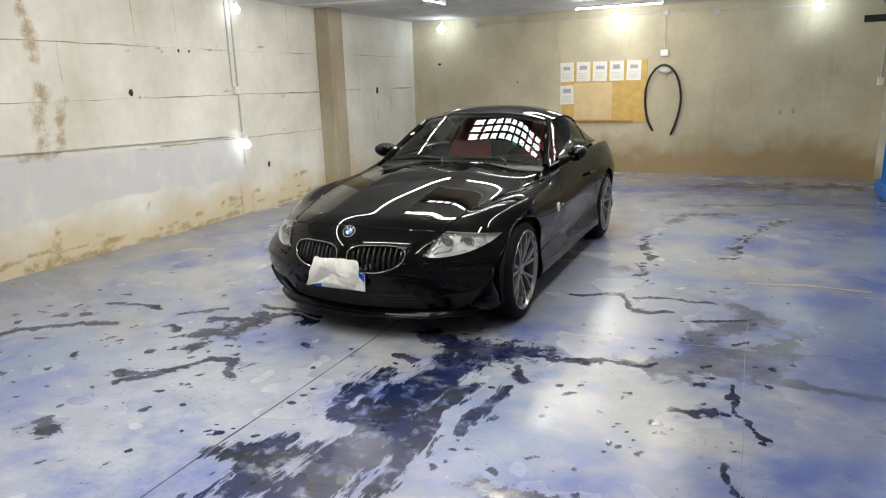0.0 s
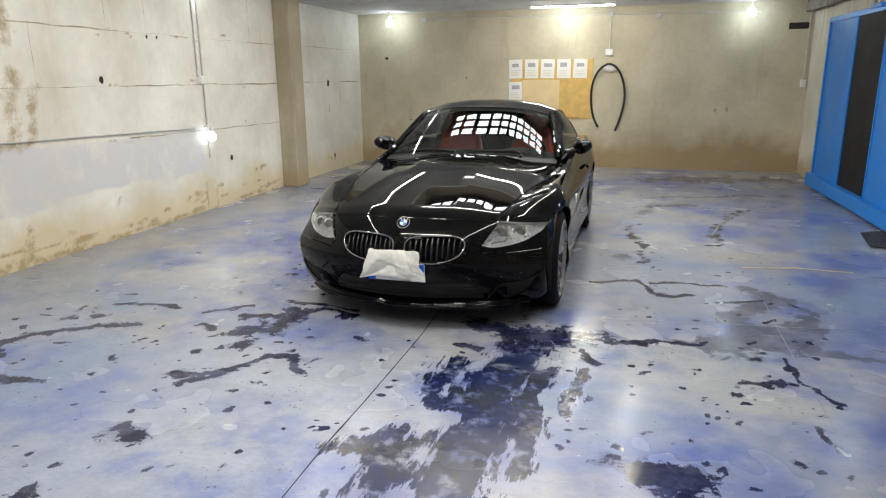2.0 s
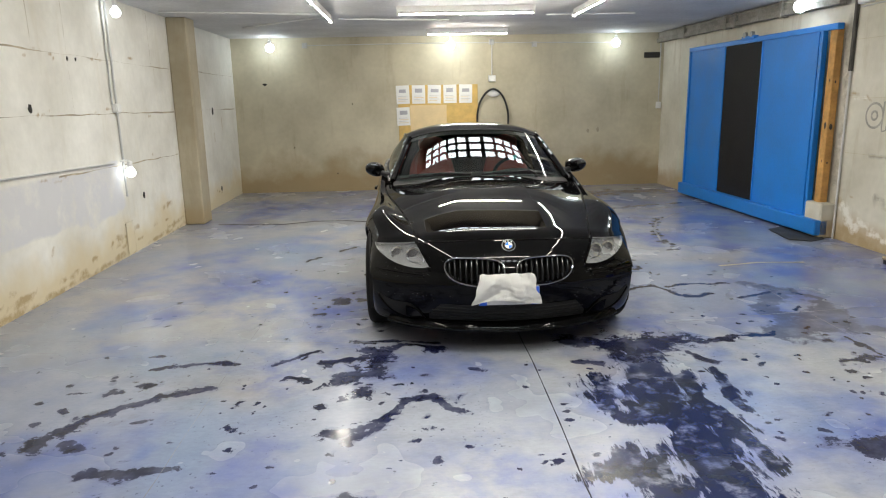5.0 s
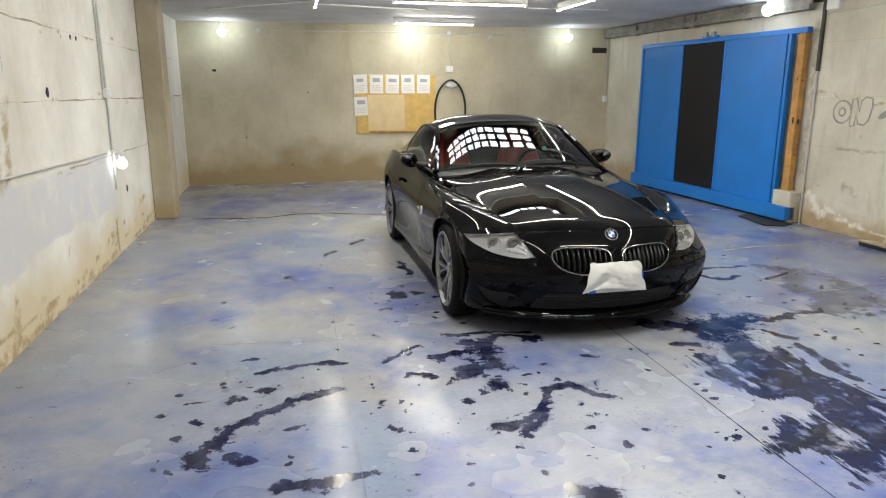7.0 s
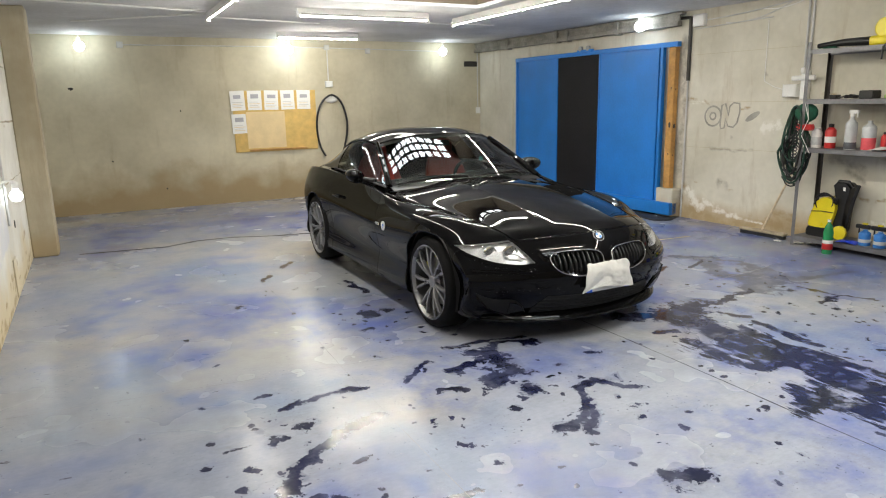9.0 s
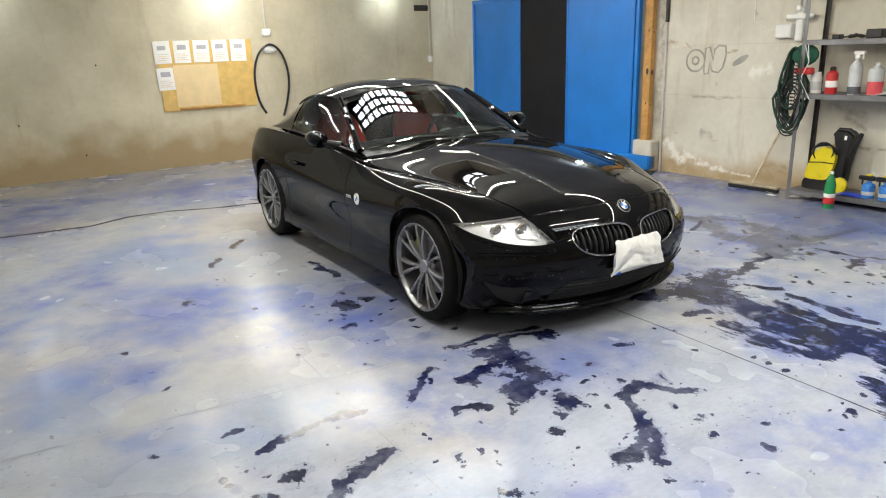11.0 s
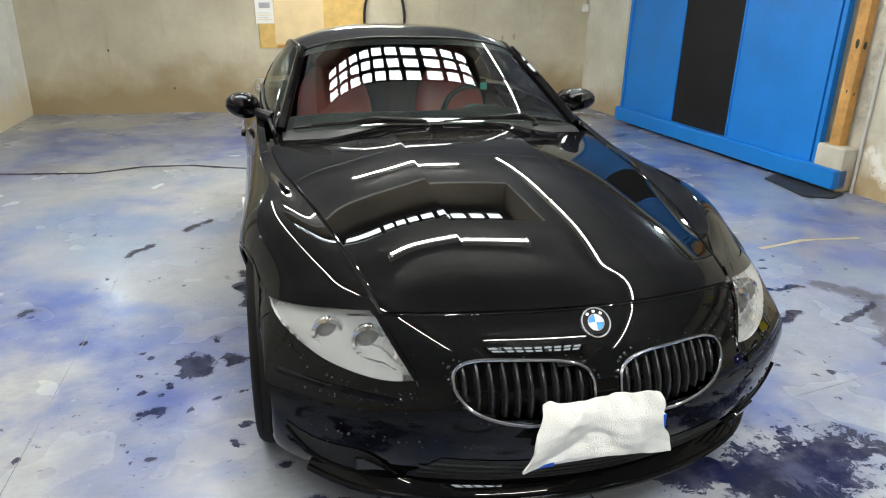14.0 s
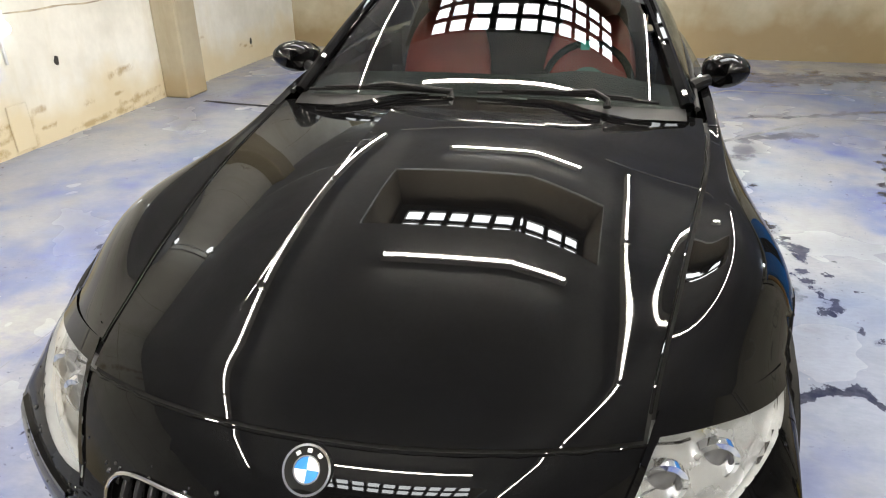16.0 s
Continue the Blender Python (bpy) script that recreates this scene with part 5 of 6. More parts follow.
def wheel(side, y, x_out, width):
    """Alloy wheel with thin paired spokes; x_out is the tyre's outer face."""
    hub = cpart("wheel", Geo().lathe([(0.001, 0.0), (0.034, 0.0), (0.040, -0.006), (0.044, -0.022), (0.078, -0.028), (0.083, -0.06)], 28,
                                     Matrix.Translation((side * (x_out - 0.03), y, HUB_Z)) @ Matrix.Rotation(radians(90 * side), 4, "Y")), M["rim"], None, "grey multi-spoke alloy wheel")
    m = Matrix.Translation((side * x_out, y, HUB_Z)) @ Matrix.Rotation(radians(90 * side), 4, "Y")
    w = width
    cpart("tyre", Geo().lathe([(0.250, -0.010), (0.260, -0.001), (0.276, 0.0), (0.296, -0.006), (0.309, -0.018), (0.3165, -0.035), (0.318, -0.06), (0.318, -w + 0.05), (0.316, -w + 0.03), (0.30, -w + 0.006), (0.27, -w), (0.238, -w + 0.01)], 56, m), M["rubber"], hub)
    cpart("rim", Geo().lathe([(0.258, -0.004), (0.256, 0.001), (0.250, 0.0), (0.245, -0.010), (0.240, -0.022)], 56, m), M["rim"], hub)
    cpart("rim_barrel", Geo().lathe([(0.240, -0.022), (0.225, -0.06), (0.205, -0.12), (0.205, -w + 0.02), (0.238, -w + 0.012)], 56, m), M["barrel"], hub)
    for i in range(wheel_n):
        for twin in (-1, 1):
            a0 = 2 * math.pi * i / wheel_n
            rows = []
            for t in range(7):
                t = t / 6
                r = 0.032 + (0.248 - 0.032) * t
                a = a0 + twin * (0.07 + 0.115 * t)
                h = -0.040 + 0.012 * math.sin(math.pi * t) + 0.022 * t
                half = 0.0088 + 0.0020 * t
                ca, sa = math.cos(a), math.sin(a)
                rows.append([(r * ca - o * sa, r * sa + o * ca, h + d) for o, d in ((-half, -0.025), (-half * 0.9, -0.002), (-half * 0.5, 0.002), (half * 0.5, 0.002), (half * 0.9, -0.002), (half, -0.025))])
            cpart("spoke", Geo().add([p for row in rows for p in row], [(q * 6 + j, q * 6 + j + 1, (q + 1) * 6 + j + 1, (q + 1) * 6 + j) for q in range(6) for j in range(5)], m), M["rim"], hub)
    cpart("brake_disc", Geo().lathe([(0.06, -0.09), (0.165, -0.09), (0.167, -0.10), (0.165, -0.115), (0.06, -0.115)], 40, m), M["disc"], hub)
    cpart("caliper", Geo().add(*arc_block(0.115, 0.19, -0.075, -0.13, radians(35), radians(80)), m), M["caliper"] if y < 5 else M["trim"], hub)
    return hub


def arc_block(r0, r1, h0, h1, a0, a1, n=8):
    vs, fs = [], []
    for i in range(n + 1):
        a = a0 + (a1 - a0) * i / n
        vs += [(r * math.cos(a), r * math.sin(a), h) for r, h in ((r0, h0), (r1, h0), (r1, h1), (r0, h1))]
    for i in range(n):
        fs += [(i * 4 + j, i * 4 + (j + 1) % 4, i * 4 + 4 + (j + 1) % 4, i * 4 + 4 + j) for j in range(4)]
    return vs, fs + [(0, 1, 2, 3), (n * 4 + 3, n * 4 + 2, n * 4 + 1, n * 4)]


for side in (1, -1):
    wheel(side, WHEELS_Y[0], 0.868, 0.225)
    wheel(side, WHEELS_Y[1], 0.888, 0.255)
    for y in WHEELS_Y:
        well = []
        for x in (0.44, 0.62, 0.84):
            well.append([(side * x, y + (ARCH + 0.006) * math.cos(a), HUB_Z + (ARCH + 0.006) * math.sin(a)) for a in np.linspace(-0.35, math.pi + 0.35, 32)])
        g = Geo().grid(well)
        back = [(side * 0.44, y + (ARCH + 0.006) * math.cos(a), HUB_Z + (ARCH + 0.006) * math.sin(a)) for a in np.linspace(-0.35, math.pi + 0.35, 32)]
        g.add(back, [tuple(range(32))])
        cpart("wheel_well", g, M["shell"])
        lipp = []
        for a in np.linspace(-0.30, math.pi + 0.30, 40):
            py, pz = y + ARCH * math.cos(a), HUB_Z + ARCH * math.sin(a)
            h, _, _, _ = skin_tree.ray_cast(Vector((side * 1.3, py, pz)), Vector((-side, 0, 0)))
            if h is not None and abs(h.x) > 0.6:
                lipp.append((h.x - side * 0.004, py, pz))
        cpart("arch_lip", Geo().tube(lipp, 0.007, 6), M["paint"])

# cabin
cpart("cabin_floor", Geo().box(-0.72, 0.72, 4.95, 6.35, 0.22, 0.26), M["shell"])
# upper panel added to block the view out, in place of a dark rear window
cpart("bulkhead", Geo().box(-0.66, 0.66, 6.28, 6.33, 0.25, 0.93).prism([(-0.62, 0.93), (0.62, 0.93), (0.57, 1.06), (0.36, 1.17), (-0.36, 1.17), (-0.57, 1.06)], 0, 0.02, Matrix.Translation((0, 6.31, 0)) @ Matrix.Rotation(radians(90), 4, "X")), M["dash"])
dash_rows = []
for t, (y, z) in enumerate(((4.90, 0.872), (5.02, 0.885), (5.20, 0.895), (5.33, 0.885), (5.40, 0.85), (5.42, 0.74), (5.40, 0.60))):
    dash_rows.append([(x, y + 0.08 * (abs(x) / 0.68) ** 2 * (1 if t < 2 else 0), z - 0.02 * (abs(x) / 0.68) ** 4 + (0.028 * math.exp(-((x - 0.36) / 0.15) ** 2) if t in (2, 3) else 0)) for x in np.linspace(-0.69, 0.69, 25)])
cpart("dashboard", Geo().grid(dash_rows), M["dash"])
wc, tilt = Vector((0.36, 5.55, 0.80)), Matrix.Rotation(radians(68), 4, "X")
mw = Matrix.Translation(wc) @ tilt
ringp = [mw @ Vector((0.185 * math.cos(a), 0.185 * math.sin(a), 0)) for a in [2 * math.pi * i / 36 for i in range(36)]]
wheel_ob = cpart("steering_wheel", Geo().tube(ringp, 0.016, 8, True), M["dash"])
cpart("airbag_cover", Geo().lathe([(0.0005, 0.02), (0.06, 0.018), (0.085, 0.005), (0.09, -0.03)], 28, mw), M["teal_wheel"], wheel_ob)
for a in (0, 180, 270):
    d = Vector((math.cos(radians(a)), math.sin(radians(a)), 0))
    cpart("wheel_spoke", Geo().tube([mw @ (d * 0.07), mw @ (d * 0.185)], 0.017, 6), M["dash"], wheel_ob)
for side in (1, -1):
    xc = side * 0.36

    def pad(y, z, hw, th, lean):
        return [Vector((xc + hw * math.sin(a) * (abs(math.sin(a)) ** -0.3 if abs(math.sin(a)) > 0.05 else 1), y - th * math.cos(a) * (1 if math.cos(a) > 0 else 0.7), z + lean * th * math.cos(a))) for a in [2 * math.pi * i / 28 for i in range(29)]]
    back_rows = [pad(5.94 + 0.24 * t, 0.42 + 0.60 * t, 0.228 * math.sqrt(1 - 0.72 * max(0, (t - 0.45) / 0.55) ** 2.4), 0.085 * (1 - 0.5 * t ** 6), 0.3) for t in [i / 12 for i in range(13)]]
    seat = cpart("seat", Geo().grid(back_rows), M["red_leather"], None, "red leather bucket seat")
    cushion = [[Vector((xc + hw * math.sin(a), y, 0.44 + 0.07 * math.cos(a))) for a in [2 * math.pi * i / 24 for i in range(25)]] for y, hw in ((5.45, 0.1), (5.48, 0.22), (5.7, 0.25), (5.95, 0.25))]
    cpart("seat_cushion", Geo().grid(cushion), M["red_leather"], seat)
    head_rows = [pad(6.17 + 0.05 * t, 1.0 + 0.15 * t, 0.125 * math.sqrt(max(0.02, 1 - (2 * t - 1) ** 4)), 0.05, 0.2) for t in [i / 8 for i in range(9)]]
    cpart("headrest", Geo().grid(head_rows), M["red_leather"], seat)
    cpart("door_panel", Geo().box(min(side * 0.69, side * 0.73), max(side * 0.69, side * 0.73), 5.05, 6.2, 0.3, 0.875, 0.012), M["dash"])
cpart("inner_mirror", Geo().box(-0.11, 0.11, 5.52, 5.545, 1.125, 1.175, 0.01), M["trim"])
cpart("screen_tag", Geo().box(0.325, 0.36, 5.36, 5.364, 0.985, 1.02), M["teal_tag"])

# number plate, and the cloth hung over it
plate = cpart("number_plate", Geo().box(-0.186, 0.162, 3.198, 3.206, 0.344, 0.452, 0.004), M["badge_white"])
for x in (-0.162, 0.138):
    cpart("plate_band", Geo().box(x - 0.022, x + 0.022, 3.1945, 3.198, 0.345, 0.451), M["plate_blue"], plate)
cloth_rows = []
for i in range(25):
    t = i / 24
    row = []
    for j in range(37):
        u = j / 36 * 2 - 1
        half = 0.150 + 0.050 * t + 0.004 * math.sin(7 * t + 1)
        x = -0.026 + u * half + 0.012 * noise.noise((3 * t, 0.4, u * 0.2))
        z = 0.527 - 0.162 * t - 0.012 * u * u * (1 - t) + 0.012 * math.sin(3 * u + 2) * t + (0.014 * math.exp(-((u - 0.84) / 0.15) ** 2) + 0.012 * math.exp(-((u + 0.90) / 0.12) ** 2)) * (1 - t) ** 3
        y = 3.178 + 0.022 * max(0, 1 - t / 0.35) ** 1.5 + 0.008 * noise.noise((u * 2.4, t * 2.2, 1.7)) + 0.006 * math.sin(5 * u + 4 * t) + 0.005 * noise.noise((u * 6.5, t * 6.0, 4.2)) + 0.007 * abs(noise.noise((u * 3.2 + t, t * 4.1 - u, 8.3)))
        row.append((x - 2.07, y, z))
    cloth_rows.append(row)
tagged(part("cloth", Geo().sheet(cloth_rows, -0.006), M["cloth"]), "crumpled white terry cloth hung over the number plate", "cloth")

# water drops left by the wash on the nose, in loose clusters along edges
drip = random.Random(11)
drops = Geo()


def drop_at(x, z, r):
    p = on_front(x, z, 0.0)
    q = on_front(x + 0.004, z, 0.0) - p
    w = on_front(x, z + 0.004, 0.0) - p
    nrm = q.cross(w)
    if nrm.y > 0:
        nrm = -nrm
    m = Matrix.Translation(p) @ nrm.to_track_quat("Z", "Y").to_matrix().to_4x4()
    drops.lathe([(0.0002, r * 0.6), (r * 0.6, r * 0.48), (r * 0.92, r * 0.2), (r, -0.0005)], 7, m)


rim_pts = kidney_outline(0.014, 60)
for _ in range(280):
    kind = drip.random()
    side = drip.choice((1, -1))
    if kind < 0.30:
        x, z = drip.choice(rim_pts)
        x, z = x + drip.gauss(0, 0.008), z + drip.gauss(0, 0.006)
    elif kind < 0.55:
        x = drip.uniform(0.46, 0.80)
        z = LAMP_LOW(x) - 0.012 - abs(drip.gauss(0, 0.012))
    elif kind < 0.75:
        x = drip.uniform(0.48, 0.78)
        z = 0.478 + drip.gauss(0, 0.012)
    elif kind < 0.9:
        x = drip.uniform(0.3, 0.72)
        z = 0.355 + drip.gauss(0, 0.03)
    else:
        x, z = drip.uniform(0.44, 0.50), drip.uniform(0.49, 0.60)
    drop_at(side * x, z, drip.choice((0.0022, 0.003, 0.0042, 0.0056)))
tagged(cpart("water_drops", drops, M["water"], None, "clear water drops left from washing"), kind="stuff")

# ---- fittings on the walls ----


def pipe(pts, r, material, label, category="pipe", name="pipe", group=""):
    return tagged(part(name, Geo().tube(pts, r, 8), material), label, category, group)


def wall_box(name, c, size, label, category, material, wall, lid=True):
    """A small box on a wall; c is the middle of its back."""
    root = thing(name, c, label, category)
    w, h, d = size
    if wall == "y":
        part("box_body", Geo().box(-w / 2, w / 2, -d, 0, -h / 2, h / 2, 0.006), material, root)
        if lid:
            part("box_lid", Geo().box(-w / 2 + 0.008, w / 2 - 0.008, -d - 0.006, -d, -h / 2 + 0.008, h / 2 - 0.008, 0.003), material, root)
    else:
        s = 1 if wall == "left" else -1
        part("box_body", Geo().box(min(0, s * d), max(0, s * d), -w / 2, w / 2, -h / 2, h / 2, 0.006), material, root)
        if lid:
            part("box_lid", Geo().box(min(s * d, s * (d + 0.006)), max(s * d, s * (d + 0.006)), -w / 2 + 0.008, w / 2 - 0.008, -h / 2 + 0.008, h / 2 - 0.008, 0.003), material, root)
    return root


# whitewashed wall: conduit with switch and two bulbs
pipe([(XL + 0.012, 6.45, ZC), (XL + 0.012, 6.45, 0.60)], 0.011, M["grey_pipe"], "grey conduit running down the whitewashed wall")
pipe([(XL + 0.012, 6.36, ZC), (XL + 0.012, 6.36, 1.51)], 0.009, M["grey_pipe"], "grey conduit running down the whitewashed wall")
wall_box("switch_box", (XL, 6.42, 1.475), (0.11, 0.09, 0.045), "white switch box on the conduit of the whitewashed wall", "switch", M["white_plastic"], "left")
for z, y, d in ((0.955, 6.41, 0.09), (2.48, 6.42, 0.12)):
    pipe([(XL, y, z), (XL + d * 0.6, y, z + 0.015), (XL + d, y, z)], 0.01, M["white_plastic"], "white bracket that holds a bare bulb", "bracket", "lamp_bracket")
pipe([(XL + 0.02, 0.4, 1.035), (XL + 0.02, 3.5, 1.03), (XL + 0.02, 6.2, 0.955)], 0.008, M["grey_pipe"], "thin grey cable along the whitewashed wall", "cable", "cable")
tagged(part("wall_patch", Geo().box(XL, XL + 0.012, 6.34, 6.52, 0.02, 0.34, 0.008), M["wall_left"]), "rough mortar patch at the foot of the wall", "patch")

# back wall: conduits and boxes
pipe([(-4.33, YB - 0.012, 2.395), (-1.9, YB - 0.012, 2.405), (0.9, YB - 0.012, 2.37)], 0.008, M["grey_pipe"], "thin conduit along the top of the back wall")
pipe([(-1.265, YB - 0.012, 2.39), (-1.265, YB - 0.012, 1.86)], 0.010, M["grey_pipe"], "conduit dropping to the hose lamp on the back wall")
pipe([(1.57, YB - 0.012, 2.45), (1.57, YB - 0.012, 1.38)], 0.011, M["grey_pipe"], "conduit dropping to a switch in the corner of the back wall")
for x, z in ((-4.33, 2.395), (-1.27, 2.405), (-0.56, 2.36)):
    wall_box("junction_box", (x, YB, z), (0.085, 0.085, 0.04), "round-edged grey junction box on the back wall", "junction box", M["grey_pipe"], "y")
wall_box("junction_box", (-1.265, YB, 1.825), (0.12, 0.10, 0.05), "white socket box below the conduit on the back wall", "socket", M["white_plastic"], "y")
wall_box("switch_box", (1.57, YB, 1.335), (0.08, 0.11, 0.045), "white switch box in the corner of the back wall", "switch", M["white_plastic"], "y")
wall_box("air_vent", (1.44, YB, 2.16), (0.29, 0.09, 0.012), "dark slot vent high on the back wall", "vent", M["hole_shade"], "y")

# notice board
board = thing("notice_board", (-2.17, YB, 1.26), "yellow cork notice board with papers on the ochre wall", "notice board")
part("backing", Geo().box(-0.665, 0.665, -0.018, 0, -0.475, 0.475, 0.004), M["cork"], board)
part("card_sheet", Geo().box(-0.47, 0.14, -0.021, -0.018, -0.42, 0.15), M["card"], board, "paler cardboard sheet")
part("ledge", Geo().box(-0.45, 0.47, -0.055, -0.018, -0.46, -0.435, 0.004), M["wood"], board)
for i in range(6):
    x, z = (-0.585 + 0.262 * i, 0.325) if i < 5 else (-0.585, -0.03)
    sheet = part("paper", Geo().box(-0.11, 0.11, -0.024, -0.0215, -0.15, 0.15), M["paper"], board, "white printed sheet")
    sheet.location = (x, 0, z)
    sheet.rotation_euler = (0, radians((i * 37 % 5 - 2) * 0.8), 0)
    part("print_bar", Geo().box(-0.06, 0.05 + 0.01 * (i % 3), -0.026, -0.024, 0.03, 0.085 + 0.01 * (i % 2), 0.0004), M["ink"], sheet)
    for k in range(4):
        part("print_bar", Geo().box(-0.08, 0.08 - 0.03 * ((i + k) % 2), -0.0255, -0.024, -0.03 - 0.026 * k, -0.022 - 0.026 * k), M["card"] if k % 2 else M["grey_pipe"], sheet)

# hose hung over a wall lamp
wl = thing("wall_lamp", (-1.24, YB, 1.585), "white oval bulkhead lamp that holds a black hose", "lamp")
part("lamp_body", Geo().ball((0, -0.03, 0), 0.11, 20, 1, 0.45, 0.55), M["white_plastic"], wl)
part("lamp_hook", Geo().tube([(0, -0.02, 0.04), (0, -0.09, 0.05), (0, -0.1, 0.085)], 0.009, 8), M["galv"], wl)
arc = [(-1.385, YB - 0.03, 0.66), (-1.47, YB - 0.035, 0.83), (-1.515, YB - 0.05, 1.08), (-1.505, YB - 0.07, 1.32), (-1.43, YB - 0.085, 1.52), (-1.31, YB - 0.1, 1.635),
       (-1.20, YB - 0.1, 1.635), (-1.09, YB - 0.085, 1.53), (-1.015, YB - 0.07, 1.33), (-0.995, YB - 0.05, 1.08), (-1.05, YB - 0.035, 0.80), (-1.12, YB - 0.03, 0.60)]
cs = [cubic(range(len(arc)), [p[k] for p in arc]) for k in range(3)]
tagged(part("hose", Geo().tube([[c(i / 4) for c in cs] for i in range(45)], 0.017, 10), M["hose_black"]), "black rubber hose hung in an arch on the ochre wall", "hose")

# ---- sliding door in the concrete wall ----
set_before = names()
DX = 1.85
sliding = thing("sliding_door", (DX, 8.1, 0), "blue steel sliding door with a black middle panel", "door", kind="structure")


def dpart(name, box, material, label="", bevel=0.004):
    x0, x1, y0, y1, z0, z1 = box
    return part(name, Geo().box(x0, x1, y0 - 8.1, y1 - 8.1, z0, z1, bevel), material, sliding, label)


DY0, DY1, DZ0, DZ1 = 6.50, 9.74, 0.16, 2.16
dpart("blue_panel", (0.02, 0.05, 8.66, DY1 - 0.05, DZ0, DZ1 - 0.04), M["blue_steel"])
dpart("black_panel", (0.025, 0.05, 7.72, 8.66, DZ0, DZ1 - 0.04), M["black_panel"], "matt black sheet panel")
dpart("blue_panel", (0.02, 0.05, DY0 + 0.14, 7.72, DZ0, DZ1 - 0.04), M["blue_steel"])
dpart("top_beam", (0.0, 0.07, DY0 - 0.18, DY1, DZ1 - 0.05, DZ1 + 0.01), M["blue_steel"])
dpart("bottom_beam", (-0.06, 0.08, DY0 - 0.22, DY1, 0.03, DZ0 + 0.03), M["blue_steel"], "", 0.008)
for y in (DY0 + 0.07, DY0 + 0.135, DY1 - 0.03):
    dpart("stile", (0.0, 0.06, y - 0.022, y + 0.022, DZ0, DZ1 - 0.045), M["blue_steel"])
for y in (7.72, 8.66):
    dpart("stile", (0.008, 0.05, y - 0.012, y + 0.012, DZ0, DZ1 - 0.045), M["blue_steel"])
dpart("latch", (-0.03, 0.03, 7.86, 8.16, DZ1 - 0.01, DZ1 + 0.03), M["blue_steel"])
for y in (7.93, 8.09):
    part("roller", Geo().cyl((-0.035, y - 8.1, DZ1 + 0.045), (0.0, y - 8.1, DZ1 + 0.045), 0.035, 16), M["galv"], sliding)

track = thing("door_track", (1.90, 8.6, 2.38), "rusty steel sliding track under the ceiling above the blue door", "door track", kind="structure")
part("rail", Geo().box(-0.04, 0.04, -2.25, 2.45, -0.03, 0.03, 0.004), M["dusty_steel"], track)
part("web", Geo().box(-0.012, 0.012, -2.25, 2.45, 0.03, 0.10), M["dusty_steel"], track)
part("upper_rail", Geo().box(-0.03, 0.05, -2.3, 2.45, 0.10, 0.13, 0.004), M["dusty_steel"], track)
for y in (-1.2, -0.15, 0.1, 1.4):
    part("track_hanger", Geo().box(-0.05, 0.05, y - 0.03, y + 0.03, -0.045, 0.135, 0.004), M["dusty_steel"], track)

post = tagged(part("timber_post", Geo().box(1.89, XR - 0.03, 6.385, 6.49, 0.36, 2.17, 0.006), M["wood"]), "upright orange pine timber with dark knots beside the door", "post")
for z, r in ((1.17, 0.030), (0.80, 0.012), (1.62, 0.014)):
    part("knot", Geo().add([(1.8885, 6.425 + 0.6 * r * math.cos(a), z + r * math.sin(a) * (1.5 if math.sin(a) < 0 else 1)) for a in [-2 * math.pi * i / 14 for i in range(14)]], [tuple(range(14))]), M["iron"], post)
    part("knot", Geo().add([(1.925 + 0.6 * r * math.cos(a), 6.3835, z - 0.02 + r * math.sin(a)) for a in [2 * math.pi * i / 14 for i in range(14)]], [tuple(range(14))]), M["iron"], post)
tagged(part("concrete_block", Geo().box(1.84, XR, 6.28, 6.56, 0.0, 0.365, 0.015), M["wall_right"]), "broken pale concrete footing under the timber", "block")
pipe([(XR - 0.02, 6.25, 2.45), (XR - 0.02, 6.25, 1.70)], 0.022, M["iron"], "dark iron pipe down the concrete wall", "pipe")
pipe([(XR - 0.02, 6.25, 1.70), (XR - 0.02, 6.25, 0.0)], 0.011, M["grey_pipe"], "thin grey pipe down the concrete wall", "pipe")
pipe([(XR - 0.03, 6.25, 2.44), (1.92, 7.3, 2.46), (1.91, 8.3, 2.47)], 0.018, M["iron"], "dark iron pipe under the ceiling", "pipe")
wall_box("junction_box", (XR, 6.11, 2.395), (0.17, 0.14, 0.06), "white junction box high on the concrete wall", "junction box", M["white_plastic"], "right")


def droop(a, b, sag, n=14):
    a, b = Vector(a), Vector(b)
    return [a.lerp(b, i / n) - Vector((0, 0, sag * 4 * (i / n) * (1 - i / n))) for i in range(n + 1)]


cables = [((6.02, 2.39), (4.78, 2.49), 0.02, 0.008), ((6.2, 2.30), (5.15, 2.33), 0.0, 0.007), ((5.75, 2.33), (4.95, 2.46), 0.06, 0.006), ((5.30, 2.43), (4.70, 2.50), 0.05, 0.005), ((5.20, 1.66), (4.90, 1.555), 0.02, 0.004), ((5.20, 2.30), (5.20, 1.66), -0.01, 0.004)]
for (ya, za), (yb, zb), sag, r in cables:
    pipe(droop((XR - 0.01, ya, za), (XR - 0.01, yb, zb), sag), r, M["grey_pipe"] if r > 0.005 else M["white_plastic"], "loose electric cable on the concrete wall", "cable", "cable", "wall cables")
for y in (4.74, 4.69):
    pipe([(XR - 0.015, y, ZC), (XR - 0.015, y, 1.62)], 0.012, M["grey_pipe"], "grey conduit down to the sockets on the concrete wall")
wall_box("socket_box", (XR, 4.85, 1.55), (0.16, 0.13, 0.08), "white socket box on the concrete wall", "socket", M["white_plastic"], "right")
plug = wall_box("socket_box", (XR, 4.70, 1.60), (0.07, 0.30, 0.07), "white socket strip with plugs on the concrete wall", "socket", M["white_plastic"], "right")
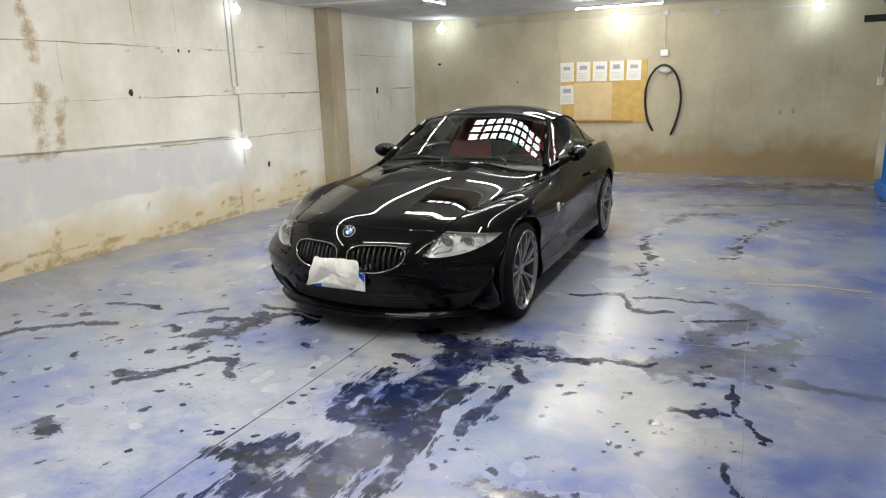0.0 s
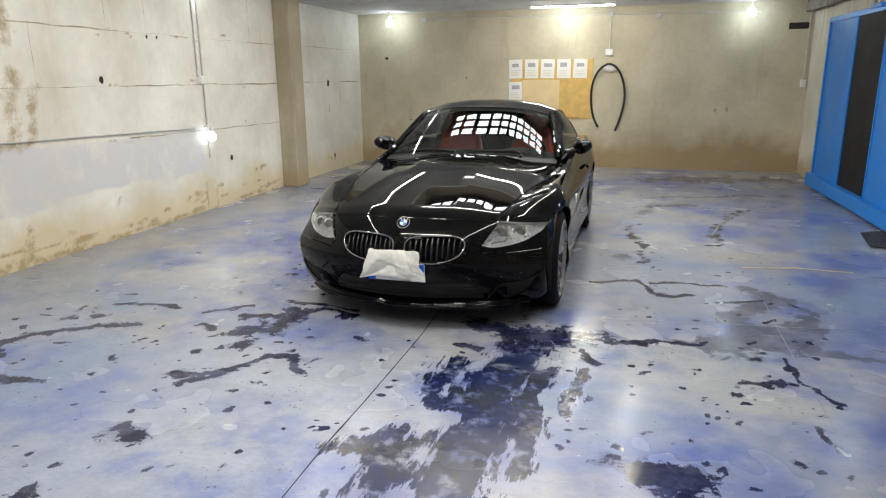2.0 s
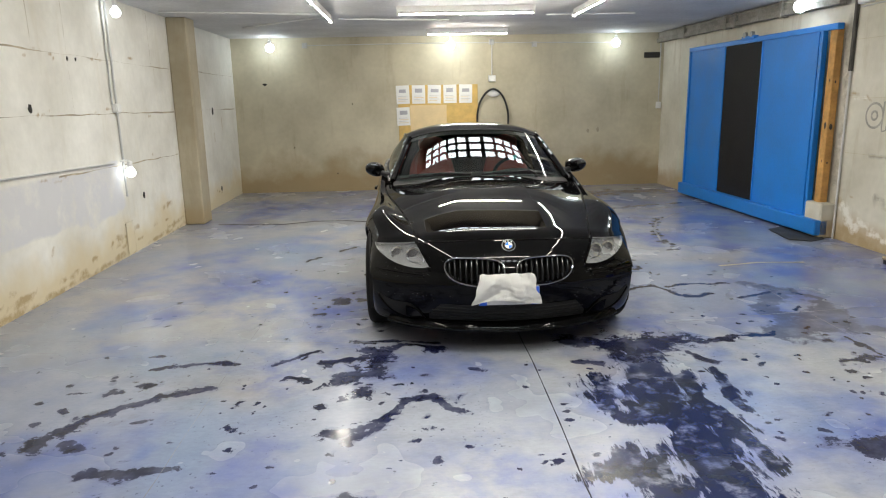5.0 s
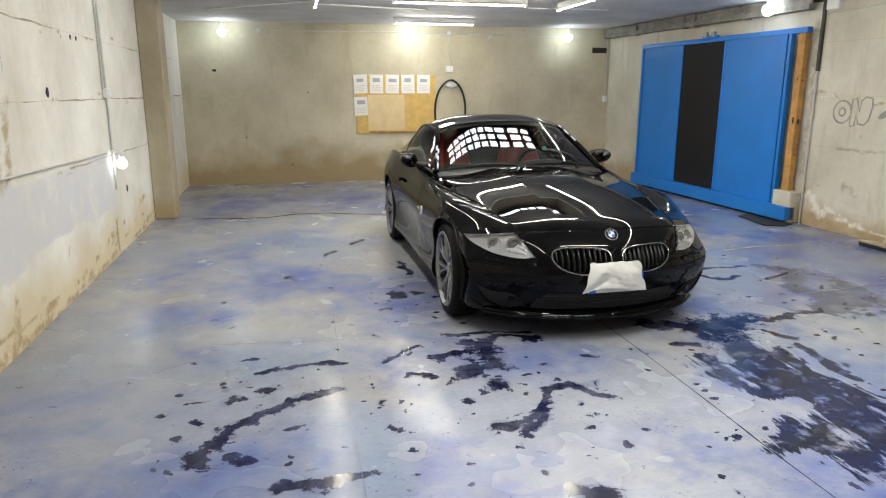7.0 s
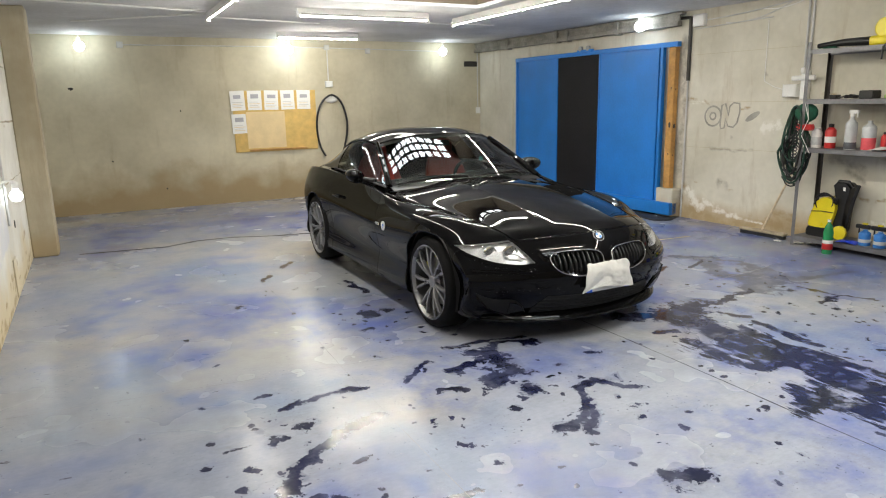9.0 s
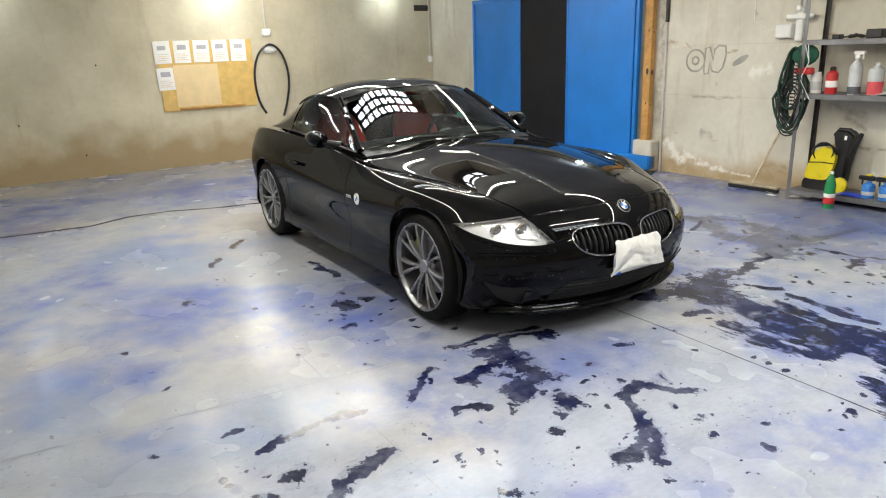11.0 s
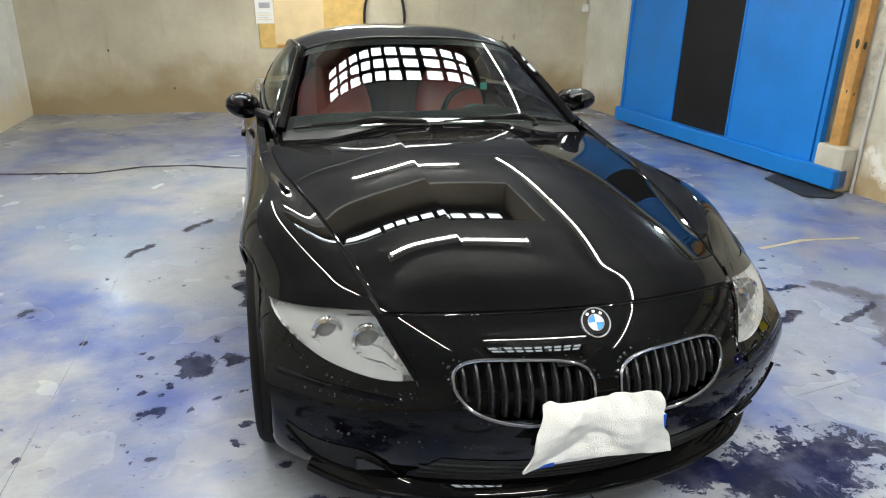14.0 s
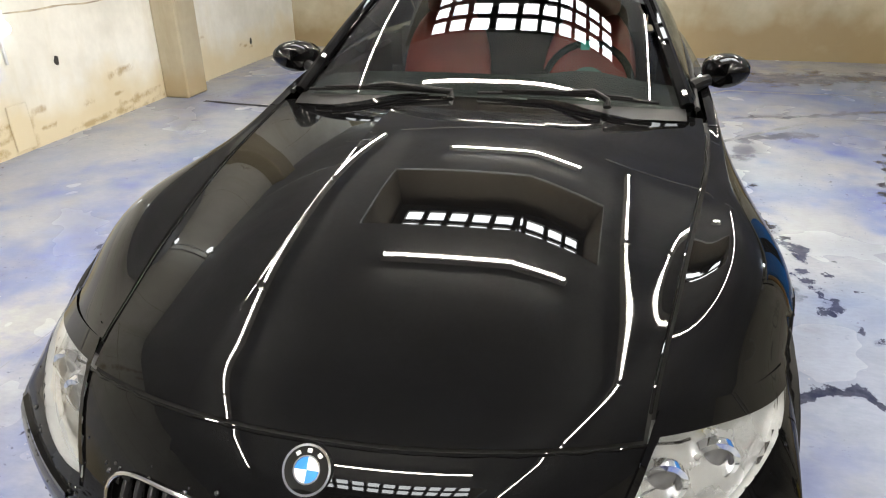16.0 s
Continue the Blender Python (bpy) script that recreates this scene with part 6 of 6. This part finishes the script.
part("plug", Geo().box(-0.11, -0.07, -0.14, 0.12, 0.05, 0.10, 0.01), M["white_plastic"], plug)
part("plug", Geo().box(-0.10, -0.07, -0.02, 0.03, 0.12, 0.18, 0.01), M["white_plastic"], plug)

# sprayed letters on the concrete wall
letters = thing("graffiti", (XR - 0.002, 5.74, 1.28), "grey sprayed outline letters ON on the concrete wall", "graffiti")


def strokes_on_wall(name, lines, r, loop):
    g = Geo()
    for pts in lines:
        g.tube([(0.0, -u, v) for u, v in pts], r, 6, loop)
    g.v = [(x * 0.16, y, z) for x, y, z in g.v]
    return part(name, g, M["spray"], letters)


ring_o = [[(-0.12 + r * math.cos(a), r * 1.0 * math.sin(a) - 0.005) for a in [2 * math.pi * i / 24 for i in range(24)]] for r in (0.115, 0.04)]
strokes_on_wall("letter_o", ring_o, 0.011, True)
outline_n = [(-0.01, -0.10), (0.0, 0.12), (0.05, 0.14), (0.10, 0.0), (0.11, 0.11), (0.16, 0.15), (0.24, 0.14), (0.25, 0.05), (0.22, -0.08), (0.17, -0.13), (0.10, -0.12), (0.06, -0.03), (0.05, -0.14), (0.0, -0.15)]
strokes_on_wall("letter_n", [outline_n], 0.011, True)
tagged(part("smudge", Geo().add([(XR - 0.003, 5.32 - 0.085 * math.cos(a) - 0.03 * math.sin(a), 1.275 + 0.05 * math.sin(a) + 0.03 * math.cos(a)) for a in [2 * math.pi * i / 18 for i in range(18)]], [tuple(range(18))]), M["spray"]), "dark grey spray smudge on the concrete wall", "smudge")
for z in (0.90, 1.44, 2.0):
    setting("trim", Geo().box(XR - 0.003, XR, 2.0, 6.22, z - 0.003, z + 0.002), M["wall_back"], "thin formwork joint across the concrete wall", "trim")



along_wall(set_before)

# ceiling conduits
for a, b in (((-5.4, 7.55), (-3.6, 7.95)), ((-3.5, 8.45), (-2.1, 8.75)), ((-0.9, 8.3), (0.2, 8.25)), ((-3.56, 8.15), (-4.9, 9.3))):
    pipe([(a[0], a[1], ZC - 0.012), (b[0], b[1], ZC - 0.012)], 0.010, M["white_plastic"], "thin white conduit along the ceiling")

# ---- shelving with garage things ----
set_before = names()
SHX0, SHX1 = 1.60, 1.97


def shelf_unit(y0, y1, levels, top):
    root = thing("shelf_unit", ((SHX0 + SHX1) / 2, (y0 + y1) / 2, 0), "grey steel shelving against the concrete wall, half full", "shelf", "steel shelving")
    hx, hy = (SHX1 - SHX0) / 2, (y1 - y0) / 2
    for sx in (-1, 1):
        for sy in (-1, 1):
            g = Geo().box(sx * hx - (0.035 if sx > 0 else 0), sx * hx + (0.035 if sx < 0 else 0), sy * hy - (0.003 if sy > 0 else 0), sy * hy + (0.003 if sy < 0 else 0), 0, top)
            g.box(sx * hx - (0.003 if sx > 0 else 0), sx * hx + (0.003 if sx < 0 else 0), sy * hy - (0.035 if sy > 0 else 0), sy * hy + (0.035 if sy < 0 else 0), 0, top)
            part("upright", g, M["shelf_steel"] if sx < 0 else M["iron"], root)
    for z in levels:
        g = Geo().box(-hx + 0.004, hx - 0.004, -hy + 0.004, hy - 0.004, z - 0.003, z)
        g.box(-hx + 0.004, -hx + 0.006, -hy + 0.004, hy - 0.004, z - 0.045, z).box(hx - 0.006, hx - 0.004, -hy + 0.004, hy - 0.004, z - 0.045, z)
        part("shelf_board", g, M["shelf_steel"], root)
    return root


LEVELS = (0.10, 0.99, 1.46, 1.93)
shelf_unit(3.53, 4.60, LEVELS, 2.0)
shelf_unit(2.45, 3.50, (0.985, 1.455, 1.93), 2.0)


def bottle(name, at, profile, material, label, parts=(), category="bottle"):
    """A turned bottle; parts: (name, profile, material) rings over it."""
    root = thing(name, at, label, category)
    if at[2] > 0.5:
        root.scale = (0.80, 0.80, 0.93)
    part("bottle_body", Geo().lathe(profile, 20), material, root)
    for pname, prof, pm in parts:
        part(pname, Geo().lathe(prof, 20), pm, root)
    return root


def can(r, h, neck=0.35):
    return [(0.001, 0), (r * 0.96, 0), (r, 0.008), (r, h * 0.72), (r * 0.93, h * 0.80), (r * neck, h * 0.92), (r * neck, h), (0.001, h)]


Z2 = LEVELS[1]
bottle("jar", (1.72, 4.50, Z2), can(0.062, 0.20, 0.8), M["white_plastic"], "white labelled can on the steel shelf", (("label_band", [(0.0625, 0.03), (0.063, 0.032), (0.063, 0.11), (0.0625, 0.112)], M["clear_plastic"]),), "can")
bottle("jar", (1.72, 4.36, Z2), can(0.062, 0.24, 0.4), M["red_plastic"], "red plastic canister with black cap on the shelf", (("cap", [(0.026, 0.20), (0.03, 0.205), (0.03, 0.25), (0.001, 0.255)], M["black_plastic"]), ("label_band", [(0.0625, 0.06), (0.063, 0.062), (0.063, 0.12), (0.0625, 0.122)], M["paper"])), "canister")
spray = bottle("spray_bottle", (1.71, 4.16, Z2), can(0.065, 0.33, 0.33), M["clear_plastic"], "milky spray bottle with dark liquid on the shelf", (("liquid_level", [(0.0655, 0.005), (0.066, 0.01), (0.066, 0.07), (0.0655, 0.072)], M["grey_liquid"]), ("neck_ring", [(0.024, 0.33), (0.026, 0.33), (0.026, 0.36), (0.001, 0.362)], M["white_plastic"])))
part("trigger_head", Geo().box(-0.02, 0.02, -0.075, 0.04, 0.36, 0.395, 0.008).box(-0.008, 0.008, -0.065, -0.05, 0.32, 0.365, 0.003), M["white_plastic"], spray)
bottle("jug", (1.71, 3.99, Z2), can(0.075, 0.29, 0.35), M["clear_plastic"], "milky jug half full of pink liquid on the shelf", (("liquid_level", [(0.0755, 0.005), (0.076, 0.01), (0.076, 0.12), (0.0755, 0.122)], M["pink_liquid"]),), "jug")
bottle("jar", (1.78, 3.88, Z2), can(0.045, 0.17, 0.5), M["red_plastic"], "small dark red bottle on the shelf", (("cap", [(0.022, 0.155), (0.024, 0.157), (0.024, 0.18), (0.001, 0.182)], M["black_plastic"]),))
bottle("jar", (1.72, 3.62, Z2 + 0.0), can(0.05, 0.22, 0.55), M["purple"], "purple plastic bottle on the shelf")


def rag(name, at, sx, sy, h, material, label, seed=1):
    rows_r = []
    for i in range(13):
        row = []
        for j in range(17):
            u, v = i / 6 - 1, j / 8 - 1
            k = max(0.0, 1 - (u * u + v * v) * 0.55)
            row.append((at[0] + u * sx, at[1] + v * sy * (1 + 0.1 * noise.noise((u * 2, seed, 0))), at[2] + 0.003 + h * k * (0.6 + 0.6 * noise.noise((u * 2.5, v * 2.5, seed)))))
        rows_r.append(row)
    return tagged(part(name, Geo().sheet(rows_r, -0.003), material), label, "rag")


rag("rag", (1.73, 3.76, Z2), 0.09, 0.19, 0.05, M["cloth"], "pale crumpled rag lying on the steel shelf", 5)
Z3 = LEVELS[2]
tagged(part("tool_box", Geo().box(1.66, 1.80, 3.97, 4.10, Z3, Z3 + 0.075, 0.008), M["black_plastic"]), "small black plastic box on the shelf", "box")
tagged(part("tool_box", Geo().box(1.68, 1.76, 4.32, 4.39, Z3, Z3 + 0.04, 0.006), M["black_plastic"]), "small black box lying on the shelf", "box")
rag("rag", (1.72, 4.20, Z3), 0.07, 0.09, 0.045, M["black_plastic"], "black glove lying on the steel shelf", 9)
tagged(part("green_tool", Geo().box(1.70, 1.74, 3.60, 3.84, Z3, Z3 + 0.03, 0.008).box(1.70, 1.74, 3.84, 3.90, Z3, Z3 + 0.035, 0.01), M["green_tool"]), "pale green brush lying on the shelf", "brush")
Z4 = LEVELS[3]
blower = thing("leaf_blower", (1.72, 4.07, Z4), "yellow leaf blower with a black nozzle on the top shelf", "leaf blower")
part("blower_body", Geo().box(-0.05, 0.05, -0.20, 0.0, 0.0, 0.085, 0.02, None, 3), M["yellow"], blower)
part("fan_housing", Geo().lathe([(0.001, -0.045), (0.075, -0.045), (0.09, -0.03), (0.09, 0.03), (0.075, 0.045), (0.001, 0.045)], 24, Matrix.Translation((0, -0.125, 0.15)) @ Matrix.Rotation(radians(90), 4, "Y")), M["yellow"], blower)
part("handle_grip", Geo().tube([(0, -0.19, 0.09), (0, -0.235, 0.15), (0, -0.2, 0.22), (0, -0.13, 0.235)], 0.014, 8), M["yellow"], blower)
part("nozzle", Geo().tube([(0, 0.0, 0.045), (0, 0.25, 0.05), (0, 0.50, 0.035)], [0.04, 0.033, 0.022], 14), M["black_plastic"], blower)
part("power_plug", Geo().tube([(-0.06, -0.18, 0.02), (-0.13, -0.18, -0.02), (-0.135, -0.18, -0.13)], 0.008, 6), M["black_plastic"], blower)
rag("rag", (1.66, 4.42, Z4 - 0.002), 0.05, 0.08, 0.02, M["green_rag"], "thin green net hanging over the shelf edge", 3)
fan = thing("fan_heater", (1.74, 3.66, Z4), "white twin fan with dark round grilles on the top shelf", "fan")
for k, (z, r) in enumerate(((0.115, 0.10), (0.285, 0.075))):
    m = Matrix.Translation((0, 0, z)) @ Matrix.Rotation(radians(-90), 4, "Y")
    part("fan_shell", Geo().lathe([(r, 0.05), (r + 0.012, 0.045), (r + 0.014, 0.0), (r, -0.06), (0.001, -0.065)], 28, m), M["white_plastic"], fan)
    part("fan_grille", Geo().lathe([(0.001, 0.052), (r * 0.6, 0.05), (r, 0.046)], 28, m), M["black_plastic"], fan)
bottle("jar", (1.72, 3.36, Z3), can(0.05, 0.17, 0.6), M["white_plastic"], "white bottle with a black cap on the shelf", (("cap", [(0.03, 0.16), (0.034, 0.162), (0.034, 0.21), (0.001, 0.212)], M["black_plastic"]),))

# coiled hoses on the end of the shelving
coil_root = thing("hose_coil", (1.66, 4.61, 1.40), "dark green garden hose coiled over the shelf end", "hose")
coil_root.scale = (1, 0.84, 1)
for k in range(13):
    rnd = random.Random(k + 2)
    w, h = 0.10 + 0.07 * rnd.random(), 0.26 + 0.13 * rnd.random()
    lean_y, top_z = 0.05 * rnd.random(), -0.03 * rnd.random()
    pts = []
    for i in range(28):
        a = 2 * math.pi * i / 28
        pts.append((-0.06 + 0.012 * k + 0.03 * math.sin(a + k), 0.06 + lean_y + w * math.sin(a) * (1.1 if math.cos(a) < 0 else 0.7) + 0.012 * math.sin(3 * a + k), top_z - h + h * math.cos(a)))
    part("hose_loop", Geo().tube(pts, 0.0095 + 0.003 * (k % 2), 7, True), M["hose_green"] if k % 3 != 1 else M["hose_black"], coil_root)
for k in range(4):
    rnd = random.Random(k + 70)
    pts = [(-0.07 + 0.02 * k, 0.03 + 0.02 * k + (0.11 + 0.03 * rnd.random()) * math.sin(a) + 0.02 * math.sin(2 * a + k), -0.50 - 0.03 * k + (0.22) * math.cos(a)) for a in [2 * math.pi * i / 28 for i in range(28)]]
    part("cable_loop", Geo().tube(pts, 0.007, 6, True), M["hose_black"], coil_root)
spiral = [(-0.085, 0.02 + 0.035 * math.cos(1.3 * i), -0.16 - 0.0065 * i + 0.012 * math.sin(1.3 * i)) for i in range(60)]
part("coiled_lead", Geo().tube(spiral, 0.005, 6), M["hose_black"], coil_root)
part("green_net", Geo().ball((0.0, -0.02, -0.07), 0.12, 14, 0.5, 1.2, 0.8), M["green_rag"], coil_root)
part("red_clamp", Geo().box(-0.07, 0.0, -0.15, 0.05, -0.24, -0.18, 0.015), M["red_plastic"], coil_root)
for k in range(2):
    part("white_cord", Geo().tube([(-0.08, -0.06 - 0.03 * k, 0.02), (-0.085, -0.12, -0.13), (-0.08, -0.04, -0.28), (-0.085, -0.12 - 0.05 * k, -0.46)], 0.004, 6), M["white_plastic"], coil_root)

# pressure washer on the lowest shelf
washer = thing("pressure_washer", (1.83, 4.29, LEVELS[0]), "yellow and black pressure washer leaning on the low shelf", "pressure washer")
washer.scale = (0.76, 0.78, 0.82)
side_on = Matrix(((0, 0, 1, 0), (1, 0, 0, 0), (0, 1, 0, 0), (0, 0, 0, 1)))


def rounded(pts, steps=4):
    """A polygon with its corners cut round."""
    out = []
    for i, p in enumerate(pts):
        a, b, c = Vector(pts[i - 1]), Vector(p), Vector(pts[(i + 1) % len(pts)])
        a, c = b.lerp(a, 0.28), b.lerp(c, 0.28)
        for k in range(steps + 1):
            t = k / steps
            q = a.lerp(b, t).lerp(b.lerp(c, t), t)
            out.append((q.x, q.y))
    return out


part("base_shell", Geo().prism(rounded([(0.30, 0), (0.31, 0.07), (0.28, 0.13), (0.0, 0.13), (-0.07, 0.08), (-0.06, 0)]), -0.13, 0.11, side_on), M["black_plastic"], washer)
part("yellow_cover", Geo().prism(rounded([(0.285, 0.12), (0.26, 0.26), (0.20, 0.43), (0.10, 0.50), (-0.04, 0.47), (-0.06, 0.36), (0.0, 0.12)]), -0.145, 0.07, side_on), M["yellow"], washer)
part("cover_groove", Geo().tube([(-0.147, 0.245, 0.31), (-0.15, 0.10, 0.325), (-0.147, -0.045, 0.32)], 0.006, 6), M["black_plastic"], washer)
part("back_shell", Geo().prism(rounded([(0.0, 0.10), (-0.05, 0.36), (0.0, 0.56), (0.02, 0.66), (-0.12, 0.68), (-0.19, 0.62), (-0.14, 0.38), (-0.12, 0.06)]), -0.08, 0.12, side_on), M["black_plastic"], washer)
part("carry_handle", Geo().tube([(-0.03, 0.03, 0.62), (-0.03, -0.02, 0.69), (-0.03, -0.14, 0.69), (-0.03, -0.20, 0.63)], 0.022, 10), M["black_plastic"], washer)
part("lance", Geo().tube([(0.0, -0.13, 0.10), (-0.02, -0.20, 0.45), (-0.02, -0.26, 0.66)], 0.024, 8), M["black_plastic"], washer)
part("maker_tag", Geo().box(-0.086, -0.082, -0.135, -0.105, 0.585, 0.63, 0.001), M["paper"], washer)
for k in range(4):
    part("cable_loop", Geo().tube([(-0.12 - 0.012 * k - 0.03 * math.sin(a), 0.08 + (0.15 - 0.012 * k) * math.cos(a), 0.44 + (0.075 + 0.012 * k) * math.sin(a) - 0.02 * math.cos(a)) for a in [2 * math.pi * i / 24 for i in range(24)]], 0.0085, 6, True), M["black_plastic"], washer)
m = Matrix.Translation((-0.12, -0.13, 0.085)) @ Matrix.Rotation(radians(90), 4, "Y")
part("washer_wheel", Geo().lathe([(0.001, -0.025), (0.06, -0.025), (0.085, -0.015), (0.085, 0.02), (0.001, 0.025)], 24, m), M["yellow"], washer)

for y in (3.92, 3.78):
    sp = bottle("spray_bottle", (1.70, y, LEVELS[0]), can(0.052, 0.15, 0.4), M["blue_bottle"], "blue spray bottle with black and yellow trigger", (("label_band", [(0.0525, 0.03), (0.053, 0.032), (0.053, 0.06), (0.0525, 0.062)], M["clear_plastic"]),))
    part("trigger_head", Geo().box(-0.018, 0.018, -0.05, 0.09, 0.155, 0.195, 0.01).box(-0.008, 0.008, 0.05, 0.062, 0.11, 0.16, 0.003), M["black_plastic"], sp)
    part("trigger_tip", Geo().box(-0.014, 0.014, -0.02, 0.03, 0.195, 0.212, 0.006), M["yellow"], sp)
rag("rag", (1.68, 4.05, LEVELS[0]), 0.06, 0.10, 0.03, M["blue_plastic"], "blue cloth lying on the low shelf", 7)

# on the floor by the shelving
bottle("water_bottle", (1.50, 4.15, 0), [(0.001, 0), (0.042, 0.0), (0.045, 0.01), (0.043, 0.05), (0.046, 0.09), (0.044, 0.16), (0.046, 0.21), (0.030, 0.275), (0.014, 0.30), (0.014, 0.315)], M["green_plastic"],
       "green plastic drink bottle standing on the floor", (("label_band", [(0.046, 0.045), (0.0472, 0.047), (0.0472, 0.10), (0.046, 0.102)], M["red_plastic"]), ("label_stripe", [(0.0462, 0.102), (0.0474, 0.104), (0.0474, 0.135), (0.0462, 0.137)], M["paper"]), ("cap", [(0.016, 0.31), (0.0165, 0.312), (0.0165, 0.332), (0.001, 0.333)], M["white_plastic"])))
crate = thing("crate", (1.66, 3.27, 0), "blue plastic crate beside the shelving", "crate")
for y0, y1, x0, x1 in ((-0.17, -0.155, -0.15, 0.15), (0.155, 0.17, -0.15, 0.15), (-0.155, 0.155, -0.15, -0.135), (-0.155, 0.155, 0.135, 0.15)):
    part("crate_side", Geo().box(x0, x1, y0, y1, 0.0, 0.10, 0.003).box(x0, x1, y0, y1, 0.16, 0.25, 0.003).box(x0, x1, y0, y0 + min(0.05, y1 - y0), 0.10, 0.16).box(x0, x1, y1 - min(0.05, y1 - y0), y1, 0.10, 0.16), M["blue_plastic"], crate)
part("crate_bottom", Geo().box(-0.15, 0.15, -0.17, 0.17, 0.0, 0.01), M["blue_plastic"], crate)

broom = thing("broom", (1.76, 5.05, 0), "wide wooden push broom leaning on the concrete wall", "broom")
part("broom_head", Geo().box(-0.04, 0.04, -0.29, 0.26, 0.038, 0.068, 0.008), M["bristle"], broom)
part("bristles", Geo().box(-0.03, 0.03, -0.28, 0.25, 0.0, 0.038, 0.004), M["black_plastic"], broom)
part("broom_stick", Geo().cyl((0, 0.0, 0.06), (0.24, -0.30, 1.05), 0.011, 10), M["pale_wood"], broom)

along_wall(set_before, -0.13)

mat_rows = []
for i in range(9):
    u = i / 8 - 1 / 2
    mat_rows.append([(1.50 + 0.38 * u + 0.08 * v, 6.50 + 0.75 * v * (1 - 0.5 * abs(u)), 0.012 + 0.008 * noise.noise((u * 3, v * 3, 2))) for v in [j / 16 - 0.5 for j in range(17)]])
tagged(part("rubber_mat", Geo().sheet(mat_rows, 0.008), M["mat_rubber"]), "crumpled black rubber mat on the floor by the door", "mat")

# paper scraps by the broom
for k in range(4):
    rnd = random.Random(40 + k)
    x, y = 1.45 + 0.25 * rnd.random(), 4.35 + 0.4 * rnd.random()
    tagged(part("paper_scrap", Geo().add([(x + 0.05 * math.cos(a) * (0.6 + 0.6 * rnd.random()), y + 0.05 * math.sin(a), 0.004 + 0.006 * rnd.random()) for a in [2 * math.pi * i / 9 for i in range(9)]], [tuple(range(9))]), M["paper"]), "torn white paper scrap on the floor", "scrap", "paper scraps")

# joints and cracks in the floor


def floor_line(pts, half, label, seed=0):
    g = Geo()
    fine_pts = []
    for (x0, y0), (x1, y1) in zip(pts, pts[1:]):
        k = max(2, int(math.hypot(x1 - x0, y1 - y0) / 0.05))
        fine_pts += [(x0 + (x1 - x0) * i / k, y0 + (y1 - y0) * i / k) for i in range(k)]
    fine_pts.append(pts[-1])
    left, right = [], []
    for i, (x, y) in enumerate(fine_pts):
        a, b = fine_pts[max(0, i - 1)], fine_pts[min(len(fine_pts) - 1, i + 1)]
        d = Vector((b[0] - a[0], b[1] - a[1], 0)).normalized()
        nrm = Vector((-d.y, d.x, 0))
        j = 0.012 * noise.noise((x * 2.3, y * 2.3, seed)) * (1 if half > 0.004 else 0.5)
        w = half * (0.7 + 0.9 * abs(noise.noise((x * 5, y * 5, seed + 4))))
        c = Vector((x, y, 0.0012)) + nrm * j
        left.append(c + nrm * w)
        right.append(c - nrm * w)
    g.grid([right, left])
    return tagged(part("floor_joint", g, M["faint_joint" if "faint" in label else "joint"]), label, "joint", kind="structure")


floor_line([(-1.95, -2.0), (-1.96, 1.5), (-1.95, 3.3), (-1.95, 10.9)], 0.0035, "dark saw-cut joint in the painted floor")
floor_line([(-3.70, -1.0), (-3.70, 3.6), (-3.66, 5.3), (-3.65, 8.0)], 0.0015, "faint joint in the painted floor", 3)
floor_line([(0.15, 0.5), (0.12, 4.0), (0.2, 8.5)], 0.0015, "faint joint in the painted floor", 5)
floor_line([(-0.93, 3.77), (-0.14, 3.89), (1.8, 4.1)], 0.003, "faint joint in the painted floor", 6)
floor_line([(-5.4, 3.85), (-2.6, 3.55)], 0.0025, "faint joint in the painted floor", 8)
floor_line([(-5.1, 8.05), (-4.67, 8.0), (-4.25, 7.95), (-3.9, 8.12), (-3.49, 8.11), (-3.03, 7.92), (-2.4, 7.8)], 0.028, "dark ragged damp crack across the back of the floor", 9)
floor_line([(-1.2, 8.7), (-0.45, 9.37), (0.41, 9.35), (1.43, 9.40)], 0.020, "faint dark damp streak across the back of the floor", 11)
floor_line([(-0.78, 7.6), (0.10, 8.39), (0.92, 8.5), (1.4, 8.6)], 0.022, "faint dark damp streak across the back of the floor", 12)
floor_line([(-0.02, 6.38), (0.10, 6.9), (0.30, 7.43), (0.75, 8.0)], 0.012, "thin faint damp streak along the floor", 13)
tagged(floor_line([(0.10, 5.26), (0.49, 5.34), (0.90, 5.30)], 0.014, "scraped pale yellow paint mark on the floor", 14), category="paint mark").data.materials[0] = M["paint_mark"]
